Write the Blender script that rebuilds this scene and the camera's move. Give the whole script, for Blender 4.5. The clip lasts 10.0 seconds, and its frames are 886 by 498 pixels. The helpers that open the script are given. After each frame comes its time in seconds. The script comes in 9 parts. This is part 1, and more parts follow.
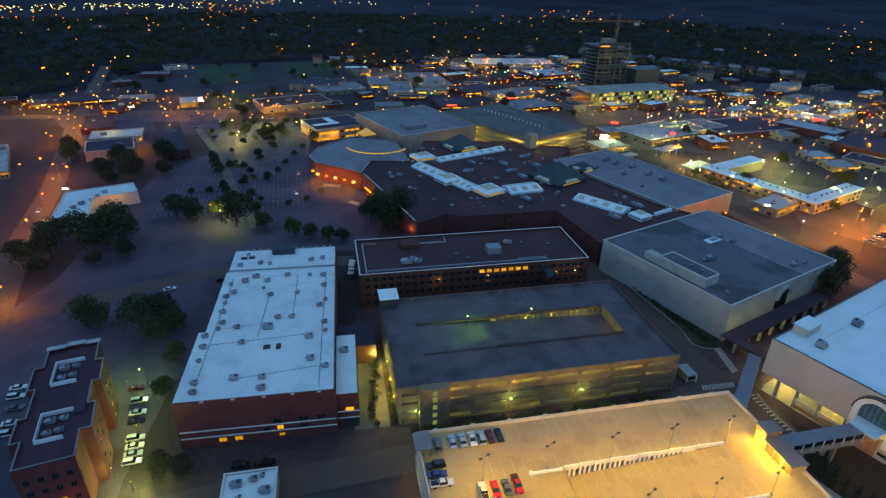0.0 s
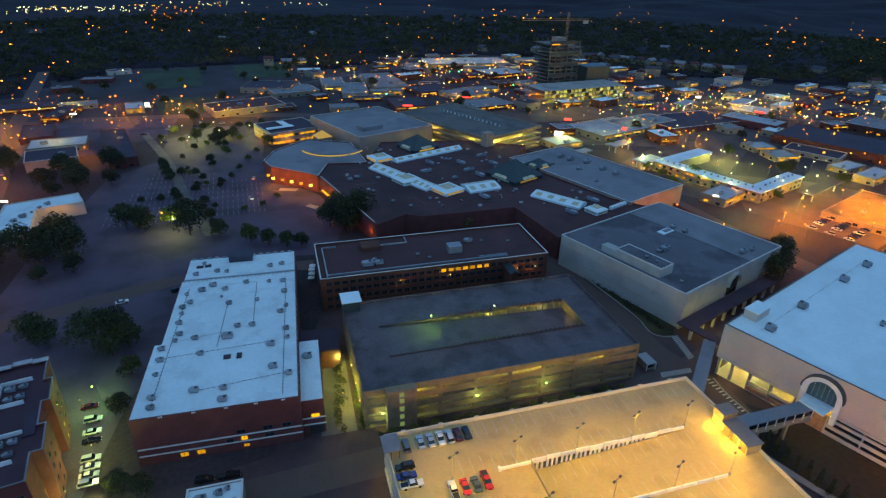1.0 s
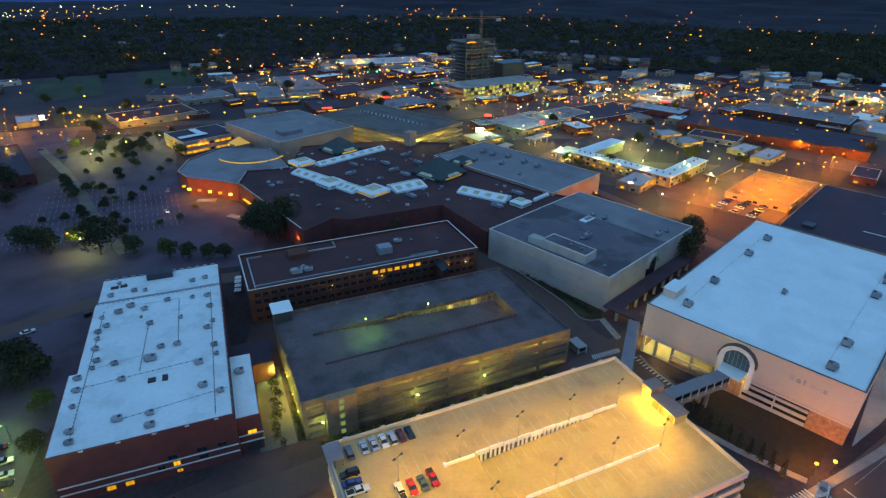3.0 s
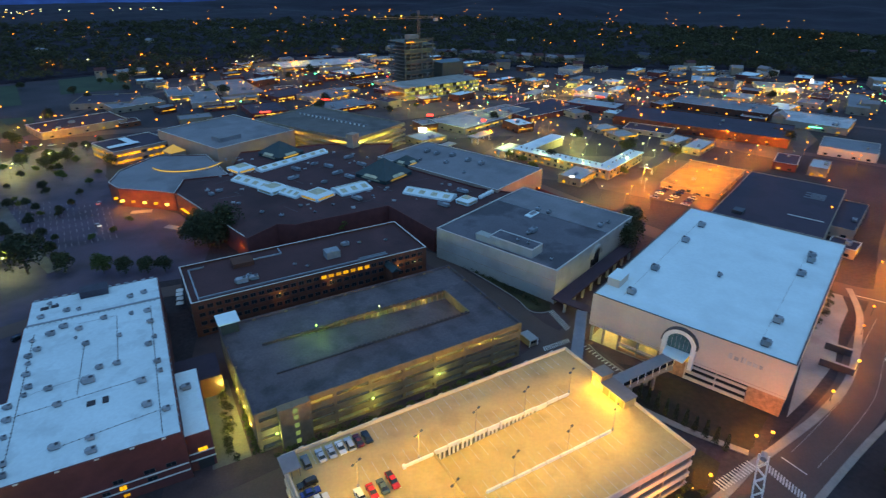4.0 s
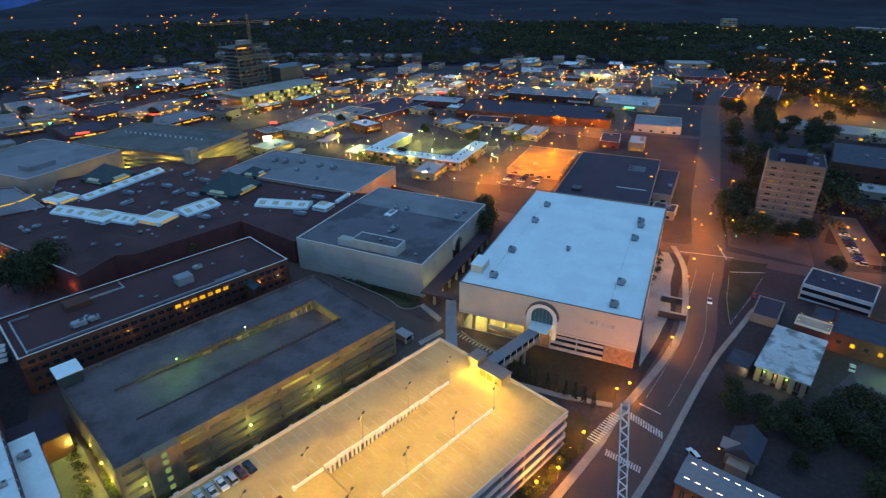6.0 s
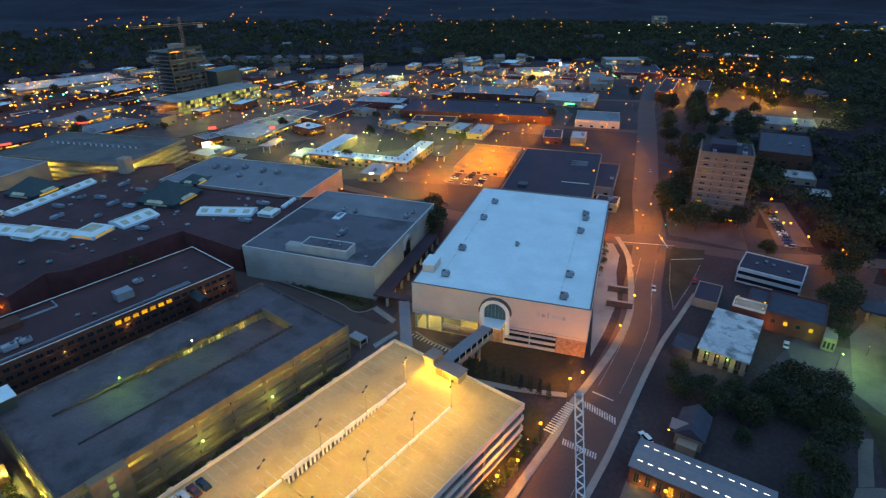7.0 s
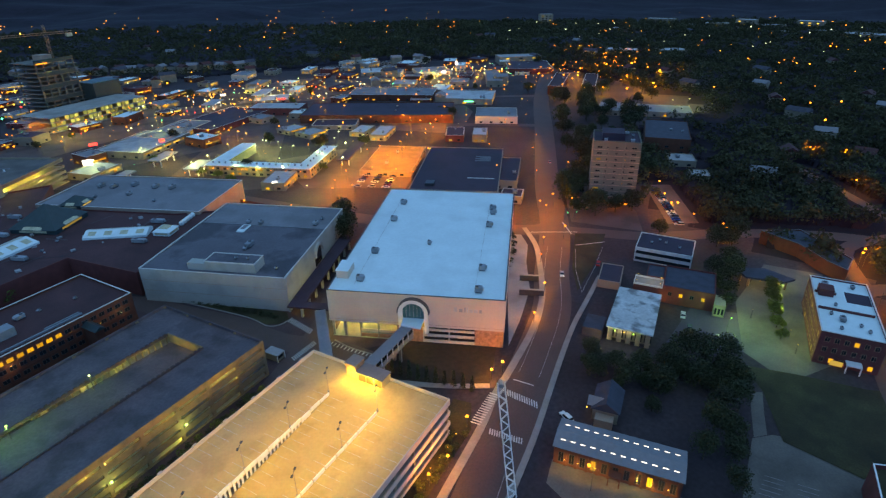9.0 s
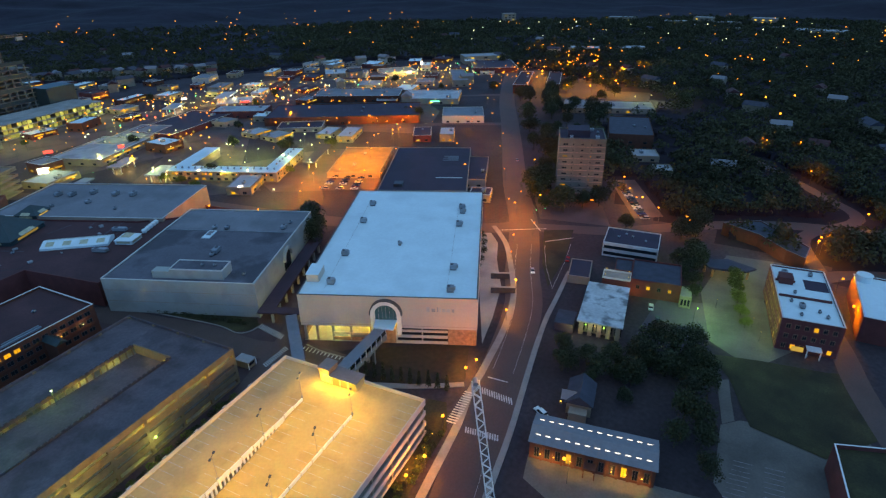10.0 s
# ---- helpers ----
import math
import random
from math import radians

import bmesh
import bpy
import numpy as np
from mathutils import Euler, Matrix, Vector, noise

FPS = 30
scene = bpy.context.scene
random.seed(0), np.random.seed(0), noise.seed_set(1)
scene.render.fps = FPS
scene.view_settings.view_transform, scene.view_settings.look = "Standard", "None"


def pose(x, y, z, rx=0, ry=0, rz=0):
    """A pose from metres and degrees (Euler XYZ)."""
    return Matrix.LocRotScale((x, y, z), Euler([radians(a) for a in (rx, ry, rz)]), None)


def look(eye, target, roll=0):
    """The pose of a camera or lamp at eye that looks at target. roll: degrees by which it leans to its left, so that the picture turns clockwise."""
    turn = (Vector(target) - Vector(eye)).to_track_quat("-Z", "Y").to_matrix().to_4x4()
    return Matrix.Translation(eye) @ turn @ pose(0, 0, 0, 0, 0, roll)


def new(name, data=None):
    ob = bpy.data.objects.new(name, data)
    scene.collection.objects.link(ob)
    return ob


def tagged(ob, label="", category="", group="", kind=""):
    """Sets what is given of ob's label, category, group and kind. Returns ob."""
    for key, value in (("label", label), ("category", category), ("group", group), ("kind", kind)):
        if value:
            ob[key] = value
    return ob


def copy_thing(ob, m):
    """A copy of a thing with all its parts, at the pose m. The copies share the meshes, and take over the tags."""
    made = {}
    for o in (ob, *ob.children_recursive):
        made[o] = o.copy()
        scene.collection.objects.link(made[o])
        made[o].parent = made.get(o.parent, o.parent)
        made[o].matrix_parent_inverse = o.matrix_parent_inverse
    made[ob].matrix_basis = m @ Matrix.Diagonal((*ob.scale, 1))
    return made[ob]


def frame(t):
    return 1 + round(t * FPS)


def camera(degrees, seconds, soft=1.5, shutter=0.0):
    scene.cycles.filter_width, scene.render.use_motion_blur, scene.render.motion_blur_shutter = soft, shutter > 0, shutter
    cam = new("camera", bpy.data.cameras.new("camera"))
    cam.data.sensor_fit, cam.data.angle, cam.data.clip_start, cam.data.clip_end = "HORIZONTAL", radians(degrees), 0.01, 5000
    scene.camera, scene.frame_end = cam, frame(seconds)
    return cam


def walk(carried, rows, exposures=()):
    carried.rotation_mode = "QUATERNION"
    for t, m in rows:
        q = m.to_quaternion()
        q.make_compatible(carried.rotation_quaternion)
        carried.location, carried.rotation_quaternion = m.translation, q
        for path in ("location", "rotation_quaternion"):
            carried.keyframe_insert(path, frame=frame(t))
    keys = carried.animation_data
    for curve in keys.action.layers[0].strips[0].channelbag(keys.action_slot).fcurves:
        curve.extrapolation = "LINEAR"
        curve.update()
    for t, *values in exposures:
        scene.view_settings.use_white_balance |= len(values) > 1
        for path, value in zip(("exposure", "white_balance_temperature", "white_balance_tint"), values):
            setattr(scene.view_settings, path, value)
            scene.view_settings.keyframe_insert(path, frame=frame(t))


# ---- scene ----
cam = camera(76.0, 10.0, soft=1.25, shutter=0.5)
PATH = [
    (0, (0, 0, 120), (-0.000, 89.421, 75.235), 1.40),
    (0.5, (0, 0, 120), (3.446, 89.401, 75.327), 1.30),
    (1, (0, 0, 120), (6.863, 89.230, 75.380), 1.20),
    (1.5, (0, 0, 120), (10.104, 88.932, 75.401), 1.06),
    (2, (0, 0, 120), (13.103, 88.561, 75.443), 0.97),
    (2.5, (0, 0, 120), (15.889, 88.118, 75.471), 0.87),
    (4, (0, 0, 120), (27.739, 85.194, 75.587), 0.52),
    (4.5, (0, 0, 120), (33.681, 83.065, 75.663), 0.33),
    (5, (0, 0, 120), (39.525, 80.476, 75.713), 0.23),
    (5.5, (0, 0, 120), (44.748, 77.718, 75.756), 0.02),
    (7, (0, 0, 120), (56.229, 69.848, 75.734), -0.35),
    (7.5, (0, 0, 120), (59.128, 67.416, 75.739), -0.42),
    (8, (0, 0, 120), (62.160, 64.650, 75.768), -0.57),
    (8.5, (0, 0, 120), (65.027, 61.758, 75.757), -0.73),
    (9, (0, 0, 120), (67.289, 59.267, 75.733), -0.83),
    (9.5, (0, 0, 120), (69.014, 57.225, 75.702), -0.90),
    (10, (0, 0, 120), (70.559, 55.271, 75.654), -1.05),
]
walk(cam, [(t, look(eye, target, roll)) for t, eye, target, roll in PATH],
     [(0.0, 2.03, 6800, 17), (1.0, 2.05, 6800, 17), (2.5, 2.16, 6800, 17), (4.0, 2.3, 6800, 17), (5.5, 2.3, 6800, 17), (7.0, 2.27, 6800, 17), (8.5, 2.25, 6800, 17), (10.0, 2.2, 6800, 17)])

# ---- dusk sky: the sun has set behind the camera, the dome is blue ----
world = bpy.data.worlds.new("dusk")
scene.world = world
world.use_nodes = True
wn = world.node_tree
sky = wn.nodes.new("ShaderNodeTexSky")
sky.sky_type = 'NISHITA'
sky.sun_disc = False
sky.sun_elevation = radians(11.0)
sky.sun_rotation = radians(200)
sky.air_density, sky.dust_density, sky.ozone_density = 1.0, 0.1, 5.0
SKY = 0.05
wn.nodes["Background"].inputs[1].default_value = SKY
tint = wn.nodes.new("ShaderNodeVectorMath")
tint.operation = 'MULTIPLY'
tint.inputs[1].default_value = (0.5, 0.7, 0.86)
wn.links.new(sky.outputs[0], tint.inputs[0])
wn.links.new(tint.outputs[0], wn.nodes["Background"].inputs[0])

glow = bpy.data.lights.new("afterglow", "SUN")
glow.energy, glow.angle, glow.color = 0.225, radians(110), (0.45, 0.83, 1.0)
new("afterglow", glow).matrix_world = look((0, 0, 300), (-10, 40, 0))
LAMP = 0.42         # all lamps together


# ---- materials ----
def mat(name, col, rough=0.8, var=0.18, scale=0.12, fine=2.5, bump=0.15, metal=0.0, rand=0.0, stain=0.0, stain_scale=0.06):
    """Base colour with broad blotches, fine grain, optional stains and a shift from piece to piece."""
    m = bpy.data.materials.new(name)
    m.use_nodes = True
    nt = m.node_tree
    b = nt.nodes["Principled BSDF"]
    b.inputs["Roughness"].default_value = rough
    b.inputs["Metallic"].default_value = metal
    co = nt.nodes.new("ShaderNodeTexCoord")

    def field(sc, lo, hi, a=0.3, z=0.7, detail=5.0):
        n = nt.nodes.new("ShaderNodeTexNoise")
        n.inputs["Scale"].default_value = sc
        n.inputs["Detail"].default_value = detail
        nt.links.new(co.outputs["Object"], n.inputs["Vector"])
        r = nt.nodes.new("ShaderNodeMapRange")
        r.inputs[1].default_value, r.inputs[2].default_value = a, z
        r.inputs[3].default_value, r.inputs[4].default_value = lo, hi
        nt.links.new(n.outputs["Fac"], r.inputs[0])
        return n, r.outputs[0]

    def times(a, c):
        k = nt.nodes.new("ShaderNodeMath")
        k.operation = 'MULTIPLY'
        nt.links.new(a, k.inputs[0])
        nt.links.new(c, k.inputs[1])
        return k.outputs[0]

    _, broad = field(scale, 1 - var, 1 + var)
    grain, small = field(fine, 1 - var * 0.6, 1 + var * 0.6)
    f = times(broad, small)
    if stain:
        _, s = field(stain_scale, 1.0, 1 - stain, 0.5, 0.62)
        f = times(f, s)
    if rand:
        oi = nt.nodes.new("ShaderNodeObjectInfo")
        r = nt.nodes.new("ShaderNodeMapRange")
        r.inputs[3].default_value, r.inputs[4].default_value = 1 - rand, 1 + rand
        nt.links.new(oi.outputs["Random"], r.inputs[0])
        f = times(f, r.outputs[0])
    v = nt.nodes.new("ShaderNodeVectorMath")
    v.operation = 'SCALE'
    v.inputs[0].default_value = col
    nt.links.new(f, v.inputs["Scale"])
    nt.links.new(v.outputs[0], b.inputs["Base Color"])
    if bump:
        u = nt.nodes.new("ShaderNodeBump")
        u.inputs["Strength"].default_value = bump
        u.inputs["Distance"].default_value = 0.05
        nt.links.new(grain.outputs["Fac"], u.inputs["Height"])
        nt.links.new(u.outputs[0], b.inputs["Normal"])
    return m


def lit(name, col, strength, vary=0.0):
    """A thing that gives off light."""
    m = bpy.data.materials.new(name)
    m.use_nodes = True
    nt = m.node_tree
    b = nt.nodes["Principled BSDF"]
    b.inputs["Base Color"].default_value = (0.05, 0.035, 0.015, 1)
    b.inputs["Emission Color"].default_value = (*col, 1)
    b.inputs["Emission Strength"].default_value = strength
    if vary:
        oi = nt.nodes.new("ShaderNodeObjectInfo")
        r = nt.nodes.new("ShaderNodeMapRange")
        r.inputs[3].default_value, r.inputs[4].default_value = strength * (1 - vary), strength * (1 + vary)
        nt.links.new(oi.outputs["Random"], r.inputs[0])
        nt.links.new(r.outputs[0], b.inputs["Emission Strength"])
    return m


M_GROUND = mat("ground grass and soil", (0.036, 0.025, 0.03), 0.95, 0.5, 0.02, 0.7, 0.4)
M_GRASS = mat("mown grass", (0.027, 0.024, 0.008), 0.95, 0.5, 0.09, 2.0, 0.4, stain=-0.5, stain_scale=0.07)
M_FIELD = mat("mown playing field", (0.028, 0.046, 0.017), 0.95, 0.35, 0.03, 1.2, 0.3, stain=0.3, stain_scale=0.02)
M_ASPHALT = mat("asphalt", (0.068, 0.037, 0.04), 0.85, 0.25, 0.07, 2.0, 0.2, stain=0.25, stain_scale=0.09)
M_LOT = mat("worn parking asphalt", (0.068, 0.05, 0.078), 0.85, 0.25, 0.05, 1.5, 0.2, stain=0.3)
# warm copy of the lot asphalt; orange lamplight sits in its colour
M_LOTW = mat("lamp-warm worn asphalt", (0.09, 0.06, 0.055), 0.85, 0.25, 0.05, 1.5, 0.2, stain=0.3)
M_ROAD = mat("road asphalt", (0.087, 0.054, 0.048), 0.8, 0.2, 0.06, 1.5, 0.2, stain=0.2)
M_CONC = mat("weathered concrete", (0.3, 0.29, 0.27), 0.85, 0.2, 0.1, 2.0, 0.2, stain=0.2)
M_WALK = mat("pale pavement concrete", (0.26, 0.23, 0.21), 0.85, 0.15, 0.2, 2.0, 0.2, stain=0.15)
# yellow base: part of the floodlight's warmth is put into the concrete
M_DECK = mat("lamp-yellow deck concrete", (0.46, 0.34, 0.15), 0.75, 0.1, 0.05, 1.2, 0.1, stain=0.16, stain_scale=0.11)
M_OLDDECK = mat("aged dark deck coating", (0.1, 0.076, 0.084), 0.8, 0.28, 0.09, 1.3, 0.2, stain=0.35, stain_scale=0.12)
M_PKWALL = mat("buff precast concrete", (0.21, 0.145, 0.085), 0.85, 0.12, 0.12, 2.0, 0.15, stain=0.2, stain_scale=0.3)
M_FAINT = mat("faded stall paint", (0.3, 0.26, 0.28), 0.8, 0.3, 0.8, 5.0, 0.0, stain=0.4, stain_scale=0.4)
# dark purple-grey, with the ramp edge's deep shadow put into it
M_DARKCONC = mat("shade-dark grey concrete", (0.045, 0.038, 0.045), 0.85, 0.2, 0.4, 3.0, 0.1)
M_PAINT = mat("white road paint", (0.52, 0.5, 0.48), 0.7, 0.2, 1.5, 9.0, 0.0, stain=0.3, stain_scale=0.8)
M_WHITE = mat("white painted metal", (0.75, 0.74, 0.72), 0.5, 0.08, 0.4, 4.0, 0.05)
M_WROOF = mat("white membrane roofing", (0.68, 0.79, 0.8), 0.55, 0.06, 0.06, 0.8, 0.08, stain=0.1, stain_scale=0.05)
M_WLROOF = mat("soiled white membrane roofing", (0.62, 0.73, 0.75), 0.6, 0.08, 0.08, 0.9, 0.1, stain=0.16, stain_scale=0.16)
M_GROOF = mat("grey gravel roofing", (0.122, 0.113, 0.132), 0.9, 0.18, 0.05, 1.2, 0.25, stain=0.5, stain_scale=0.055)
M_BLUEROOF = mat("pale grey roofing", (0.2, 0.195, 0.21), 0.8, 0.12, 0.06, 1.0, 0.15, stain=0.25, stain_scale=0.04)
M_BROWNROOF = mat("brown gravel roofing", (0.072, 0.025, 0.026), 0.9, 0.25, 0.05, 1.2, 0.3, stain=0.3, stain_scale=0.04)
M_DARKROOF = mat("dark bitumen roofing", (0.047, 0.028, 0.046), 0.85, 0.2, 0.06, 1.5, 0.2, stain=0.3)
M_PLUMROOF = mat("plum roof coating", (0.06, 0.022, 0.034), 0.85, 0.2, 0.08, 1.5, 0.15, stain=0.25)
M_STAINROOF = mat("blotched old white roofing", (0.5, 0.5, 0.5), 0.8, 0.2, 0.12, 1.0, 0.2, stain=0.65, stain_scale=0.16)
M_TAN = mat("tan stucco", (0.56, 0.47, 0.39), 0.85, 0.06, 0.1, 1.5, 0.1, stain=0.08)
M_CREAM = mat("cream painted wall", (0.26, 0.21, 0.15), 0.85, 0.08, 0.12, 1.5, 0.1, stain=0.18, stain_scale=0.15)
M_GRWALL = mat("grey-cream painted block wall", (0.36, 0.37, 0.34), 0.85, 0.06, 0.12, 1.5, 0.1, stain=0.12, stain_scale=0.15)
M_PALEROOF = mat("pale weathered roofing", (0.4, 0.4, 0.41), 0.8, 0.15, 0.1, 1.0, 0.15, rand=0.25, stain=0.3, stain_scale=0.08)
M_PAVED = mat("dim paved lot", (0.12, 0.105, 0.095), 0.85, 0.2, 0.1, 1.5, 0.2, stain=0.25)
M_TOWER = mat("tan precast tower wall", (0.15, 0.14, 0.115), 0.85, 0.12, 0.2, 2.0, 0.1, stain=0.15)
M_RAW = mat("raw concrete frame", (0.13, 0.125, 0.105), 0.9, 0.2, 0.2, 2.0, 0.1, stain=0.2)
M_BEIGE = mat("beige wall", (0.34, 0.25, 0.19), 0.85, 0.1, 0.15, 2.0, 0.1, stain=0.15)
M_BRICK = mat("red brick", (0.125, 0.033, 0.03), 0.9, 0.18, 0.3, 5.0, 0.3, stain=0.15)
M_BROWNBRICK = mat("brown brick", (0.1, 0.035, 0.02), 0.9, 0.18, 0.3, 5.0, 0.3, stain=0.15)
M_STONE = mat("orange-brown stone veneer", (0.36, 0.2, 0.12), 0.9, 0.3, 0.7, 4.0, 0.5)
M_BAND = mat("white limestone band", (0.6, 0.58, 0.55), 0.8, 0.1, 0.5, 4.0, 0.1)
M_GREYMET = mat("grey sheet metal", (0.26, 0.28, 0.3), 0.5, 0.12, 0.6, 4.0, 0.1, metal=0.3, rand=0.25)
M_DKMET = mat("dark metal", (0.06, 0.062, 0.07), 0.5, 0.15, 0.6, 4.0, 0.1, metal=0.3)
M_TEAL = mat("teal standing-seam metal", (0.025, 0.05, 0.055), 0.5, 0.15, 0.3, 3.0, 0.1, metal=0.2)
M_SLATE = mat("slate shingles", (0.042, 0.042, 0.06), 0.8, 0.25, 0.3, 3.0, 0.3)
# near-black colour puts shade into openings and inner walls; also dark parts
M_DARK = mat("near-black shade and dark parts", (0.02, 0.02, 0.022), 0.8, 0.2, 0.3, 3.0, 0.0)
M_BARK = mat("bark", (0.07, 0.055, 0.04), 0.95, 0.3, 0.8, 6.0, 0.5)
M_LEAF = mat("dark green leaves", (0.027, 0.034, 0.009), 0.8, 0.35, 0.4, 3.0, 0.0, rand=0.3)
M_LEAF_B = mat("light green leaves", (0.07, 0.09, 0.012), 0.8, 0.3, 0.4, 3.0, 0.0, rand=0.3)
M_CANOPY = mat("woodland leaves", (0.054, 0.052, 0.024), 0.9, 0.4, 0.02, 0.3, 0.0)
# blue-violet base: haze over the far trees is put into the colour
M_WOODS = mat("haze-tinted distant woods", (0.018, 0.014, 0.021), 1.0, 0.35, 0.008, 0.06, 0.0)
# orange-buff base: the lamps' colour is partly put into this paving
M_LAMPDECK = mat("orange-tinted roof paving", (0.21, 0.13, 0.05), 0.85, 0.2, 0.1, 1.5, 0.2, stain=0.3, stain_scale=0.12)
# blue of haze and low sky painted onto the far backdrop
M_RIDGE = mat("haze-blue backdrop ridge", (0.06, 0.11, 0.29), 1.0, 0.3, 0.002, 0.012, 0.0)
M_MULCH = mat("mulch bed", (0.022, 0.017, 0.01), 0.95, 0.3, 0.6, 4.0, 0.4)
M_RUBBER = mat("tyre rubber", (0.02, 0.02, 0.02), 0.8, 0.1, 2, 10, 0.0)
M_SKYLIGHT = mat("translucent skylight panel", (0.45, 0.42, 0.28), 0.4, 0.2, 0.5, 3.0, 0.0)

for _m in (M_WOODS, M_RIDGE, M_CANOPY):                          # leaves scatter, with little gloss
    _m.node_tree.nodes["Principled BSDF"].inputs["Specular IOR Level"].default_value = 0.22

M_GLASS = bpy.data.materials.new("dark window glass")
M_GLASS.use_nodes = True
_g = M_GLASS.node_tree.nodes["Principled BSDF"]
_g.inputs["Base Color"].default_value = (0.015, 0.02, 0.025, 1)
_g.inputs["Roughness"].default_value = 0.08

AMBER, SODIUM = (1.0, 0.34, 0.02), (1.0, 0.23, 0.0)
L_WIN = lit("lamplit window", (1.0, 0.46, 0.0), 0.26, 0.5)
L_WINW = lit("pale lit window", (1.0, 0.62, 0.06), 0.32, 0.6)
L_DIM = lit("dimly lit glass", (1.0, 0.66, 0.1), 0.1, 0.5)
L_TUBE = lit("garage tube light", (1.0, 0.66, 0.01), 0.9)
L_SOD = lit("sodium lamp", (1.0, 0.27, 0.01), 1.25, 0.5)
L_WARM = lit("warm lamp", (1.0, 0.58, 0.06), 0.9, 0.4)
L_COOL = lit("cool lamp", (0.9, 1.0, 0.5), 0.85, 0.4)
L_GREEN = lit("green-tinged lamp", (0.35, 1.0, 0.1), 1.4)
L_WORK = lit("work-lit bay", (0.8, 0.85, 0.14), 0.1, 0.8)
L_RED = lit("red sign", (1.0, 0.05, 0.03), 0.8)
L_SIGN = lit("white sign", (1.0, 0.95, 0.75), 0.7)
L_GREENSIG = lit("green signal", (0.05, 1.0, 0.35), 1.2)


# ---- mesh helpers ----
def box(bm, x0, y0, z0, x1, y1, z1, mi=0):
    v = [bm.verts.new(p) for p in ((x0, y0, z0), (x1, y0, z0), (x1, y1, z0), (x0, y1, z0), (x0, y0, z1), (x1, y0, z1), (x1, y1, z1), (x0, y1, z1))]
    for f in ((3, 2, 1, 0), (4, 5, 6, 7), (0, 1, 5, 4), (1, 2, 6, 5), (2, 3, 7, 6), (3, 0, 4, 7)):
        bm.faces.new([v[i] for i in f]).material_index = mi


def prism(bm, pts, z0, z1, mi=0):
    """An upright prism on a polygon of plan points, counter-clockwise."""
    a = [bm.verts.new((x, y, z0)) for x, y in pts]
    b = [bm.verts.new((x, y, z1)) for x, y in pts]
    n = len(pts)
    bm.faces.new(a[::-1]).material_index = mi
    bm.faces.new(b).material_index = mi
    for i in range(n):
        bm.faces.new((a[i], a[(i + 1) % n], b[(i + 1) % n], b[i])).material_index = mi


def bar(bm, p, q, r, n=6, r2=None, mi=0):
    """A round bar from p to q, of radius r at p and r2 at q."""
    p, q = Vector(p), Vector(q)
    t = (q - p).to_track_quat("Z", "Y")
    ring = []
    for c, rr in ((p, r), (q, r if r2 is None else r2)):
        ring.append([bm.verts.new(c + t @ Vector((rr * math.cos(6.28319 * i / n), rr * math.sin(6.28319 * i / n), 0))) for i in range(n)])
    for i in range(n):
        bm.faces.new((ring[0][i], ring[0][(i + 1) % n], ring[1][(i + 1) % n], ring[1][i])).material_index = mi
    bm.faces.new(ring[0][::-1]).material_index = mi
    bm.faces.new(ring[1]).material_index = mi


def pyramid(bm, x0, y0, x1, y1, z0, z1, mi=0):
    v = [bm.verts.new(p) for p in ((x0, y0, z0), (x1, y0, z0), (x1, y1, z0), (x0, y1, z0), ((x0 + x1) / 2, (y0 + y1) / 2, z1))]
    for f in ((0, 1, 4), (1, 2, 4), (2, 3, 4), (3, 0, 4), (3, 2, 1, 0)):
        bm.faces.new([v[i] for i in f]).material_index = mi


def gable(bm, x0, y0, x1, y1, z0, z1, mi=0):
    """A gable roof with its ridge along x."""
    m = (y0 + y1) / 2
    v = [bm.verts.new(p) for p in ((x0, y0, z0), (x1, y0, z0), (x1, y1, z0), (x0, y1, z0), (x0, m, z1), (x1, m, z1))]
    for f in ((0, 1, 5, 4), (2, 3, 4, 5), (1, 2, 5), (3, 0, 4), (3, 2, 1, 0)):
        bm.faces.new([v[i] for i in f]).material_index = mi


def mesh_of(name, bm, mats):
    me = bpy.data.meshes.new(name)
    bm.to_mesh(me)
    bm.free()
    for m in (mats if isinstance(mats, (list, tuple)) else [mats]):
        me.materials.append(m)
    return me


def part(name, bm, material, parent, label=""):
    ob = new(name, mesh_of(name, bm, material))
    ob.parent = parent
    return tagged(ob, label)


def boxpart(name, dims, material, parent, label=""):
    bm = bmesh.new()
    box(bm, *dims)
    return part(name, bm, material, parent, label)


def piece(name, me, parent, m):
    ob = new(name, me)
    ob.parent = parent
    ob.matrix_basis = m
    return ob


def thing(name, x, y, ang, label, category, group="", kind="", z=0.0):
    ob = new(name)
    ob.empty_display_size = 0.5
    ob.matrix_basis = pose(x, y, z, 0, 0, ang)
    return tagged(ob, label, category, group, kind)


def setting(name, bm, material, label, category="", kind="structure"):
    return tagged(new(name, mesh_of(name, bm, material)), label, category, kind=kind)


# faces of a box building: the pose of a window whose mesh looks along -y
def face_pose(face, u, z, w, d, out=0.0):
    return {"S": pose(u, -d / 2 - out, z), "N": pose(u, d / 2 + out, z, 0, 0, 180),
            "E": pose(w / 2 + out, u, z, 0, 0, 90), "W": pose(-w / 2 - out, u, z, 0, 0, -90)}[face]


WINDOWS = {}


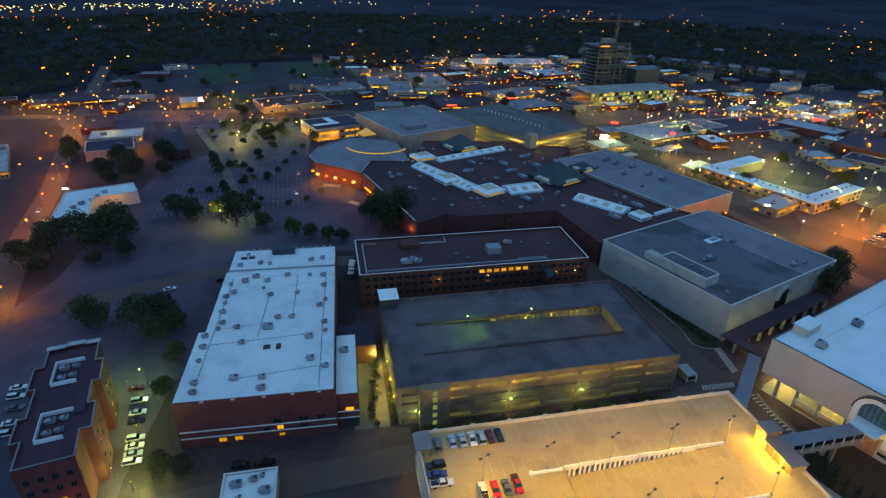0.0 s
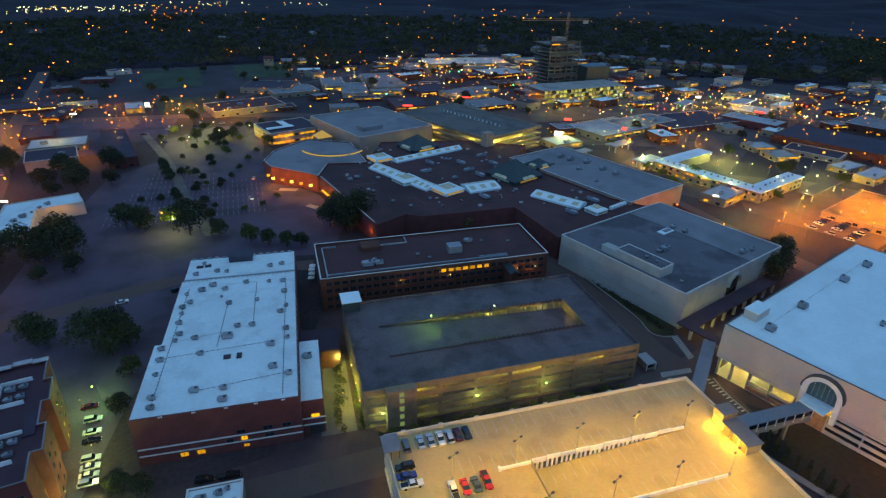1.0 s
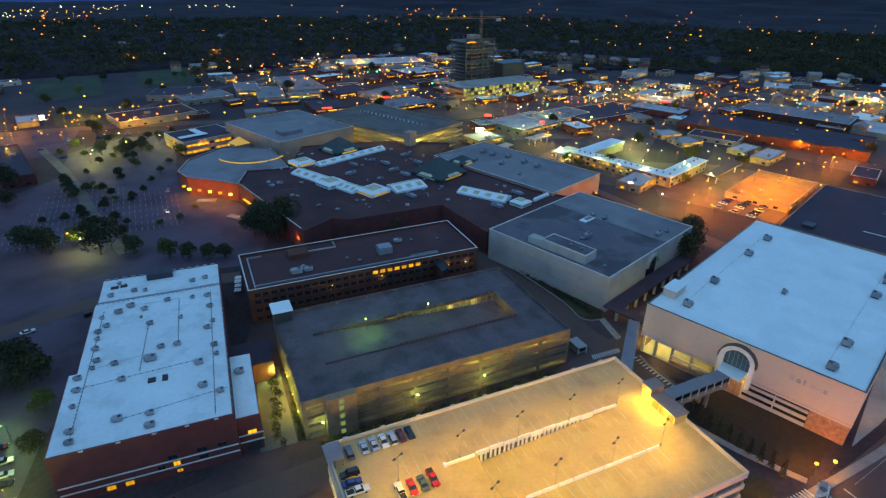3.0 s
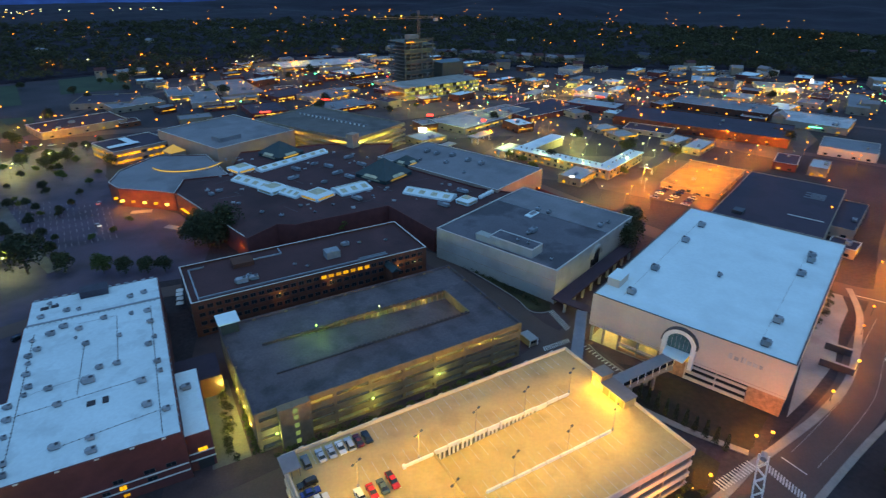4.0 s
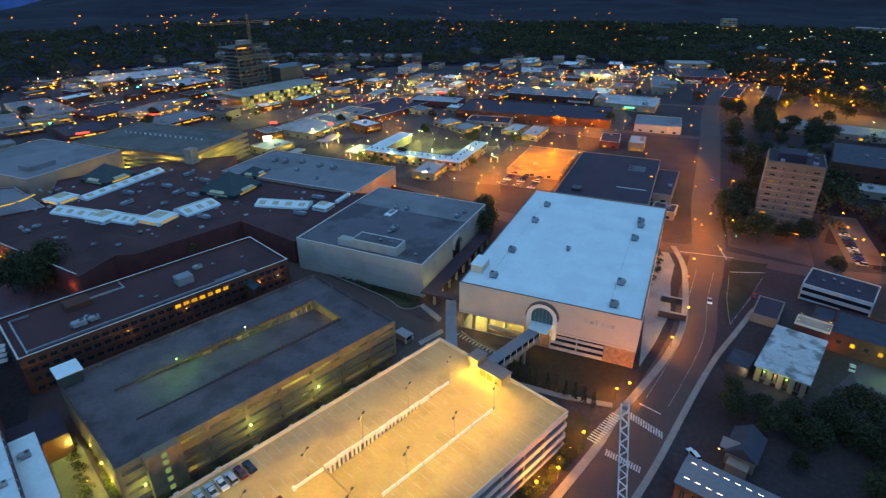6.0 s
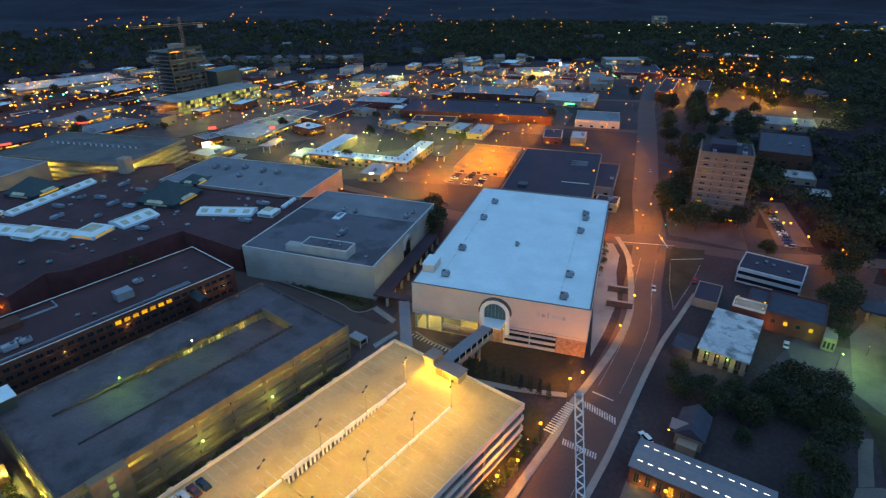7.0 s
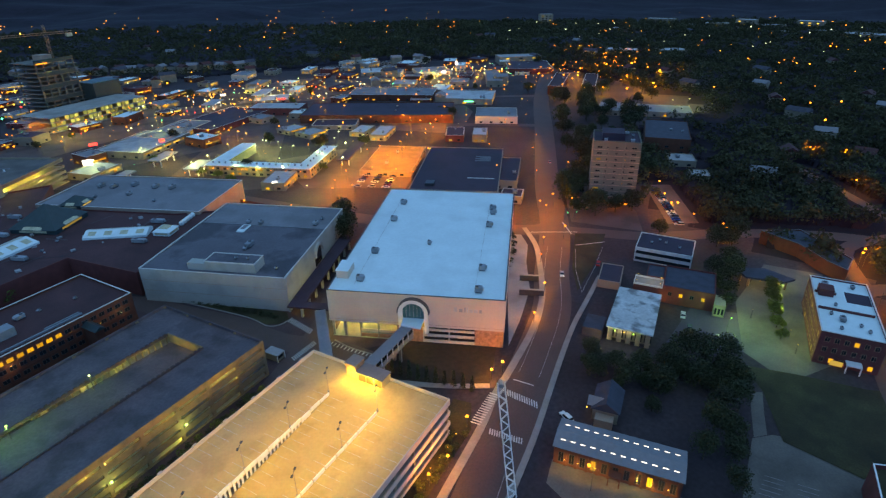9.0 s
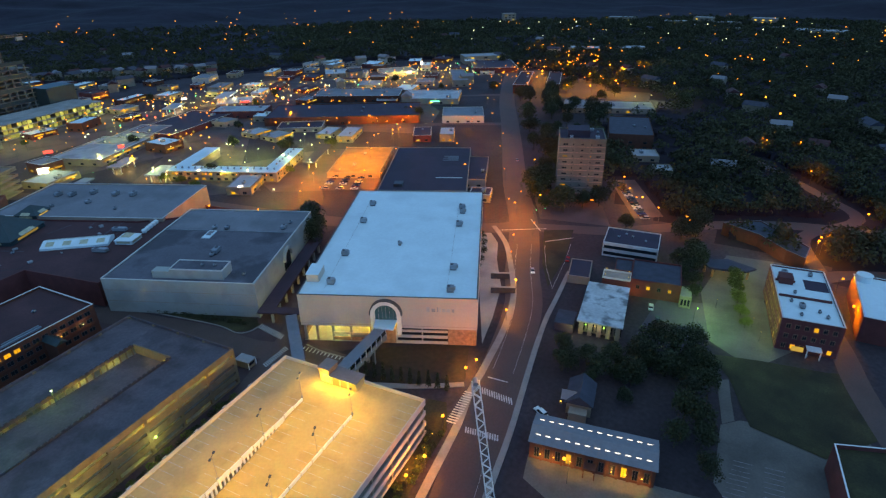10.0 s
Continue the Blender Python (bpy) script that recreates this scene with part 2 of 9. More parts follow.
def window_mesh(w, h, pane, frame_mat=None, mullions=1):
    """A framed window, w wide and h high, its pane set back in the frame."""
    key = (round(w, 2), round(h, 2), pane.name, (frame_mat or M_DKMET).name, mullions)
    if key not in WINDOWS:
        bm = bmesh.new()
        t = 0.09
        xs = [-w / 2]
        for i in range(mullions + 1):
            a = -w / 2 + (w - t) * i / (mullions + 1) + t
            xs += [a, -w / 2 + (w - t) * (i + 1) / (mullions + 1)]
        xs.append(w / 2)
        zs = [0, t, h - t, h]
        seen = {}

        def at(x, y, z):
            k = (round(x, 4), round(y, 4), round(z, 4))
            if k not in seen:
                seen[k] = bm.verts.new(k)
            return seen[k]

        for i in range(len(xs) - 1):
            for j in range(3):
                x0, x1, z0, z1 = xs[i], xs[i + 1], zs[j], zs[j + 1]
                if j == 1 and i % 2 == 1:
                    y = -0.02
                    bm.faces.new((at(x0, y, z0), at(x1, y, z0), at(x1, y, z1), at(x0, y, z1))).material_index = 0
                    ring = ((x0, z0), (x1, z0), (x1, z1), (x0, z1))
                    for (ax, az), (bx, bz) in zip(ring, ring[1:] + ring[:1]):
                        bm.faces.new((at(ax, -0.06, az), at(bx, -0.06, bz), at(bx, y, bz), at(ax, y, az))).material_index = 1
                else:
                    bm.faces.new((at(x0, -0.06, z0), at(x1, -0.06, z0), at(x1, -0.06, z1), at(x0, -0.06, z1))).material_index = 1
        ring = ((-w / 2, 0), (w / 2, 0), (w / 2, h), (-w / 2, h))
        for (ax, az), (bx, bz) in zip(ring, ring[1:] + ring[:1]):
            bm.faces.new((at(ax, -0.06, az), at(ax, 0.02, az), at(bx, 0.02, bz), at(bx, -0.06, bz))).material_index = 1
        WINDOWS[key] = mesh_of("window", bm, [pane, frame_mat or M_DKMET])
    return WINDOWS[key]


def windows(parent, face, w, d, us, zs, ww, wh, share=0.15, panes=(None, None), mullions=1, frame_mat=None):
    dark, light = panes[0] or M_GLASS, panes[1] or L_WIN
    for z in zs:
        for u in us:
            pane = light if random.random() < share else dark
            piece("window", window_mesh(ww, wh, pane, frame_mat, mullions), parent, face_pose(face, u, z, w, d, 0.02))


def span(a, b, n):
    return [a + (b - a) * (i + 0.5) / n for i in range(n)]


def ring_wall(bm, w, d, z0, z1, thick, out=0.0):
    """Four walls in one loop."""
    V = []
    for k, z in ((out, z0), (out, z1), (-thick, z1), (-thick, z0)):
        V.append([bm.verts.new((sx * (w / 2 + k), sy * (d / 2 + k), z)) for sx, sy in ((-1, -1), (1, -1), (1, 1), (-1, 1))])
    for a, b in zip(V, V[1:] + V[:1]):
        for i in range(4):
            j = (i + 1) % 4
            bm.faces.new((a[i], a[j], b[j], b[i]))


def shell(parent, w, d, h, wall, roof, parapet=0.7, coping=None, z0=0.0, thick=0.35, wall_label="", roof_label=""):
    """Outer walls with a parapet and its coping, and the roof sheet inside it."""
    bm = bmesh.new()
    ring_wall(bm, w, d, z0, h, thick)
    part("wall", bm, wall, parent, wall_label)
    boxpart("roof", (-w / 2 + thick, -d / 2 + thick, h - parapet - 0.3, w / 2 - thick, d / 2 - thick, h - parapet), roof, parent, roof_label)
    if coping:
        bm = bmesh.new()
        ring_wall(bm, w, d, h, h + 0.12, thick + 0.06, 0.06)
        part("coping", bm, coping, parent)


def lamp_light(parent, x, y, z, watts, col, radius=0.4):
    li = bpy.data.lights.new("lamp_light", "POINT")
    li.energy, li.color, li.shadow_soft_size = watts * LAMP, col, radius
    ob = new("lamp_light", li)
    ob.parent = parent
    ob.location = (x, y, z)


def globe(bm, x, y, z, r, mi=0):
    bmesh.ops.create_icosphere(bm, subdivisions=1, radius=r, matrix=Matrix.Translation((x, y, z)))
    if mi:
        for f in bm.faces[-20:]:
            f.material_index = mi


# ---- ground, roads, lots ----
def strip(bm, pts, width, z, mi=0):
    """A flat ribbon along plan points."""
    rows = []
    for i, p in enumerate(pts):
        a, b = Vector(pts[max(i - 1, 0)]), Vector(pts[min(i + 1, len(pts) - 1)])
        n = (b - a).normalized()
        n = Vector((-n.y, n.x)) * width / 2
        rows.append((bm.verts.new((p[0] - n.x, p[1] - n.y, z)), bm.verts.new((p[0] + n.x, p[1] + n.y, z))))
    for (a, b), (c, d) in zip(rows, rows[1:]):
        bm.faces.new((a, c, d, b)).material_index = mi


def smooth_line(pts, n=6):
    """Catmull-Rom through plan points."""
    out = []
    q = [Vector(p) for p in pts]
    q = [2 * q[0] - q[1]] + q + [2 * q[-1] - q[-2]]
    for i in range(1, len(q) - 2):
        for k in range(n):
            t = k / n
            out.append(tuple(0.5 * (2 * q[i] + (q[i + 1] - q[i - 1]) * t + (2 * q[i - 1] - 5 * q[i] + 4 * q[i + 1] - q[i + 2]) * t * t
                                    + (3 * q[i] - q[i - 1] - 3 * q[i + 1] + q[i + 2]) * t ** 3)))
    return out + [tuple(q[-2])]


def soft_step(a, b, v):
    k = min(max((v - a) / (b - a), 0), 1)
    return k * k * (3 - 2 * k)


def hill(x, y):
    """The lie of the land: flat town, rolling woods round it, a plain that falls away to one side and hills on the other."""
    r = math.hypot(x, y)
    k = min(max((r - 700) / 1200, 0), 1)
    z = k * k * (30 * noise.noise((x / 600, y / 600, 3.1)) + 12 * noise.noise((x / 200, y / 200, 7.7)))
    if r > 1500:
        side = soft_step(-8, 12, math.degrees(math.atan2(x, y))) if y > -abs(x) else 1.0
        z = z * (0.25 + 0.75 * side) + side * soft_step(1600, 4200, r) * (110 + 70 * noise.noise((x / 900, y / 900, 5.2))) - (1 - side) * max(r - 2350, 0) * 0.075
    return z


TOWN = [(-420, 420), (-370, 640), (-325, 745), (-250, 765), (-215, 790), (-150, 825), (-100, 740), (60, 900), (200, 880), (340, 720), (600, 640), (740, 470), (690, 400), (652, 320), (590, 175), (520, 165), (430, 190), (300, 110), (255, -40), (60, -60), (-120, 40), (-230, 200), (-330, 340)]


def inside(x, y, poly):
    k = False
    for (x0, y0), (x1, y1) in zip(poly, poly[1:] + poly[:1]):
        if (y0 > y) != (y1 > y) and x < (x1 - x0) * (y - y0) / (y1 - y0) + x0:
            k = not k
    return k


def ground_sheet():
    bm = bmesh.new()
    radii = [0, 120, 200] + [260 * 1.062 ** i for i in range(49)] + [4950]
    n = 180
    rings = []
    for r in radii:
        ring = []
        for i in range(n if r else 1):
            x, y = r * math.cos(2 * math.pi * i / n), r * math.sin(2 * math.pi * i / n)
            ring.append(bm.verts.new((x, y, hill(x, y))))
        rings.append(ring)
    for a, b in zip(rings, rings[1:]):
        for i in range(n):
            j = (i + 1) % n
            f = bm.faces.new((a[0], b[i], b[j]) if len(a) == 1 else (a[i], b[i], b[j], a[j]))
            f.smooth = True
            c = f.calc_center_median()
            f.material_index = 0 if inside(c.x, c.y, TOWN) else 1
    for v in bm.verts:
        v.co.z -= 0.12
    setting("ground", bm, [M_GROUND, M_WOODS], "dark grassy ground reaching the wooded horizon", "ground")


ground_sheet()


def backdrop_ridge():
    """An added backdrop ridge, painted haze and sky blue, that closes the plain with an uneven top and sloping sides.
    """
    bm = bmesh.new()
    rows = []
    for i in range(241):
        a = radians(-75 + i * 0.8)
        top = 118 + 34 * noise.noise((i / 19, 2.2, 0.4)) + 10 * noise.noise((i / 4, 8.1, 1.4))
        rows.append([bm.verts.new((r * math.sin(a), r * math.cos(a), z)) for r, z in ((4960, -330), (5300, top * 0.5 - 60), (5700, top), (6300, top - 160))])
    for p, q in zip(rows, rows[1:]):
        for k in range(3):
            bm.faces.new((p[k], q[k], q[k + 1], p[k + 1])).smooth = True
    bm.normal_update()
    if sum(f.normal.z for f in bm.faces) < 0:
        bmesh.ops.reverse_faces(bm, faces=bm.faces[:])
    setting("backdrop", bm, M_RIDGE, "added backdrop ridge painted in the low sky's haze blue", "hills")


backdrop_ridge()

ROADS = [
    # width, height above ground, points
    (15, 0.06, [(40, 45), (82, 60), (106, 69.5), (143.5, 82.5), (170.5, 93.5), (195, 108.5), (218, 121), (246, 138), (288, 168), (358, 213), (415, 250), (520, 318), (700, 420)]),
    (10, 0.05, [(238, 127), (246, 112), (259, 90), (289, 59), (315, 22), (330, -20)]),
    (12, 0.055, [(60, 460), (125, 360), (151, 310), (183, 218), (222, 148), (240, 132)]),
    (12, 0.05, [(-120, 60), (-150, 130), (-165, 172), (-195, 232), (-226, 305), (-262, 378), (-300, 455), (-368, 605), (-420, 720)]),
    (14, 0.055, [(-620, 440), (-358, 462), (-264, 487), (-172, 505), (-60, 505), (60, 480), (160, 500), (300, 520), (420, 470)]),
    (9, 0.05, [(-158, 174), (-122, 197), (-98, 212), (-70, 222), (-40, 226)]),
    (10, 0.05, [(-120, 70), (-60, 96), (-8, 112), (60, 132), (84, 142), (104, 152), (120, 165)]),
    (10, 0.05, [(102, 118), (97, 140), (88, 156), (83, 178), (75, 200), (63, 228), (40, 238)]),
    (8, 0.05, [(300, -60), (262, 2), (202, -12), (168, -26), (120, -50)]),
    (7, 0.05, [(262, 2), (303, 15), (343, -4), (373, 17), (420, 60)]),
    (9, 0.05, [(415, 250), (380, 300), (330, 350), (250, 430), (180, 470)]),
    (8, 0.05, [(308, 285), (250, 250), (222, 232)]),
    (8, 0.05, [(520, 318), (470, 380), (420, 470), (330, 560)]),
    (8, 0.05, [(-172, 505), (-150, 600), (-60, 720)]),
]
for i, (wdt, zz, pts) in enumerate(ROADS):
    bm = bmesh.new()
    strip(bm, smooth_line(pts), wdt, 0.055 + 0.004 * i)
    setting("road", bm, M_ROAD, "worn dark asphalt road", "road")


LOTS = []


def lot(pts, material=None, z=0.03, label="dim asphalt parking lot", name="parking_lot"):
    bm = bmesh.new()
    zz = -0.1 + 0.0035 * len(LOTS) if name != "lawn" else z + 0.02
    LOTS.append(name)
    bm.faces.new([bm.verts.new((x, y, min(zz, 0.045) if name != "lawn" else zz)) for x, y in ccw(pts)])
    bmesh.ops.triangulate(bm, faces=bm.faces[:])
    bm.normal_update()
    for f in bm.faces:
        if f.normal.z < 0:
            f.normal_flip()
    return setting(name, bm, material or M_LOT, label, "parking lot")


def ccw(pts):
    a = sum(p[0] * q[1] - q[0] * p[1] for p, q in zip(pts, pts[1:] + pts[:1]))
    return pts if a > 0 else pts[::-1]


# surfaced areas between the roads
lot([(-180, 343), (-160, 380), (-138, 384), (-100, 396), (-80, 345), (-48, 312), (-30, 270), (-60, 245), (-90, 245), (-150, 240), (-172, 280)], label="empty asphalt mall parking lot with faded stall lines")
lot([(-176, 430), (-150, 470), (-112, 470), (-98, 394), (-138, 380), (-162, 376)], label="asphalt lot beside the mall entrance road")
lot([(-150, 90), (-160, 160), (-120, 195), (-85, 120), (-78, 92)], label="dark asphalt lot beside the hotel")
lot([(-60, 70), (-75, 100), (-36, 116), (-31, 205), (-34, 232), (60, 235), (80, 200), (110, 166), (92, 138), (60, 120), (30, 90), (0, 60)], M_ASPHALT, 0.02, "asphalt service yard between the large buildings", "yard")
lot([(126, 180), (150, 130), (120, 120), (96, 136), (102, 168)], M_ASPHALT, 0.03, "asphalt forecourt under the store", "yard")
lot([(192, 282), (231, 235), (262, 258), (303, 286), (278, 318), (262, 330), (215, 345)], M_LOTW, label="asphalt parking lot lit orange by lamps")
lot([(155, 318), (190, 290), (215, 345), (260, 400), (205, 420), (150, 370)], M_LOTW, label="asphalt lots round the motel and restaurant")
lot([(139, 92), (155, 98), (177, 108), (197, 123), (212, 132), (225, 147), (222, 152)], M_CONC, 0.04, "pale concrete service apron beside the store", "yard")
lot([(172, 50), (206, 52), (213, 36), (188, 28)], label="dim asphalt lot lit green")
lot([(188, 28), (221, 40), (262, 40), (268, 18), (228, 18), (199, 3), (180, 12)], M_PAVED, 0.035, "dim paved lot with planted islands")
lot([(90, 28), (96, 50), (104, 53), (114, 22), (122, -4), (86, 6)], M_PAVED, 0.035, "paved forecourt of the lit shop")
lot([(124, 10), (147, 14), (152, 10), (166, -20), (120, -40), (104, -10)], M_PAVED, 0.03, "pale asphalt parking lot with painted stalls")
lot([(250, 130), (300, 165), (318, 150), (285, 110), (262, 96)], M_LOTW, label="parking lot under trees by the apartment tower")
lot([(279, 90), (328, 124), (338, 112), (290, 78)], M_LOTW, label="parking lot with a row of parked cars")
lot([(320, 350), (350, 290), (420, 330), (470, 400), (400, 440)], M_LOTW, label="asphalt lot among low shops")
lot([(100, 420), (150, 470), (300, 500), (380, 450), (260, 400)], M_LOTW, label="asphalt lot among low shops")
lot([(-330, 470), (-260, 500), (-190, 495), (-180, 440), (-230, 370), (-260, 390)], label="asphalt lots between roadside shops")
lot([(30, 470), (60, 560), (220, 600), (300, 540), (160, 505)], M_LOTW, label="asphalt lots in the far shopping strip")
lot([(300, 540), (400, 620), (560, 560), (640, 440), (520, 400), (420, 480)], M_LOTW, label="asphalt lots in the far shopping strip")


lot([(-158, 196), (-122, 216), (-76, 234), (-34, 236), (-30, 268), (-92, 250), (-172, 262)], label="dim asphalt drive behind the brick hall")
lot([(-168, 120), (-160, 205), (-100, 236), (-72, 226), (-84, 140), (-80, 95)], label="dark asphalt drives round the hotel")
lot([(147.6, 13.7), (158, 17.2), (167.5, 20), (169.7, 17.1), (160, 14.2), (151, 11.1)], M_PAVED, 0.05, "pale asphalt path through rough grass", "yard")


def grass(pts, label, z=0.05, material=M_GRASS):
    ob = lot(pts, material, z, label, "lawn")
    ob["category"] = "lawn"


lot([(107, 127), (139, 97), (117, 84), (98, 110)], M_MULCH, 0.05, "dark lawn in front of the store", "lawn")["category"] = "lawn"
grass([(238, 121), (247, 109), (215, 98), (188, 92), (205, 104)], "grass wedge between two roads", 0.07)
grass([(105, 89), (107, 83.5), (98, 76.5), (75, 71), (66, 68), (60, 72), (68.9, 76), (84, 81)], "dark planted bed beside the garage", 0.06)
grass([(71.5, 230), (81.5, 203), (89.4, 180), (91, 169.4), (94, 166.4), (98.6, 166.4), (101, 171), (92, 190), (80, 222), (74, 232)], "dark planted strip along the grey store wall", 0.1)
grass([(-242, 579), (-190, 583), (-166, 516), (-209, 506)], "dim playing field", 0.05, M_FIELD)
grass([(180, 26), (186, 11), (192, -8), (196, -14), (168, -24), (150, -12), (151, 7), (170, 17)], "rough grass plot with worn patches")
grass([(-316, 738), (-252, 755), (-214, 640), (-268, 620)], "dim open park grass", 0.05, M_FIELD)
grass([(-217, 779), (-151, 818), (-128, 702), (-192, 684)], "dim open park grass", 0.05, M_FIELD)


def kerbed(pts, width, label, h=0.2, material=None):
    """A raised concrete pavement along a line."""
    bm = bmesh.new()
    line = smooth_line(pts)
    strip(bm, line, width, h)
    r = bmesh.ops.extrude_face_region(bm, geom=bm.faces[:])
    for v in [e for e in r["geom"] if isinstance(e, bmesh.types.BMVert)]:
        v.co.z -= h
    bmesh.ops.recalc_face_normals(bm, faces=bm.faces)
    setting("pavement", bm, material or M_WALK, label, "pavement")


kerbed([(66, 64), (75.2, 67.6), (100.2, 74.8), (114, 80), (129, 84), (152.7, 91), (175.4, 101), (204.2, 121), (216, 131), (227.5, 144.5)], 2.4, "pale concrete pavement curving along the road")
kerbed([(60, 47), (92.8, 56.6), (109, 61.6), (131, 69.4), (147, 75), (165, 80.8), (183.5, 85.4), (205.5, 91)], 1.8, "pale concrete pavement along the road")
kerbed([(-120, 302), (-94, 258)], 5.0, "worn path across the parking lot", 0.18, M_PAVED)
kerbed([(-200, 448), (-156, 375), (-120, 304)], 5.6, "worn path across the parking lot", 0.18, M_PAVED)
kerbed([(98, 110), (107, 96), (117, 84)], 2.2, "pale path round the lawn")
kerbed([(-73, 321.4), (-62.5, 320.6)], 4.2, "pale concrete island in the mall lot", 0.18)
kerbed([(-53, 296.4), (-45.5, 291)], 4.0, "pale concrete island in the mall lot", 0.18)
kerbed([(71, 230), (81, 203), (89, 180), (90.6, 169), (94, 165.8), (98.5, 165.8)], 0.5, "pale concrete kerb along the service drive", 0.16)
kerbed([(104.5, 124), (101.8, 134), (101.2, 142)], 0.6, "pale concrete kerb beside the store", 0.16)

bm = bmesh.new()
for k in range(14):
    u = k / 13
    x, y = 118.0 + 1.2 * u, 78.5 - 10.8 * u
    strip(bm, [(x - 1.2, y - 0.9), (x + 1.2, y + 0.9)], 0.42, 0.13)
    x, y = 101.1 + 2.7 * u, 72.0 - 9.1 * u
    strip(bm, [(x - 1.0, y - 0.6), (x + 1.0, y + 0.6)], 0.42, 0.13)
    x, y = 114.7 - 13.8 * u, 80.4 - 3.2 * u
    strip(bm, [(x - 0.4, y + 1.5), (x + 0.4, y - 1.5)], 0.5, 0.22)
    x, y = 98.6 + 0.3 * u, 165.4 - 12.4 * u
    strip(bm, [(x - 1.3, y - 0.7), (x + 1.3, y + 0.7)], 0.42, 0.13)
    x, y = 84.8 + 10.6 * u, 144.2 + 2.0 * u
    strip(bm, [(x - 0.2, y - 1.2), (x + 0.2, y + 1.2)], 0.4, 0.13)
    x, y = 98.6 + 5.2 * u, 142.6 - 19.0 * u
    strip(bm, [(x - 1.0, y - 0.3), (x + 1.0, y + 0.3)], 0.4, 0.13)
for pts in ([(240, 121), (225, 139)], [(226, 114), (238, 105)], [(246, 133), (236, 122)], [(124.6, 80.0), (126.2, 73.3)]):
    strip(bm, pts, 0.5, 0.13)
line = smooth_line([(40, 45), (82, 60), (106, 69.5), (143.5, 82.5), (170.5, 93.5), (195, 108.5), (218, 121)], 8)
for off_, first in ((-3.6, 0), (3.2, 125)):
    for p, q in zip(line, line[1:]):
        n = Vector((q[0] - p[0], q[1] - p[1])).normalized()
        o = Vector((-n.y, n.x)) * off_
        if not 93 < p[0] < 125 and p[0] > first:
            strip(bm, [(p[0] + o.x, p[1] + o.y), (q[0] + o.x, q[1] + o.y)], 0.075, 0.125)
for p, q in (((188, 90), (203, 101)), ((188, 90), (212, 96.5)), ((203, 101), (222, 112)), ((212, 96.5), (232, 103))):
    strip(bm, [p, q], 0.1, 0.128)
setting("road_marking", bm, M_PAINT, "worn white crosswalk and lane paint", "road marking")

bm = bmesh.new()
for i in range(13):
    for k in range(30):
        x, y = -150 + 4.5 * 0 + k * 2.7, 268 + i * 8.6
        ca, sa = math.cos(radians(15)), math.sin(radians(15))
        px, py = -150 + (x + 150) * ca - (y - 268) * sa, 268 + (x + 150) * sa + (y - 268) * ca
        if -155 < px < -52 and py < 372 - (px + 155) * 0.6 and py < 350:
            strip(bm, [(px, py), (px - 5 * sa, py + 5 * ca)], 0.2, 0.09)
setting("stall_marking", bm, M_FAINT, "faded white parking stall lines", "road marking", kind="stuff")


# ---- rooftop machines ----
def rtu_meshes(w, d, h):
    bm = bmesh.new()
    box(bm, -w / 2, -d / 2, 0.35, w / 2, d / 2, h, 0)
    box(bm, -w / 2 + 0.15, -d / 2 + 0.15, 0, w / 2 - 0.15, d / 2 - 0.15, 0.35, 1)
    body = mesh_of("body", bm, [M_GREYMET, M_DKMET])
    bm = bmesh.new()
    bar(bm, (w * 0.22, 0, h), (w * 0.22, 0, h + 0.22), min(w, d) * 0.3, 10)
    fan = mesh_of("fan_guard", bm, M_DKMET)
    bm = bmesh.new()
    box(bm, -w / 2 - 0.5, -d * 0.3, 0.6, -w / 2, d * 0.3, h - 0.2)
    hood = mesh_of("intake_hood", bm, M_GREYMET)
    return body, fan, hood


RTU = [rtu_meshes(2.4, 1.7, 1.4), rtu_meshes(3.0, 2.0, 1.6), rtu_meshes(1.6, 1.4, 1.2), rtu_meshes(4.2, 2.4, 2.0), rtu_meshes(1.0, 1.0, 0.9)]


def rooftop_unit(x, y, z, ang, k, group, size=(1, 1, 1)):
    t = thing("rooftop_unit", x, y, ang, "grey sheet-metal air conditioning unit standing on the roof", "air conditioner", group, z=z)
    for name, me in zip(("body", "fan_guard", "intake_hood"), RTU[k]):
        piece(name, me, t, Matrix.Diagonal((*size, 1)))
    return t


def local(cx, cy, ang, u, v):
    a = radians(ang)
    return cx + u * math.cos(a) - v * math.sin(a), cy + u * math.sin(a) + v * math.cos(a)


# ---- parked cars ----
def car_colour(name, col):
    m = mat("car paint " + name, col, 0.25, 0.04, 1.0, 8.0, 0.0, metal=0.2)
    m.node_tree.nodes["Principled BSDF"].inputs["Coat Weight"].default_value = 0.5
    return m


PAINTS = {k: car_colour(k, c) for k, c in (("silver", (0.45, 0.46, 0.48)), ("white", (0.7, 0.7, 0.68)), ("black", (0.015, 0.015, 0.018)), ("red", (0.5, 0.02, 0.015)),
                                           ("blue", (0.02, 0.04, 0.2)), ("maroon", (0.12, 0.012, 0.015)), ("grey", (0.12, 0.13, 0.14)), ("green", (0.1, 0.13, 0.09)), ("cream", (0.55, 0.5, 0.38)))}


def side_prism(bm, prof, half, mi, taper=0.0, zmid=0.9):
    """A car body: a side profile in x and z, drawn across the width, leaning in above zmid."""
    L, R = [], []
    for x, z in prof:
        k = half - taper * max(z - zmid, 0)
        L.append(bm.verts.new((x, -k, z)))
        R.append(bm.verts.new((x, k, z)))
    n = len(prof)
    bm.faces.new(L).material_index = mi
    bm.faces.new(R[::-1]).material_index = mi
    for i in range(n):
        bm.faces.new((L[(i + 1) % n], L[i], R[i], R[(i + 1) % n])).material_index = mi


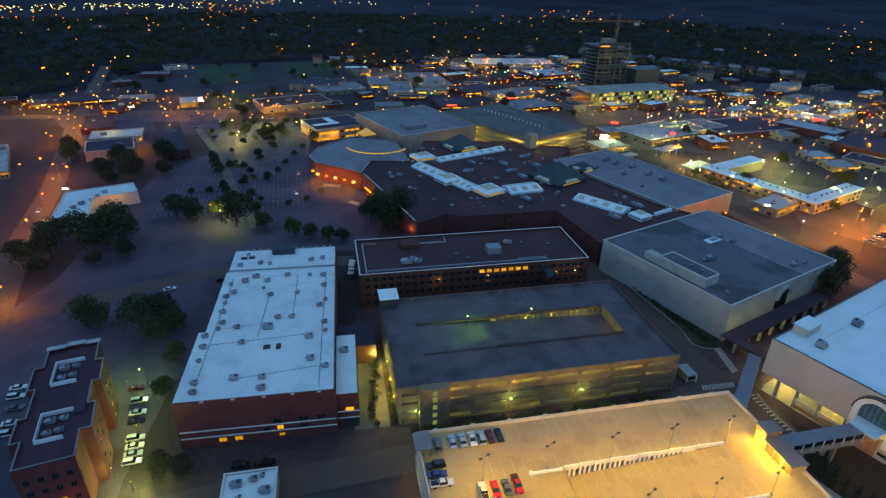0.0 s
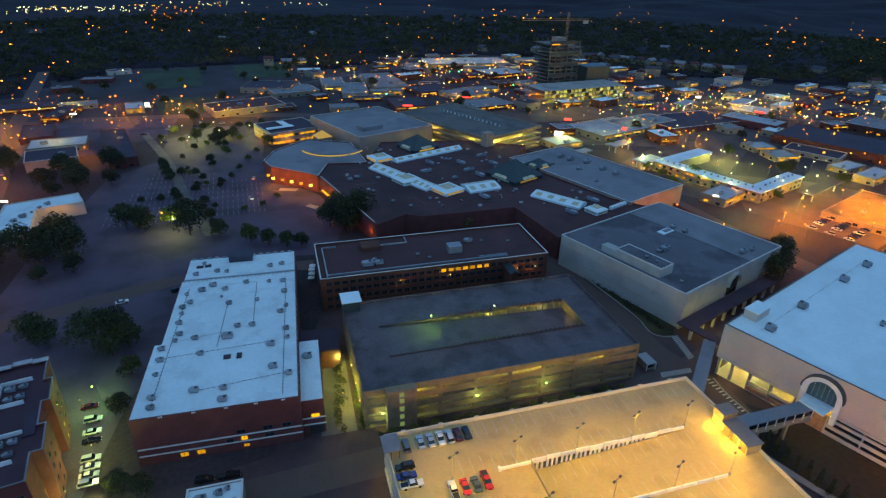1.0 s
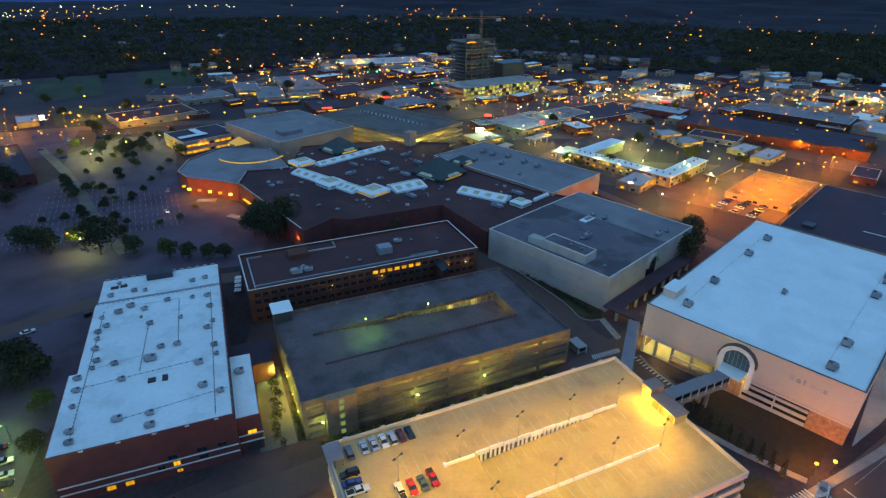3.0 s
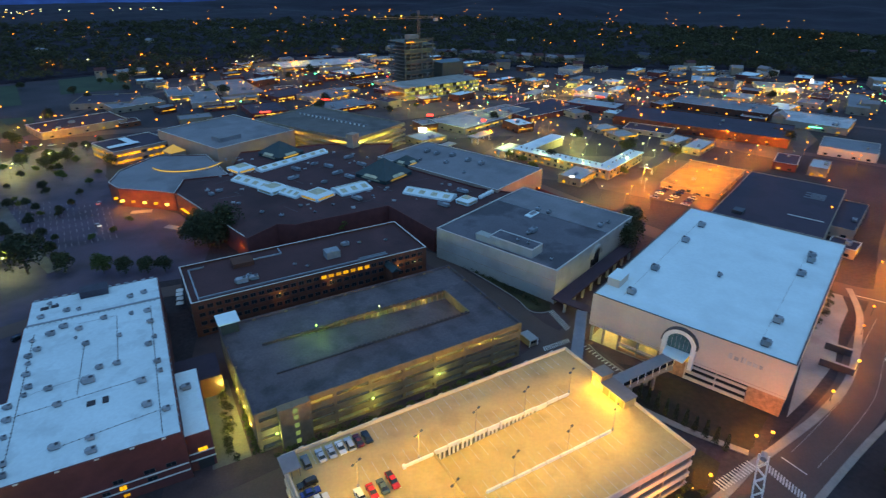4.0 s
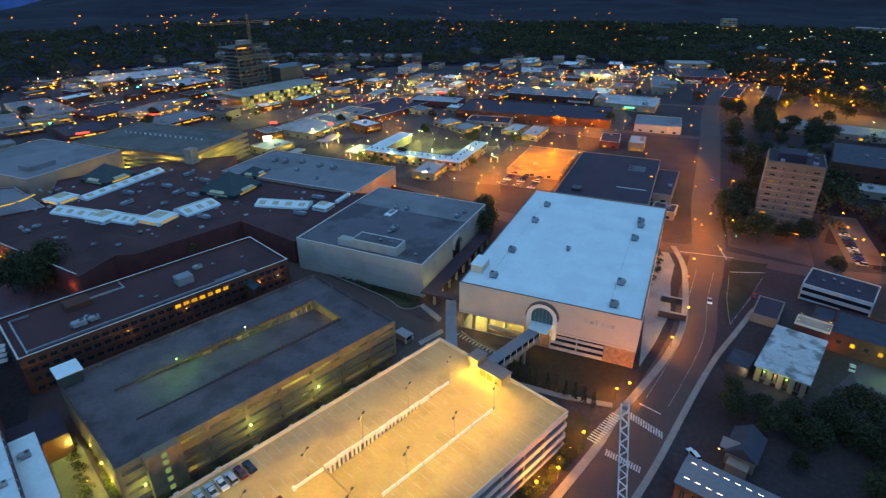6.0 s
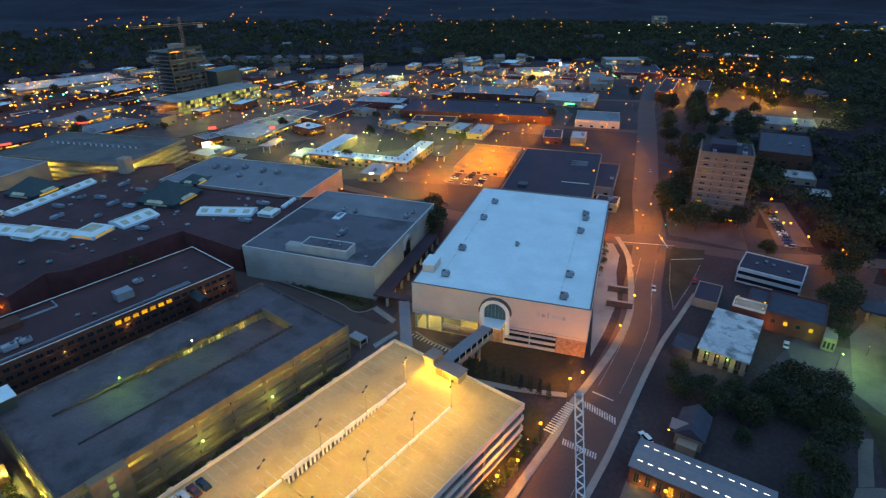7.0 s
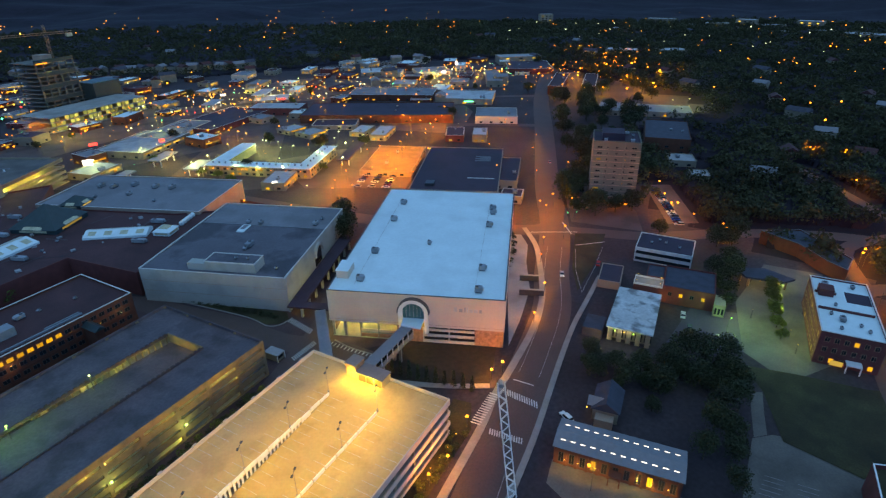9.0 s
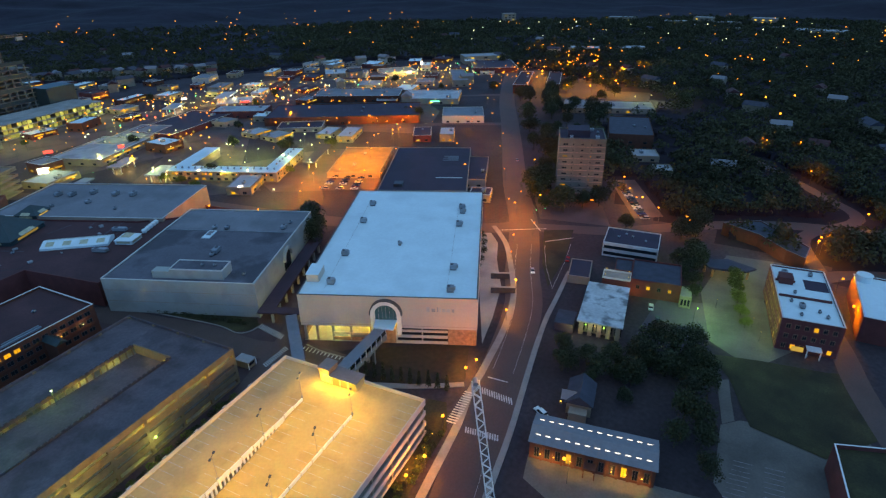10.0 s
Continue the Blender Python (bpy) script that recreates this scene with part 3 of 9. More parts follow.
def make_car(kind, paint):
    label = {"sedan": "%s sedan car", "suv": "%s sport utility vehicle", "pickup": "%s pickup truck"}[kind] % paint + " parked with its lights off"
    c = thing("car" if kind != "pickup" else "pickup_truck", 0, -500, 0, label, "car" if kind != "pickup" else "truck", "parked vehicles")
    h = {"sedan": 1.42, "suv": 1.72, "pickup": 1.75}[kind]
    l = {"sedan": 2.35, "suv": 2.4, "pickup": 2.8}[kind]
    bm = bmesh.new()
    side_prism(bm, [(-l, 0.35), (l, 0.35), (l + 0.02, 0.7), (l - 0.15, 0.86), (-l + 0.1, 0.95), (-l, 0.85)] if kind != "pickup" else
               [(-l, 0.45), (l, 0.45), (l, 0.85), (l - 0.1, 1.05), (-l, 1.05)], 0.9, 0, 0.1, 0.7)
    bmesh.ops.bevel(bm, geom=bm.edges[:], offset=0.07, segments=2, affect='EDGES')
    part("body", bm, PAINTS[paint], c)
    bm = bmesh.new()
    z0 = 0.86 if kind != "pickup" else 1.0
    if kind == "sedan":
        side_prism(bm, [(-1.75, z0), (1.15, z0), (0.35, h - 0.05), (-1.0, h - 0.05)], 0.8, 0, 0.25, z0)
    elif kind == "suv":
        side_prism(bm, [(-2.2, z0), (1.1, z0), (0.45, h - 0.05), (-2.0, h - 0.05)], 0.84, 0, 0.18, z0)
    else:
        side_prism(bm, [(-0.75, z0), (1.35, z0), (0.75, h - 0.05), (-0.6, h - 0.05)], 0.82, 0, 0.18, z0)
    part("cabin_glass", bm, M_GLASS, c, "dark car windows")
    bm = bmesh.new()
    x0, x1 = {"sedan": (-0.98, 0.32), "suv": (-1.98, 0.42), "pickup": (-0.58, 0.72)}[kind]
    box(bm, x0, -0.66, h - 0.06, x1, 0.66, h)
    bmesh.ops.bevel(bm, geom=bm.edges[:], offset=0.03, segments=1, affect='EDGES')
    part("car_roof", bm, PAINTS[paint], c)
    if kind == "pickup":
        # thin near-black sheet on the body gives the bed its shade
        boxpart("load_bed", (-2.65, -0.72, 1.03, -0.85, 0.72, 1.07), M_DARK, c, "dark sheet shading the load bed")
    bm = bmesh.new()
    bar(bm, (0, -0.11, 0), (0, 0.11, 0), 0.33, 12)
    tyre = mesh_of("wheel", bm, M_RUBBER)
    for sx in (-0.6 * l, 0.62 * l):
        for sy in (-0.82, 0.82):
            piece("wheel", tyre, c, pose(sx, sy, 0.33))
    for sy in (-0.65, 0.65):
        boxpart("headlight", (l - 0.06, sy - 0.17, 0.62, l + 0.03, sy + 0.17, 0.74), M_WHITE, c)
    return c


CARS = {}


def car(kind, paint, x, y, ang, z=0.0):
    k = (kind, paint)
    if k not in CARS:
        CARS[k] = make_car(*k)
        CARS[k].matrix_basis = pose(x, y, z, 0, 0, ang)
        return CARS[k]
    return copy_thing(CARS[k], pose(x, y, z, 0, 0, ang))


# ---- white-roofed department store on a parking base ----
def department_store():
    W, D, H = 103.2, 62.8, 19.4
    s = thing("department_store", 162.6, 146.8, 33, "tan stucco department store with white roof over open parking", "store")
    x0, x1, y0, y1 = -W / 2, W / 2, -D / 2, D / 2
    zb = 6.8
    shell(s, W, D, H, M_TAN, M_WROOF, 0.35, M_DKMET, z0=zb, roof_label="bright white membrane roof")
    boxpart("soffit", (x0 + 0.36, y0 + 0.36, zb, x1 - 0.36, y1 - 0.36, zb + 0.4), M_CONC, s)
    boxpart("parking_floor", (x0 + 0.5, y0 + 0.5, 0.0, x1 - 0.5, y1 - 0.5, 0.12), M_CONC, s)
    # thin shadow joint between the wall panels
    bm = bmesh.new()
    box(bm, x0 - 0.03, y0 - 0.03, zb + 0.9, x0 + 0.02, y1 + 0.03, zb + 1.0)
    box(bm, x0 - 0.03, y0 - 0.03, zb + 0.9, x1, y0 + 0.02, zb + 1.0)
    part("panel_joint", bm, M_BEIGE, s)
    # corner pier and spandrels of the base on the road side
    bm = bmesh.new()
    box(bm, x0 + 0.3, y0 + 0.3, 0, x0 + 6, y0 + 10.3, zb)
    part("corner_pier", bm, M_STONE, s, "orange-brown stone corner pier")
    for a, b in ((-21, -12.2), (-11.8, -3.0)):
        for za, zc in ((0.0, 1.2), (2.5, 3.6), (4.9, 5.8)):
            boxpart("spandrel", (x0 + 0.4, a, za, x0 + 0.75, b, zc), M_TAN, s)
        # near-black sheets behind the openings stand in for the shade inside
        for za, zc in ((1.2, 2.5), (3.6, 4.9)):
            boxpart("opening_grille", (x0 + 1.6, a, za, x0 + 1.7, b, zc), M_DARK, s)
        boxpart("base_pier", (x0 + 0.3, b, 0, x0 + 0.9, b + 0.4, zb), M_TAN, s)
    boxpart("base_wall", (x0 + 0.4, -2.6, 0, x0 + 0.8, 6.5, zb), M_STONE, s)
    for a, b in ((6.6, 13.5), (13.9, 20)):
        for za, zc in ((0.6, 1.9), (2.9, 3.9)):
            boxpart("spandrel", (x0 + 0.4, a, za, x0 + 0.75, b, zc), M_TAN if za > 2 else M_STONE, s)
    for y in (6.4, 13.6, 20.2, 26, y1 - 1.0):
        for x in (x0 + 1.2, x0 + 11, x0 + 21):
            boxpart("column", (x - 0.4, y - 0.4, 0, x + 0.4, y + 0.4, zb), M_CONC, s)
    boxpart("back_wall", (x0 + 28, -2, 0, x0 + 28.3, y1 - 0.4, zb), M_CREAM, s)
    # near-black colour on this wall keeps the openings looking shaded
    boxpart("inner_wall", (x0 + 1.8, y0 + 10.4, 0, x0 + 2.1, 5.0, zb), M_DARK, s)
    boxpart("side_wall", (x0 + 6.0, y0 + 0.3, 0, x1 - 0.4, y0 + 0.7, zb), M_TAN, s)
    boxpart("side_wall", (x1 - 0.8, y0 + 0.7, 0, x1 - 0.4, y1 - 0.4, zb), M_TAN, s)
    for y in (10, 17, 24, 29):
        for x in (x0 + 6, x0 + 16, x0 + 25):
            boxpart("ceiling_tube", (x - 0.9, y - 0.15, zb - 0.2, x + 0.9, y + 0.15, zb - 0.08), L_TUBE, s)
    for y, p in ((12, 1500), (21, 2800), (28, 3400)):
        lamp_light(s, x0 + 12, y, zb - 0.8, p, (1.0, 0.78, 0.16))
    # arched entrance
    a = 0.4
    n = 20

    def ring(ro, ri, xa, xb, zc, leg, mi_name, m):
        bm = bmesh.new()
        pts = [(math.cos(math.pi * i / n), math.sin(math.pi * i / n)) for i in range(n + 1)]
        rows = [(1.0, None)] + [(c, q) for c, q in pts] + [(-1.0, None)]
        V = []
        for c, q in rows:
            row = []
            for x in (xa, xb):
                for r in (ro, ri):
                    row.append(bm.verts.new((x, a + r * c, zc + (leg if q is None else r * q))))
            V.append(row)
        for p, q in zip(V, V[1:]):
            for i, j in ((0, 1), (1, 3), (3, 2), (2, 0)):
                bm.faces.new((p[i], p[j], q[j], q[i]))
        bm.faces.new([V[0][i] for i in (0, 1, 3, 2)])
        bm.faces.new([V[-1][i] for i in (0, 1, 3, 2)])
        bmesh.ops.recalc_face_normals(bm, faces=bm.faces)
        part(mi_name, bm, m, s)

    ring(5.3, 3.9, x0 - 1.4, x0 - 0.04, 12.9, -8.0, "arch", M_WHITE)
    ring(5.75, 5.32, x0 - 1.5, x0 - 0.04, 12.9, -0.2, "arch_trim", M_DKMET)
    bm = bmesh.new()
    v = [bm.verts.new((x0 - 0.25, a + 3.88 * math.cos(math.pi * i / n), 12.9 + 3.88 * math.sin(math.pi * i / n))) for i in range(n + 1)]
    v += [bm.verts.new((x0 - 0.25, a - 3.88, 9.9)), bm.verts.new((x0 - 0.25, a + 3.88, 9.9))]
    bm.faces.new(v)
    part("arch_glass", bm, mat("teal arch glass", (0.05, 0.12, 0.13), 0.12, 0.2, 0.5, 2.0, 0.0), s, "teal arch window glass")
    for i in range(1, 6):
        y = a - 3.88 + 7.76 * i / 6
        z = 12.9 + math.sqrt(max(3.88 ** 2 - (y - a) ** 2, 0))
        boxpart("arch_mullion", (x0 - 0.3, y - 0.035, 9.9, x0 - 0.2, y + 0.035, z), M_GREYMET, s)
    boxpart("vestibule_back", (x0 - 0.3, a - 3.85, 7.0, x0 - 0.1, a + 3.85, 9.85), L_WINW, s, "glowing entrance doors")
    bm = bmesh.new()
    prism(bm, [(x0 - 6.5, a - 3.4), (x0 - 0.35, a - 3.8), (x0 - 0.35, a + 3.8), (x0 - 5.2, a + 3.6)], 9.9, 10.3)
    part("entrance_canopy", bm, M_WROOF, s, "white flat canopy over the entrance")
    lamp_light(s, x0 - 2.5, a - 1, 9.3, 500, (1.0, 0.72, 0.18), 0.3)
    lamp_light(s, x0 - 3.0, y0 + 4, 1.6, 160, (1.0, 0.4, 0.03), 0.3)
    lamp_light(s, x0 - 3.0, y0 + 14, 1.6, 90, (1.0, 0.4, 0.03), 0.3)
    # wall sign: plain grey shapes
    for i, (u, wd, ht) in enumerate(((-14.4, 1.1, 1.9), (-16.2, 1.2, 1.3), (-17.7, 0.5, 2.0), (-18.5, 0.5, 2.0), (-19.8, 1.2, 1.3), (-21.4, 1.3, 1.3), (-23.0, 0.9, 1.3))):
        bm = bmesh.new()
        box(bm, x0 - 0.16, u - wd / 2, 13.9, x0 - 0.03, u + wd / 2, 13.9 + ht)
        bmesh.ops.bevel(bm, geom=bm.edges[:], offset=0.05, segments=1, affect='EDGES')
        part("sign_shape", bm, M_PALEROOF, s, "grey raised sign shape")
    boxpart("penthouse", (-42.2, 26.2, H - 0.35, -34.0, 30.6, H + 2.7), M_TAN, s, "cream stair penthouse on the roof")
    boxpart("penthouse_roof", (-42.4, 26.0, H + 2.7, -33.8, 30.8, H + 2.9), M_WROOF, s)
    # side vents near the arcade
    for i, (u, v) in enumerate(((32.3, 22.6), (12, 22.9), (-20.4, 23.4), (-42.9, 23.3), (-10.2, 3.2), (29.7, -20.2), (24.6, -20.7), (10.1, -19.9), (-30, -20), (-46.2, -20))):
        v -= 1.8
        x, y = local(162.6, 146.8, 33, u, v)
        k = 2 if i == 4 else 1
        rooftop_unit(x, y, H - 0.35, 33 + 90, k, "units on the store roof", (0.85, 1.0, 1.35))
        if i in (6, 7, 8, 9):
            x, y = local(162.6, 146.8, 33, u + 2.6, v)
            rooftop_unit(x, y, H - 0.35, 33, 4, "units on the store roof")


department_store()
t = thing("roof_conduit", 162.6, 146.8, 33, "thin grey conduit lying along the white roof", "conduit", "conduits on the store roof", z=19.05)
for v in (-20.4, 23.0):
    for i in range(16):
        boxpart("conduit_length", (-46 + i * 5.2, v - 0.05, 0.02, -46 + i * 5.2 + 4.6, v + 0.05, 0.1), M_STAINROOF, t)
for u, v, l in ((-2, -40, 8), (-14, -41, 10)):
    x, y = local(162.6, 146.8, 33, u, v)
    t = thing("dock_wall", x, y, 33 + 90, "short dark dock wall beside the store apron", "wall", "dock walls")
    boxpart("wall_body", (-l / 2, -0.4, 0, l / 2, 0.4, 2.6), M_DKMET, t)
    boxpart("wall_coping", (-l / 2, -0.5, 2.6, l / 2, 0.5, 2.8), M_CONC, t)


# ---- sky bridge from the store to the lit garage, and the covered walk ----
def sky_bridge(p, q, z, width, label, legs, roofmat):
    v = Vector((q[0] - p[0], q[1] - p[1]))
    L = v.length
    t = thing("footbridge", p[0], p[1], math.degrees(math.atan2(v.y, v.x)), label, "footbridge")
    boxpart("deck", (0, -width / 2, z - 3.4, L, width / 2, z - 3.0), M_CONC, t)
    bm = bmesh.new()
    box(bm, -0.2, -width / 2 - 0.3, z, L + 0.2, width / 2 + 0.3, z + 0.25)
    part("bridge_roof", bm, roofmat, t, "pale metal bridge roof")
    n = max(int(L / 3.2), 3)
    for i in range(n + 1):
        x = 0.2 + (L - 0.4) * i / n
        for y in (-width / 2, width / 2):
            boxpart("post", (x - 0.12, y - 0.1, z - 3.0, x + 0.12, y + 0.1, z), M_WHITE, t)
    for y in (-width / 2, width / 2):
        boxpart("side_rail", (0.33, y - 0.06, z - 3.0, L - 0.33, y + 0.06, z - 1.9), M_CREAM, t)
        boxpart("side_glass", (0.33, y - 0.03, z - 1.9, L - 0.33, y + 0.03, z - 0.02), M_GLASS, t, "dark bridge glazing")
        bm = bmesh.new()
        m = 24
        edge = [(L * i / m, z - 3.42 - 0.35 - 0.9 * (2 * abs((i / m * legs) % 1 - 0.5)) ** 2) for i in range(m + 1)]
        for side in (-0.14, 0.14):
            v = [bm.verts.new((x, y + side, b)) for x, b in edge] + [bm.verts.new((L, y + side, z - 3.42)), bm.verts.new((0, y + side, z - 3.42))]
            bm.faces.new(v)
        half = len(bm.verts) // 2
        bm.verts.ensure_lookup_table()
        for i in range(half):
            k = (i + 1) % half
            bm.faces.new((bm.verts[i], bm.verts[k], bm.verts[half + k], bm.verts[half + i]))
        bmesh.ops.recalc_face_normals(bm, faces=bm.faces)
        part("girder", bm, M_CREAM, t, "cream arched girder")
    for i in range(legs):
        x = L * (i + 0.75) / (legs + 0.5)
        for y in (-width / 2 + 0.5, width / 2 - 0.5):
            boxpart("pier", (x - 0.45, y - 0.4, 0, x + 0.45, y + 0.4, z - 3.4), M_CREAM, t)
        boxpart("pier_cap", (x - 1.4, -width / 2, z - 4.1, x + 1.4, width / 2, z - 3.4), M_CREAM, t)
    return t


sky_bridge((89.4, 111.6), (115.0, 117.6), 9.6, 3.4, "cream footbridge with a grey metal roof between garage and store", 2, M_BLUEROOF)
sky_bridge((86.3, 126.5), (103.5, 152.2), 7.2, 3.4, "covered footbridge with a pale metal roof at the garage corner", 2, M_BLUEROOF)
# ---- floodlit garage ----
def lit_garage():
    W, D, H = 90.5, 48.6, 11.5
    s = thing("parking_garage", 44.2, 96.0, 12.2, "cream concrete parking garage with a floodlit roof deck", "garage")
    x0, x1, y0, y1 = -46.0, 44.5, -25.4, 23.2
    ra, rb, rx0, rx1 = -10.2, 6.2, -13.0, 31.5      # the sloping middle bay
    bm = bmesh.new()
    box(bm, x0, y0, H - 0.5, x1, ra, H)
    box(bm, x0, rb, H - 0.5, x1, y1, H)
    box(bm, rx1, ra, H - 0.5, x1, rb, H)
    box(bm, x0, ra, H - 0.5, rx0, rb, H)
    part("deck", bm, M_DECK, s, "concrete roof deck tinted lamp yellow")
    bm = bmesh.new()
    v = [bm.verts.new(p) for p in ((rx0 + 0.25, ra + 0.2, H - 3.0), (rx1, ra + 0.2, H), (rx1, rb - 0.2, H), (rx0 + 0.25, rb - 0.2, H - 3.0))]
    bm.faces.new(v)
    r = bmesh.ops.extrude_face_region(bm, geom=bm.faces[:])
    for w in [e for e in r["geom"] if isinstance(e, bmesh.types.BMVert)]:
        w.co.z -= 0.4
    bmesh.ops.recalc_face_normals(bm, faces=bm.faces)
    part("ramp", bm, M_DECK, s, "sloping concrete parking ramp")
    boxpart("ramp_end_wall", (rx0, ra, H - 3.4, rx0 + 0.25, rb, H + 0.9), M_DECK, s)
    # lower levels: slabs, spandrels and columns
    for z in (0.15, 3.9, 7.7):
        boxpart("slab", (x0 + 0.4, y0 + 0.4, z - 0.14, x1 - 0.4, y1 - 0.4, z + 0.16), M_CONC, s)
    for z, t in ((H - 0.9, 2.0), (6.9, 1.5), (3.1, 1.5), (0.0, 0.9)):
        boxpart("spandrel", (x0 - 0.2, y0 - 0.25, z, x1 + 0.2, y0 + 0.1, z + t), M_TAN, s)
        boxpart("spandrel", (x0 - 0.2, y1 - 0.1, z, x1 + 0.2, y1 + 0.25, z + t), M_TAN, s)
        boxpart("spandrel", (x0 - 0.25, y0 + 0.1, z, x0 + 0.1, y1 - 0.1, z + t), M_TAN, s)
        boxpart("spandrel", (x1 - 0.1, y0 + 0.1, z, x1 + 0.25, y1 - 0.1, z + t), M_TAN, s)
    for i in range(11):
        x = x0 + 0.5 + (W - 1.0) * i / 10
        for y in (y0 + 0.5, y1 - 0.5):
            boxpart("column", (x - 0.35, y - 0.35, 0, x + 0.35, y + 0.35, H - 0.5), M_CREAM, s)
    # core painted near-black as the shade between the lower levels
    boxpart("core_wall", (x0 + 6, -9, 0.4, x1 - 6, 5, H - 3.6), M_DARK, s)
    for i in range(9):                                # raised caps on the far parapet
        x = x0 + 5 + i * 10
        boxpart("parapet_cap", (x - 0.6, y1 - 0.25, H + 1.1, x + 0.6, y1 + 0.4, H + 1.35), M_TAN, s)
    # barrier along the upper edge of the ramp: panels on short posts, taller as the ramp drops
    n = 11
    for i in range(n):
        a = rx0 + 0.4 + (rx1 - rx0 - 0.6) * i / n
        b = rx0 + 0.4 + (rx1 - rx0 - 0.6) * (i + 1) / n - 0.25
        boxpart("barrier_panel", (a, rb - 0.18, H + 0.05 if i % 4 else H - 0.5, b, rb + 0.18, H + (1.15 if i % 2 else 0.95)), M_WHITE, s)
        drop = 3.0 * (1 - (i + 0.5) / n)
        if drop > 0.5:
            for k in range(3):
                x = a + (b - a) * (k + 0.05) / 3
                boxpart("barrier_post", (x, rb - 0.17, H - drop, x + 0.6, rb - 0.01, H + 0.05), M_WHITE, s)
    boxpart("kerb_wall", (-20.8, rb - 0.5, H, rx0 - 0.02, rb - 0.1, H + 0.8), M_WHITE, s)
    boxpart("kerb_post", (-21.5, rb - 0.8, H, -20.8, rb + 0.1, H + 1.0), M_WHITE, s)
    n = 9
    for i in range(n):
        a = -8 + (rx1 + 8) * i / n
        boxpart("rail_panel", (a, ra - 0.2, H, a + (rx1 + 8) / n - 0.4, ra + 0.2, H + 0.9), M_WHITE, s, "pale low barrier")
    # painted stall lines
    bm = bmesh.new()

    def lines(xa, xb, ya, yb, zf=lambda x: H + 0.012, lean=0.0):
        m = int((xb - xa) / 2.75)
        for i in range(m + 1):
            x = xa + (xb - xa) * i / m
            v = [bm.verts.new(p) for p in ((x, ya, zf(x)), (x + 0.11, ya, zf(x + 0.11)), (x + 0.11 + lean, yb, zf(x + 0.11 + lean)), (x + lean, yb, zf(x + lean)))]
            bm.faces.new(v)

    slope = lambda x: H - 3.0 * (rx1 - x) / (rx1 - rx0 - 0.25) + 0.02
    lines(x0 + 4, x1 - 4, y1 - 5.6, y1 - 0.4)
    lines(-30, rx1 - 1, rb + 0.4, rb + 5.4)
    lines(rx0 + 2, rx1 - 1, rb - 5.4, rb - 0.5, slope)
    lines(rx0 + 2, rx1 - 1, ra + 0.4, ra + 5.4, slope)
    lines(-34, rx1 - 1, ra - 5.4, ra - 0.3)
    lines(x0 + 4, x1 - 3, y0 + 0.4, y0 + 5.6)
    tagged(part("stall_line", bm, M_PAINT, s), kind="stuff")
    # stair house with lit soffit, its walls in the lamp-yellow concrete
    boxpart("stair_house", (40.4, -5.8, H, x1 + 0.2, 6.8, H + 2.9), M_DECK, s, "stair and lift house tinted lamp yellow")
    boxpart("stair_house_roof", (39.9, -6.1, H + 2.9, x1 + 0.4, 3.3, H + 3.15), M_BLUEROOF, s, "grey metal stair house roof")
    boxpart("lift_tower", (40.2, 3.4, H + 2.9, x1 + 0.2, 7.0, H + 4.9), M_STONE, s, "brown lift tower")
    boxpart("lift_tower_roof", (40.0, 3.2, H + 4.9, x1 + 0.4, 7.2, H + 5.1), M_BLUEROOF, s)
    for y in (-4.4, -1.6, 1.2, 4.4):
        # emitting panes give the wall its yellow glow
        boxpart("door_glass", (40.3, y - 1.0, H + 0.1, 40.4, y + 1.0, H + 2.5), L_WINW, s)
        boxpart("door_frame", (40.26, y + 1.0, H, 40.4, y + 1.12, H + 2.6), M_DKMET, s)
        boxpart("soffit_light", (40.0, y - 0.8, H + 2.76, 40.35, y + 0.8, H + 2.86), L_TUBE, s)
    lamp_light(s, 39.2, -2.6, H + 2.2, 1000, (1.0, 0.62, 0.06), 0.3)
    lamp_light(s, 39.2, 4.6, H + 2.2, 1000, (1.0, 0.62, 0.06), 0.3)
    # corner shelter
    boxpart("shelter_roof", (x0 - 1.4, 15.6, H + 2.6, x0 + 2.8, 21.4, H + 2.9), M_BLUEROOF, s, "pale flat shelter roof")
    for x, y in ((x0 + 2.4, 16), (x0 + 2.4, 21), (x0 + 0.4, 16), (x0 + 0.4, 21)):
        boxpart("shelter_post", (x - 0.1, y - 0.1, H, x + 0.1, y + 0.1, H + 2.6), M_DKMET, s)
    lamp_light(s, x0 - 1.2, 18.5, 3.0, 250, (1.0, 0.8, 0.15), 0.3)


lit_garage()


def deck_lamp_proto():
    t = thing("deck_lamp", 0, -500, 0, "slim pole lamp with two dark floodlight heads on the garage deck", "lamp", "lamps on the garage deck")
    bm = bmesh.new()
    bar(bm, (0, 0, 0), (0, 0, 0.9), 0.3, 8)
    part("lamp_base", bm, M_CONC, t)
    bm = bmesh.new()
    bar(bm, (0, 0, 0.9), (0, 0, 8.0), 0.075, 6, 0.05)
    part("pole", bm, M_BEIGE, t)
    boxpart("cross_arm", (-0.9, -0.05, 7.95, 0.9, 0.05, 8.05), M_DKMET, t)
    for sx in (-1, 1):
        bm = bmesh.new()
        box(bm, sx * 1.15 - 0.38, -0.26, 7.93, sx * 1.15 + 0.38, 0.26, 8.12)
        h = part("lamp_head", bm, M_DKMET, t)
        boxpart("lens", (sx * 1.15 - 0.3, -0.2, 7.91, sx * 1.15 + 0.3, 0.2, 7.93), L_WARM, h, "glowing lens under the lamp head")
    return t


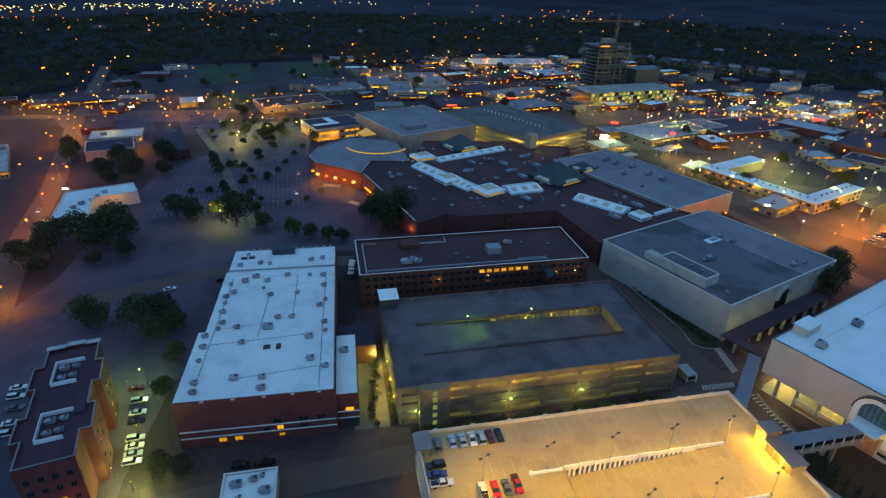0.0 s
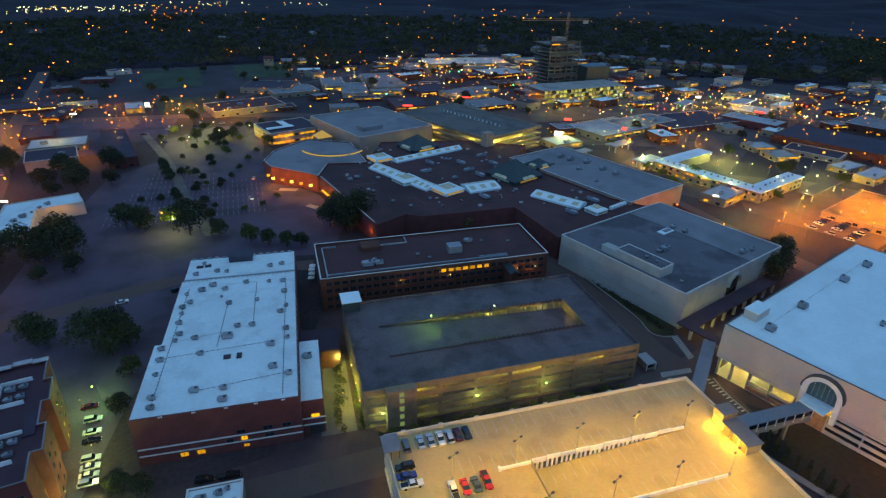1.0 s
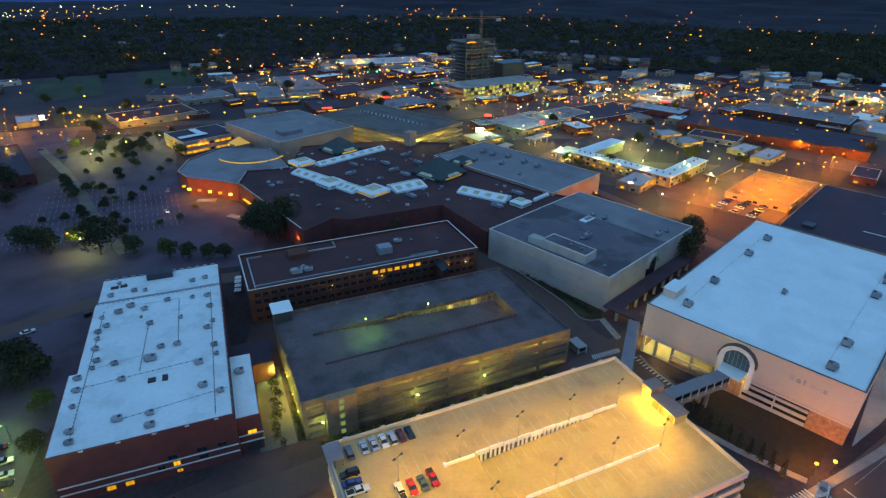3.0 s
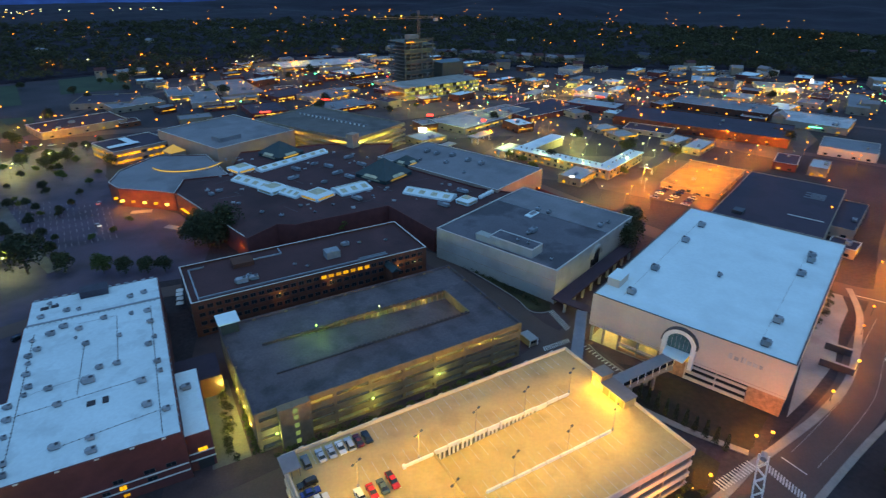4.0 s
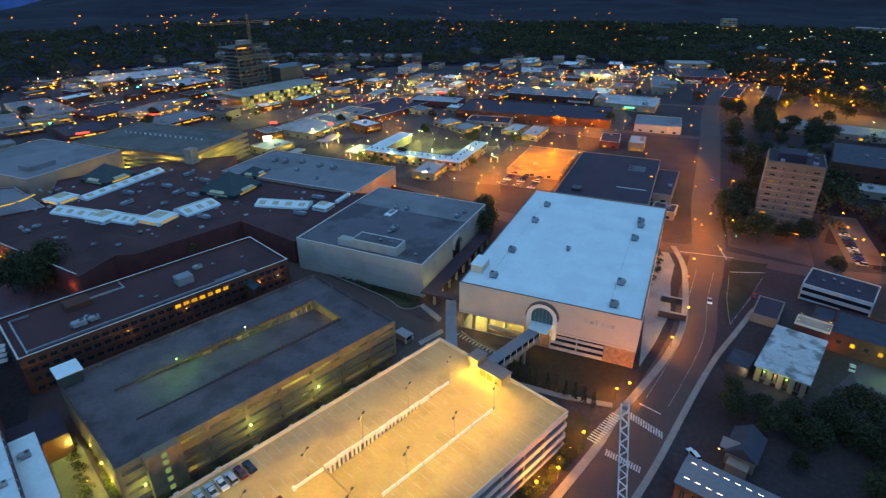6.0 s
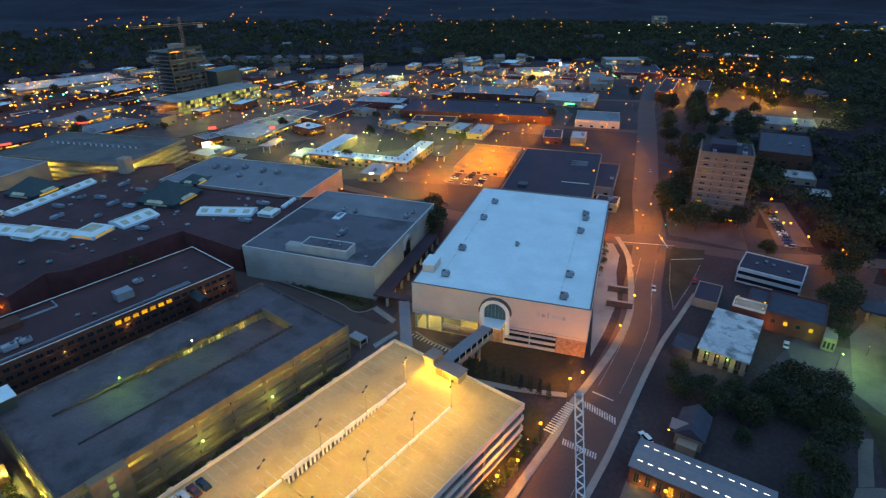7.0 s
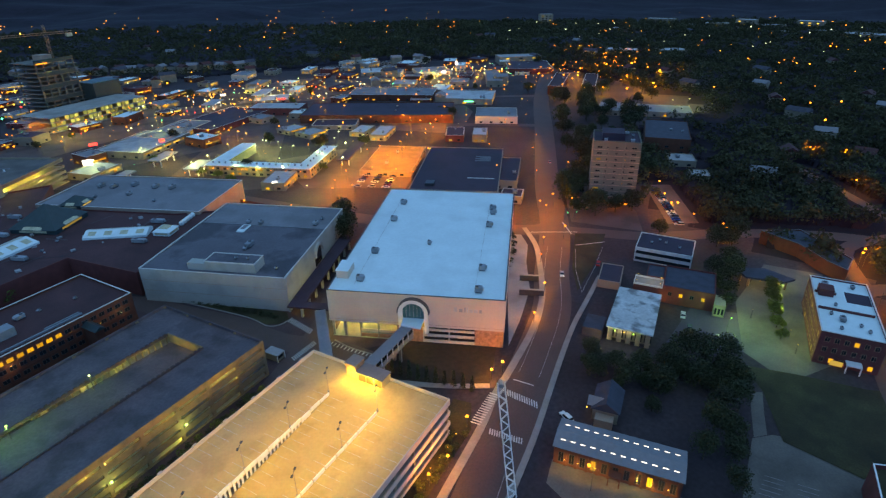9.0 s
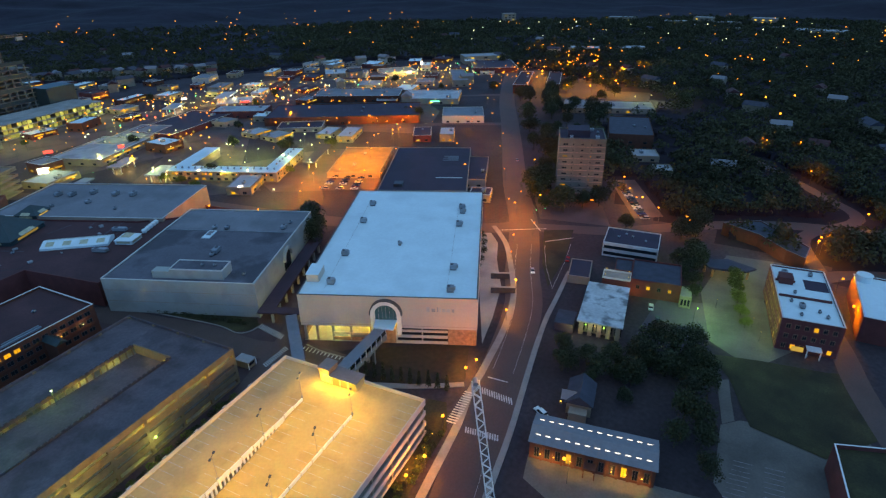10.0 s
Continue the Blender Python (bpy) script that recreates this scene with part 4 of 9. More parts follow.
proto = deck_lamp_proto()
for i, (u, v, w) in enumerate([(31.8, 6.9, 1), (15.9, 6.9, 1), (0.0, 6.9, 1), (-16.6, 6.9, 1), (-33.0, 6.0, 1), (32.0, -9.9, 1), (16.4, -9.9, 1), (0.0, -9.9, 1), (-16.4, -9.9, 1), (-33, -9.9, 1)]):
    x, y = local(44.2, 96, 12.2, u, v)
    m = pose(x, y, 11.5, 0, 0, 12.2 + 25)
    if i:
        c = copy_thing(proto, m)
    else:
        c = proto
        c.matrix_basis = m
    lamp_light(c, 0, -1.7, 7.0, 1250 * w, (1.0, 0.56, 0.03), 0.5)

CARLIST = [("suv", "grey", -41.3, 18.8, 90), ("sedan", "silver", -37.5, 19.0, 90), ("sedan", "silver", -34.9, 19.0, 90), ("sedan", "white", -32.3, 19.0, -90), ("suv", "silver", -29.9, 19.0, 90),
           ("sedan", "maroon", -27.6, 19.1, 90), ("sedan", "black", -25.2, 19.1, 90), ("suv", "black", -43.0, 12.4, 180), ("sedan", "blue", -43.2, 9.6, 0), ("pickup", "white", -42.6, 6.8, 0),
           ("pickup", "white", -33.7, 2.6, 90), ("sedan", "red", -30.8, 2.9, -90), ("sedan", "green", -28.1, 3.0, 90), ("pickup", "red", -25.4, 3.4, -90)]
for kind, paint, u, v, a in CARLIST:
    x, y = local(44.2, 96, 12.2, u, v)
    car(kind, paint, x, y, 12.2 + a, 11.5)


# ---- dim garage with openings in its facade ----
def dim_garage():
    W, D, H = 88.4, 47.6, 13.6
    s = thing("parking_garage", 26.3, 157.1, 12.5, "buff precast parking garage with a dark unlit roof deck", "garage")
    x0, x1, y0, y1 = -W / 2, W / 2, -D / 2, D / 2
    ra, rb, rx0, rx1 = -8.6, 7.8, -34, 33.2
    zt = H - 1.0
    bm = bmesh.new()
    box(bm, x0 + 0.3, y0 + 0.3, zt - 0.4, x1 - 0.3, ra, zt)
    box(bm, x0 + 0.3, rb, zt - 0.4, x1 - 0.3, y1 - 0.3, zt)
    box(bm, x0 + 0.3, ra, zt - 0.4, rx0, rb, zt)
    box(bm, rx1, ra, zt - 0.4, x1 - 0.3, rb, zt)
    part("deck", bm, M_OLDDECK, s, "dark stained concrete roof deck")
    bm = bmesh.new()
    v = [bm.verts.new(p) for p in ((rx0, ra + 0.5, zt), (rx1 - 0.3, ra + 0.5, zt - 2.65), (rx1 - 0.3, rb - 0.5, zt - 2.65), (rx0, rb - 0.5, zt))]
    bm.faces.new(v)
    r = bmesh.ops.extrude_face_region(bm, geom=bm.faces[:])
    for w in [e for e in r["geom"] if isinstance(e, bmesh.types.BMVert)]:
        w.co.z -= 0.35
    bmesh.ops.recalc_face_normals(bm, faces=bm.faces)
    part("ramp", bm, M_OLDDECK, s, "dark sloping ramp sunk in the roof deck")
    # kerbs coloured dark for the shadow line beside the sunken ramp
    for y, out in ((ra, -1), (rb, 1)):
        boxpart("ramp_kerb", (rx0, y - 0.16 + 0.1 * out, zt, rx1, y + 0.16 + 0.1 * out, zt + 0.5), M_DARKCONC, s)
        for i in range(26):
            x = rx0 + 24 + i * 1.65
            if x < rx1 - 1:
                boxpart("kerb_block", (x, y - 0.17 + 0.1 * out, zt + 0.5, x + 1.0, y + 0.17 + 0.1 * out, zt + 0.95), M_DARKCONC, s)
        for i in range(30):
            x = rx0 + (rx1 - rx0) * (i + 0.5) / 30
            dz = 3.1 * (x - rx0) / (rx1 - rx0)
            if dz > 0.9:
                boxpart("ramp_post", (x - 0.2, y - 0.12, zt - dz, x + 0.2, y + 0.12, zt - 0.4), M_PKWALL, s)
    boxpart("ramp_end", (rx1 - 0.25, ra, zt - 3.3, rx1 + 0.1, rb, zt + 0.75), M_PKWALL, s)
    zs = [0.1, 3.4, 6.5, 9.6]
    for z in zs:
        boxpart("slab", (x0 + 0.4, y0 + 0.4, z - 0.09, x1 - 0.4, y1 - 0.4, z + 0.22), M_CONC, s)
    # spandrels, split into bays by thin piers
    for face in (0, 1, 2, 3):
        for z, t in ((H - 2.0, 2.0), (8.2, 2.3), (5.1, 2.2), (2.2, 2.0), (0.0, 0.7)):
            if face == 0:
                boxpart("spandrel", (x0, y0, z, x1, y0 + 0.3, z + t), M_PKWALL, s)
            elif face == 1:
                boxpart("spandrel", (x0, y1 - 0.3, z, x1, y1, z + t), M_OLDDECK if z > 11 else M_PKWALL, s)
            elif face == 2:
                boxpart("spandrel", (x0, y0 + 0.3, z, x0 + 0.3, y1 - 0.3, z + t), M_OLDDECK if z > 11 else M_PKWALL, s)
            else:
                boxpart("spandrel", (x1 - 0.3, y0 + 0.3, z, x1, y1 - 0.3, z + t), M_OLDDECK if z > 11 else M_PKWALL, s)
    nb = 8
    for i in range(nb + 1):
        x = x0 + 0.5 + (W - 1) * i / nb
        for y in (y0 + 0.0, y1 - 0.6):
            boxpart("pier", (x - 0.5, y - 0.06, 0, x + 0.5, y + 0.66, H - 0.4), M_PKWALL, s)
    for i in range(5):
        y = y0 + 0.8 + (D - 1.6) * i / 4
        for x in (x0, x1 - 0.6):
            boxpart("pier", (x - 0.06, y - 0.4, 0, x + 0.66, y + 0.4, H - 0.4), M_PKWALL, s)
    boxpart("core_wall", (x0 + 5, ra, 0.3, x1 - 5, rb, zt - 3.7), M_BEIGE, s)
    for z in (3.1, 6.2, 9.3, 12.0):
        for i in range(10):
            x = x0 + 7 + i * 8.2
            for y in (y0 + 5.5, y1 - 5.5):
                boxpart("ceiling_tube", (x - 0.8, y - 0.12, z - 0.1, x + 0.8, y + 0.12, z), L_TUBE, s)
    for z in (1.9, 5.2, 8.3, 11.4):
        for x in (-30, -10, 10, 31):
            lamp_light(s, x, y0 + 6, z, 1000 if z < 11 else 5200, (1.0, 0.76, 0.05), 0.3)
    for x in (-6, 6, 16, 26, 31.5):
        lamp_light(s, x, rb + 2.6 if x < 30 else 0, zt - 1.5, 30 if x < 0 else 120 if x < 30 else 35, (1.0, 0.8, 0.14), 0.2)
    # stair tower on the front, and the stair box at the back corner
    boxpart("stair_tower", (-38.3, y0 - 2.6, 0, -29.6, y0 - 0.07, H + 0.5), M_PKWALL, s, "buff concrete stair tower")
    for z in (1.2, 4.0, 6.8, 9.6, 11.9):
        boxpart("stair_window", (-34.6, y0 - 2.68, z, -33.3, y0 - 2.58, z + 1.5), lit("green-lit stair glass", (0.6, 0.9, 0.25), 0.06), s, "dim green-lit stair window")
    boxpart("stair_box", (-44.0, 19.4, zt, -38.4, y1 + 1.6, H + 2.9), M_TEAL, s, "teal metal stair box")
    boxpart("stair_box_roof", (-44.6, 18.8, H + 2.9, -37.8, y1 + 2.2, H + 3.2), M_WROOF, s, "white stair box roof")
    for u in (-39.3, -10.7, 11.9):
        bm = bmesh.new()
        globe(bm, u, y0 - 0.9, 5.6, 0.4)
        part("wall_lamp", bm, L_GREEN, s, "bright yellow-green wall lamp")
        lamp_light(s, u, y0 - 1.7, 5.4, 330, (0.8, 1.0, 0.25), 0.35)
    for u, v in ((-17, 4.6), (5.5, 5.2)):
        bm = bmesh.new()
        bar(bm, (u, v, zt - 1.5), (u, v, zt + 3.6), 0.08, 6)
        part("lamp_pole", bm, M_DKMET, s)
        bm = bmesh.new()
        globe(bm, u, v, zt + 3.8, 0.3)
        part("deck_globe", bm, L_GREEN if u < 0 else L_COOL, s, "bright lamp globe")
        lamp_light(s, u, v - 0.5, zt + 3.4, 900 if u < 0 else 240, (0.35, 1.0, 0.12), 0.3)


dim_garage()


# ---- brown office block ----
def office():
    W, D, H = 93.2, 31.0, 14.2
    s = thing("office_building", 11.0, 212.2, 12, "long brown brick office block with a few lit windows", "office building")
    shell(s, W, D, H, M_BROWNBRICK, M_BROWNROOF, 0.8, M_BAND, roof_label="dark brown gravel roof")
    n = 30
    for z in (1.0, 4.5, 8.0, 11.0):
        for i, u in enumerate(span(-W / 2 + 1.5, W / 2 - 1.5, n)):
            on = z == 11.0 and 15 <= i <= 21 or z < 10 and random.random() < 0.015
            piece("window", window_mesh(2.1, 1.6, L_WIN if on else M_GLASS), s, face_pose("S", u, z, W, D, 0.02))
        for i, u in enumerate(span(-D / 2 + 1, D / 2 - 1, 9)):
            for f in "WE":
                piece("window", window_mesh(2.1, 1.6, L_WIN if random.random() < 0.1 else M_GLASS), s, face_pose(f, u, z, W, D, 0.02))
    for z in (3.4, 6.9, 10.3):
        bm = bmesh.new()
        box(bm, -W / 2 - 0.12, -D / 2 - 0.12, z, W / 2 + 0.12, -D / 2 - 0.02, z + 0.4)
        part("floor_band", bm, M_BROWNBRICK, s)
    # raised inner roof edges and penthouses
    for dims in ((-44, -13.4, -43.5, 12), (-43.5, -12.4, 30, -11.9), (18, -11, 30, -10.6), (-20, 9, -8, 9.4), (-8.4, 9.4, -8, 14.6), (-44, 11.6, -38, 12)):
        boxpart("roof_kerb", (dims[0], dims[1], H - 0.8, dims[2], dims[3], H - 0.2), M_GREYMET, s)
    boxpart("roof_shed", (6.6, -5.2, H - 0.8, 12.4, -0.6, H + 2.2), M_GREYMET, s, "grey metal roof shed")
    boxpart("roof_shed", (-28, 5, H - 0.8, -20, 11.6, H + 1.0), M_BROWNBRICK, s)
    for u, v in ((4, -14.6), (-16, -14.8), (33, -14.6), (41, -14.4)):
        bm = bmesh.new()
        globe(bm, u, -D / 2 - 0.5, 10.0 if u < 30 else 9.0, 0.2)
        part("wall_lamp", bm, L_COOL if u > 35 else L_WARM, s)
        lamp_light(s, u, -D / 2 - 1.4, 9.2, 60, (1.0, 0.7, 0.3), 0.2)
    # teal roofed link to the garage
    boxpart("link_wall", (27.4, -22.5, 0, 30.4, -D / 2 - 0.02, 10.8), M_BROWNBRICK, s)
    bm = bmesh.new()
    gable(bm, -4.2, -2.0, 4.2, 2.0, 0, 1.3)
    r = part("link_roof", bm, M_TEAL, s, "teal gabled link roof")
    r.matrix_basis = pose(28.9, -19.2, 10.8, 0, 0, 90)
    for i, (u, v, k) in enumerate(((-27.4, -7.3, 3), (-22.8, -7, 1), (-24, -4, 2), (18, 4, 1), (24, 3, 4), (35, 0, 4), (-2, -7, 4), (-6, -3, 4))):
        x, y = local(11, 212.2, 12, u, v)
        rooftop_unit(x, y, H - 0.8, 12, k, "units on the office roof")


office()


# ---- brick hall with the white roof ----
def brick_hall():
    A = 10.0
    s = thing("brick_hall", -57.0, 162.4, A, "long red brick hall with a white membrane roof and limestone bands", "hall")
    H = 15.6
    foot = [(-21.6, -45.6), (20.8, -45.6), (20.8, 43.4), (-19.0, 43.4), (-19.0, 26.2), (-19.6, 26.2), (-19.6, -12.8), (-21.6, -12.8)]
    bm = bmesh.new()
    prism(bm, foot, 0, H)
    part("wall", bm, M_BRICK, s, "dark red brick walls")
    bm = bmesh.new()
    inner = [(-21.2, -45.2), (20.4, -45.2), (20.4, 43.0), (-18.6, 43.0), (-18.6, 25.8), (-19.2, 25.8), (-19.2, -13.2), (-21.2, -13.2)]
    prism(bm, inner, H, H + 0.08)
    part("roof", bm, M_WLROOF, s, "white membrane roof with grey stains")
    # lapped seams of the membrane
    bm = bmesh.new()
    for a, b in (((-19, 26.2), (20.3, 27.6)), ((-16, 20), (-17, -42)), ((17.2, 22), (16.4, -44)), ((-14, -12), (0, -9.6)), ((-19, -20.5), (14, -18)), ((-8, -37.6), (20, -34)), ((-2, 6), (-3, -18)), ((7, 20), (7, -8)), ((-4, 21), (7, 21))):
        box_line = Vector((b[0] - a[0], b[1] - a[1])).normalized() * 0.09
        v = [bm.verts.new(p) for p in ((a[0] + box_line.y, a[1] - box_line.x, H + 0.1), (b[0] + box_line.y, b[1] - box_line.x, H + 0.1), (b[0] - box_line.y, b[1] + box_line.x, H + 0.1), (a[0] - box_line.y, a[1] + box_line.x, H + 0.1))]
        bm.faces.new(v)
    part("roof_pipe", bm, M_GREYMET, s)
    bm = bmesh.new()
    for a, b in (((-16, 20), (-17, -42)), ((17.2, 22), (16.4, -44)), ((-19, -20.5), (14, -18)), ((-2, 6), (-3, -18)), ((-8, -37.6), (20, -34)), ((7, 20), (7, -8)), ((-18.4, 25.4), (20.2, 25.4))):
        d = Vector((b[0] - a[0], b[1] - a[1]))
        m = int(d.length / 1.5)
        for i in range(m):
            x, y = a[0] + d.x * i / m, a[1] + d.y * i / m
            box(bm, x - 0.16, y - 0.12, H + 0.1, x + 0.16, y + 0.12, H + 0.22)
    tagged(part("pipe_block", bm, M_DKMET, s, "dark blocks under the roof pipes"), kind="stuff")
    for x0, y0, x1, y1 in ((-15.6, 35.5, -13.2, 37.0), (-12.6, 35.8, -10.4, 37.2), (-0.5, -24.6, 1.5, -22.8), (3.2, -25.0, 4.6, -22.6)):
        boxpart("roof_hatch", (x0, y0, H + 0.08, x1, y1, H + 0.5), M_DARKCONC, s, "dark roof hatch")
    for x in span(-18.4, 20.2, 14):
        boxpart("edge_scupper", (x - 0.9, 42.7, H + 0.08, x + 0.5, 43.3, H + 0.6), M_GREYMET, s)
    for y in span(-44, 24, 20):
        boxpart("edge_clamp", (20.3, y - 0.3, H + 0.08, 20.75, y + 0.3, H + 0.34), M_GREYMET, s)
    bm = bmesh.new()
    box(bm, -18.6, 26.0, H + 0.08, 20.4, 26.5, H + 0.5)
    part("roof_step", bm, M_GREYMET, s)
    for x in (-14, -6, 2, 9.5, 16.5):
        boxpart("scupper", (x - 0.5, -45.75, H - 0.35, x + 0.5, -45.55, H + 0.02), M_BAND, s)
    for z in (5.2, 2.9):
        boxpart("stone_band", (-21.2, -45.72, z, 20.6, -45.58, z + 0.42), M_BAND, s)
        boxpart("stone_band", (20.9, -43.8, z + 0.4, 27.2, -43.68, z + 0.8), M_BAND, s)
    for u, z, w, h, on in ((-10.4, 0.9, 2.2, 1.6, 1), (-6.2, 0.9, 2.2, 1.6, 1), (5.2, 3.4, 1.8, 1.6, 1), (5.5, 1.0, 1.6, 1.2, 1), (1.5, 3.2, 1.8, 1.4, 0), (11.6, 6.0, 2.6, 1.4, 0), (16.6, 6.0, 2.4, 1.4, 0), (4.6, 5.9, 2.4, 1.4, 0), (11.8, 3.4, 2.4, 1.4, 0)):
        piece("window", window_mesh(w, h, L_WIN if on else M_GLASS), s, pose(u, -45.62, z))
    boxpart("annex_wall", (20.82, -43.6, 0, 27.0, -15.2, 12.0), M_BRICK, s)
    boxpart("annex_roof", (20.9, -43.4, 12.0, 26.8, -15.4, 12.15), M_WLROOF, s)
    piece("window", window_mesh(2.4, 1.7, L_WIN), s, pose(24.4, -43.62, 5.6))
    boxpart("annex_door", (22.6, -43.7, 0, 26.4, -43.58, 3.0), M_DARK, s)
    boxpart("low_wing", (20.82, -15.0, 0, 33.5, -2.0, 7.0), M_BROWNBRICK, s)
    boxpart("low_wing_roof", (20.9, -14.9, 7.0, 33.4, -2.1, 7.15), M_DARKROOF, s)
    boxpart("back_shed", (-4, 38, H + 0.08, 4.6, 43.2, H + 2.4), M_SLATE, s)
    for i, (u, v) in enumerate([(-16.9, 15.9), (-15, 10.1), (-17, 7.3), (-16.7, 3.2), (-16.6, -2.4), (-15.5, -8.9), (-16.2, -12.3), (-19.4, -15.9), (-18.9, -21.5), (-18.8, -28.3), (-18, -38.2), (-17.5, -42.2),
                                (-12.1, 17.7), (-8.7, 20.6), (-4.3, 17), (-5.1, 12), (-2.2, 6.9), (2.6, 20.5), (6.9, 7.3), (1.6, -7.9), (6.1, -8.1), (-1, -13.4), (-10.6, -12.1), (-8, -20.6), (-7.5, -37.5), (0.3, -42.8), (0, -38),
                                (12.1, -20.1), (13, -31.3), (17.3, -35.3), (10.6, 19.5), (15.4, 18.9), (16, 11.3), (16.6, 1.5), (14.8, -2), (16.6, -12.5), (17, -17.4), (-15.7, 30.3), (-8.4, 31.3), (-4.9, 30.4), (10.7, 31.8), (15, 32.7), (-13.8, 38.6), (-11.8, 36.9)]):
        x, y = local(-57, 162.4, A, u + 0.8, v)
        rooftop_unit(x, y, H + 0.08, A, 3 if i == 21 else (1 if i in (24, 25, 27, 28, 12, 13) else (4 if i in (15, 43) else (0 if i % 3 else 2))), "units on the brick hall roof", (0.72, 0.72, 0.8))
    x, y = local(-57, 162.4, A, 23.4, -24)
    rooftop_unit(x, y, 12.15, A, 0, "units on the brick hall roof")


brick_hall()


# ---- grey-roofed store of the mall ----
def grey_store():
    W, D, H = 71.0, 61.4, 14.8
    A = 32
    s = thing("department_store", 116.0, 215.8, A, "cream block department store with a weathered grey gravel roof", "store")
    shell(s, W, D, H, M_GRWALL, M_GROOF, 0.5, M_BAND, roof_label="stained grey gravel roof")
    x0, y0 = -W / 2, -D / 2
    boxpart("raised_block", (-32.6, -17.6, H - 0.5, -24.6, 3.6, H + 3.2), M_GRWALL, s)
    boxpart("raised_block", (-32.6, 3.6, H - 0.5, -28.6, 11.0, H + 2.4), M_GRWALL, s)
    for d in ((-32.6, -17.6, -24.6, -17.3), (-24.9, -17.3, -24.6, 3.6), (-32.6, -17.3, -32.3, 3.6), (-32.3, 3.3, -24.9, 3.6)):
        boxpart("raised_coping", (d[0], d[1], H + 3.2, d[2], d[3], H + 3.7), M_BAND, s)
    boxpart("raised_roof", (-32.28, -17.28, H + 3.2, -24.92, 3.28, H + 3.36), M_GROOF, s)
    boxpart("roof_patch", (11.6, -29.8, H - 0.5, 34.9, 30.1, H - 0.44), M_BLUEROOF, s, "paler newer roof field")
    boxpart("roof_ridge", (11.3, -30, H - 0.5, 11.6, 30, H - 0.2), M_GREYMET, s)
    boxpart("skylight", (3.4, 5.6, H - 0.5, 11.2, 9.2, H - 0.1), M_WROOF, s, "white roof curb")
    boxpart("skylight_panel", (6.0, 6.4, H - 0.1, 10.4, 8.4, H + 0.1), M_BLUEROOF, s)
    boxpart("side_gutter", (-35, 30.72, 9.5, 35, 31.6, 10.2), M_DARKROOF, s)
    for z in (5.0, 9.8):
        boxpart("wall_joint", (x0 - 0.03, y0, z, x0 + 0.02, -y0, z + 0.12), M_BEIGE, s)
    boxpart("corner_tower", (x0 - 0.6, y0 - 0.6, 0, x0 + 8, y0 - 0.01, H + 0.2), M_GRWALL, s)
    # arched entrance on the side
    bm = bmesh.new()
    n = 16
    for ro, ri, xa, xb in ((5.2, 4.0, y0 - 1.2, y0 - 0.02),):
        V = []
        for i in range(n + 1):
            c, q = math.cos(math.pi * i / n), math.sin(math.pi * i / n)
            V.append([bm.verts.new((-1 + r * c, y, 8.4 + r * q)) for y in (xa, xb) for r in (ro, ri)])
        for p, q in zip(V, V[1:]):
            for i, j in ((0, 1), (1, 3), (3, 2), (2, 0)):
                bm.faces.new((p[i], p[j], q[j], q[i]))
    bmesh.ops.recalc_face_normals(bm, faces=bm.faces)
    part("arch", bm, M_GRWALL, s)
    boxpart("arch_glass", (-4.9, y0 - 0.12, 3.6, 2.9, y0 - 0.02, 11.2), M_GLASS, s)
    # lower arcade along the side with a dark roof
    boxpart("arcade_roof", (x0 - 4, y0 - 7.4, 4.2, 26, y0 - 1.25, 4.8), M_DARKROOF, s, "dark flat arcade roof")
    for i in range(9):
        x = x0 - 3 + i * 7.4
        boxpart("arcade_pier", (x - 0.5, y0 - 7.2, 0, x + 0.5, y0 - 6.4, 4.2), M_GRWALL, s)
    boxpart("walk_roof", (x0 - 4, y0 - 19.5, 4.3, x0 + 0.4, y0 - 7.45, 4.8), M_DARKROOF, s)
    for y in (y0 - 19, y0 - 13):
        boxpart("arcade_pier", (x0 - 3.6, y - 0.4, 0, x0 - 2.8, y + 0.4, 4.3), M_GRWALL, s)
    lamp_light(s, x0 + 4, y0 - 4, 3.4, 120, (1.0, 0.85, 0.3), 0.3)
    for u, v, k in ((-9.7, -3.9, 3), (-13, -3.5, 2), (16, -24, 1), (22, -25, 2), (14, 2, 0), (14, 8, 0), (-28, -24, 4), (-20, -14, 4)):
        x, y = local(116.0, 215.8, A, u, v)
        rooftop_unit(x, y, H - 0.44, A, k, "units on the grey store roof")
    for u, v in ((-28.6, -8), (-28.4, -13)):
        x, y = local(116.0, 215.8, A, u, v)
        rooftop_unit(x, y, H + 3.4, A, 4, "units on the grey store roof")


grey_store()
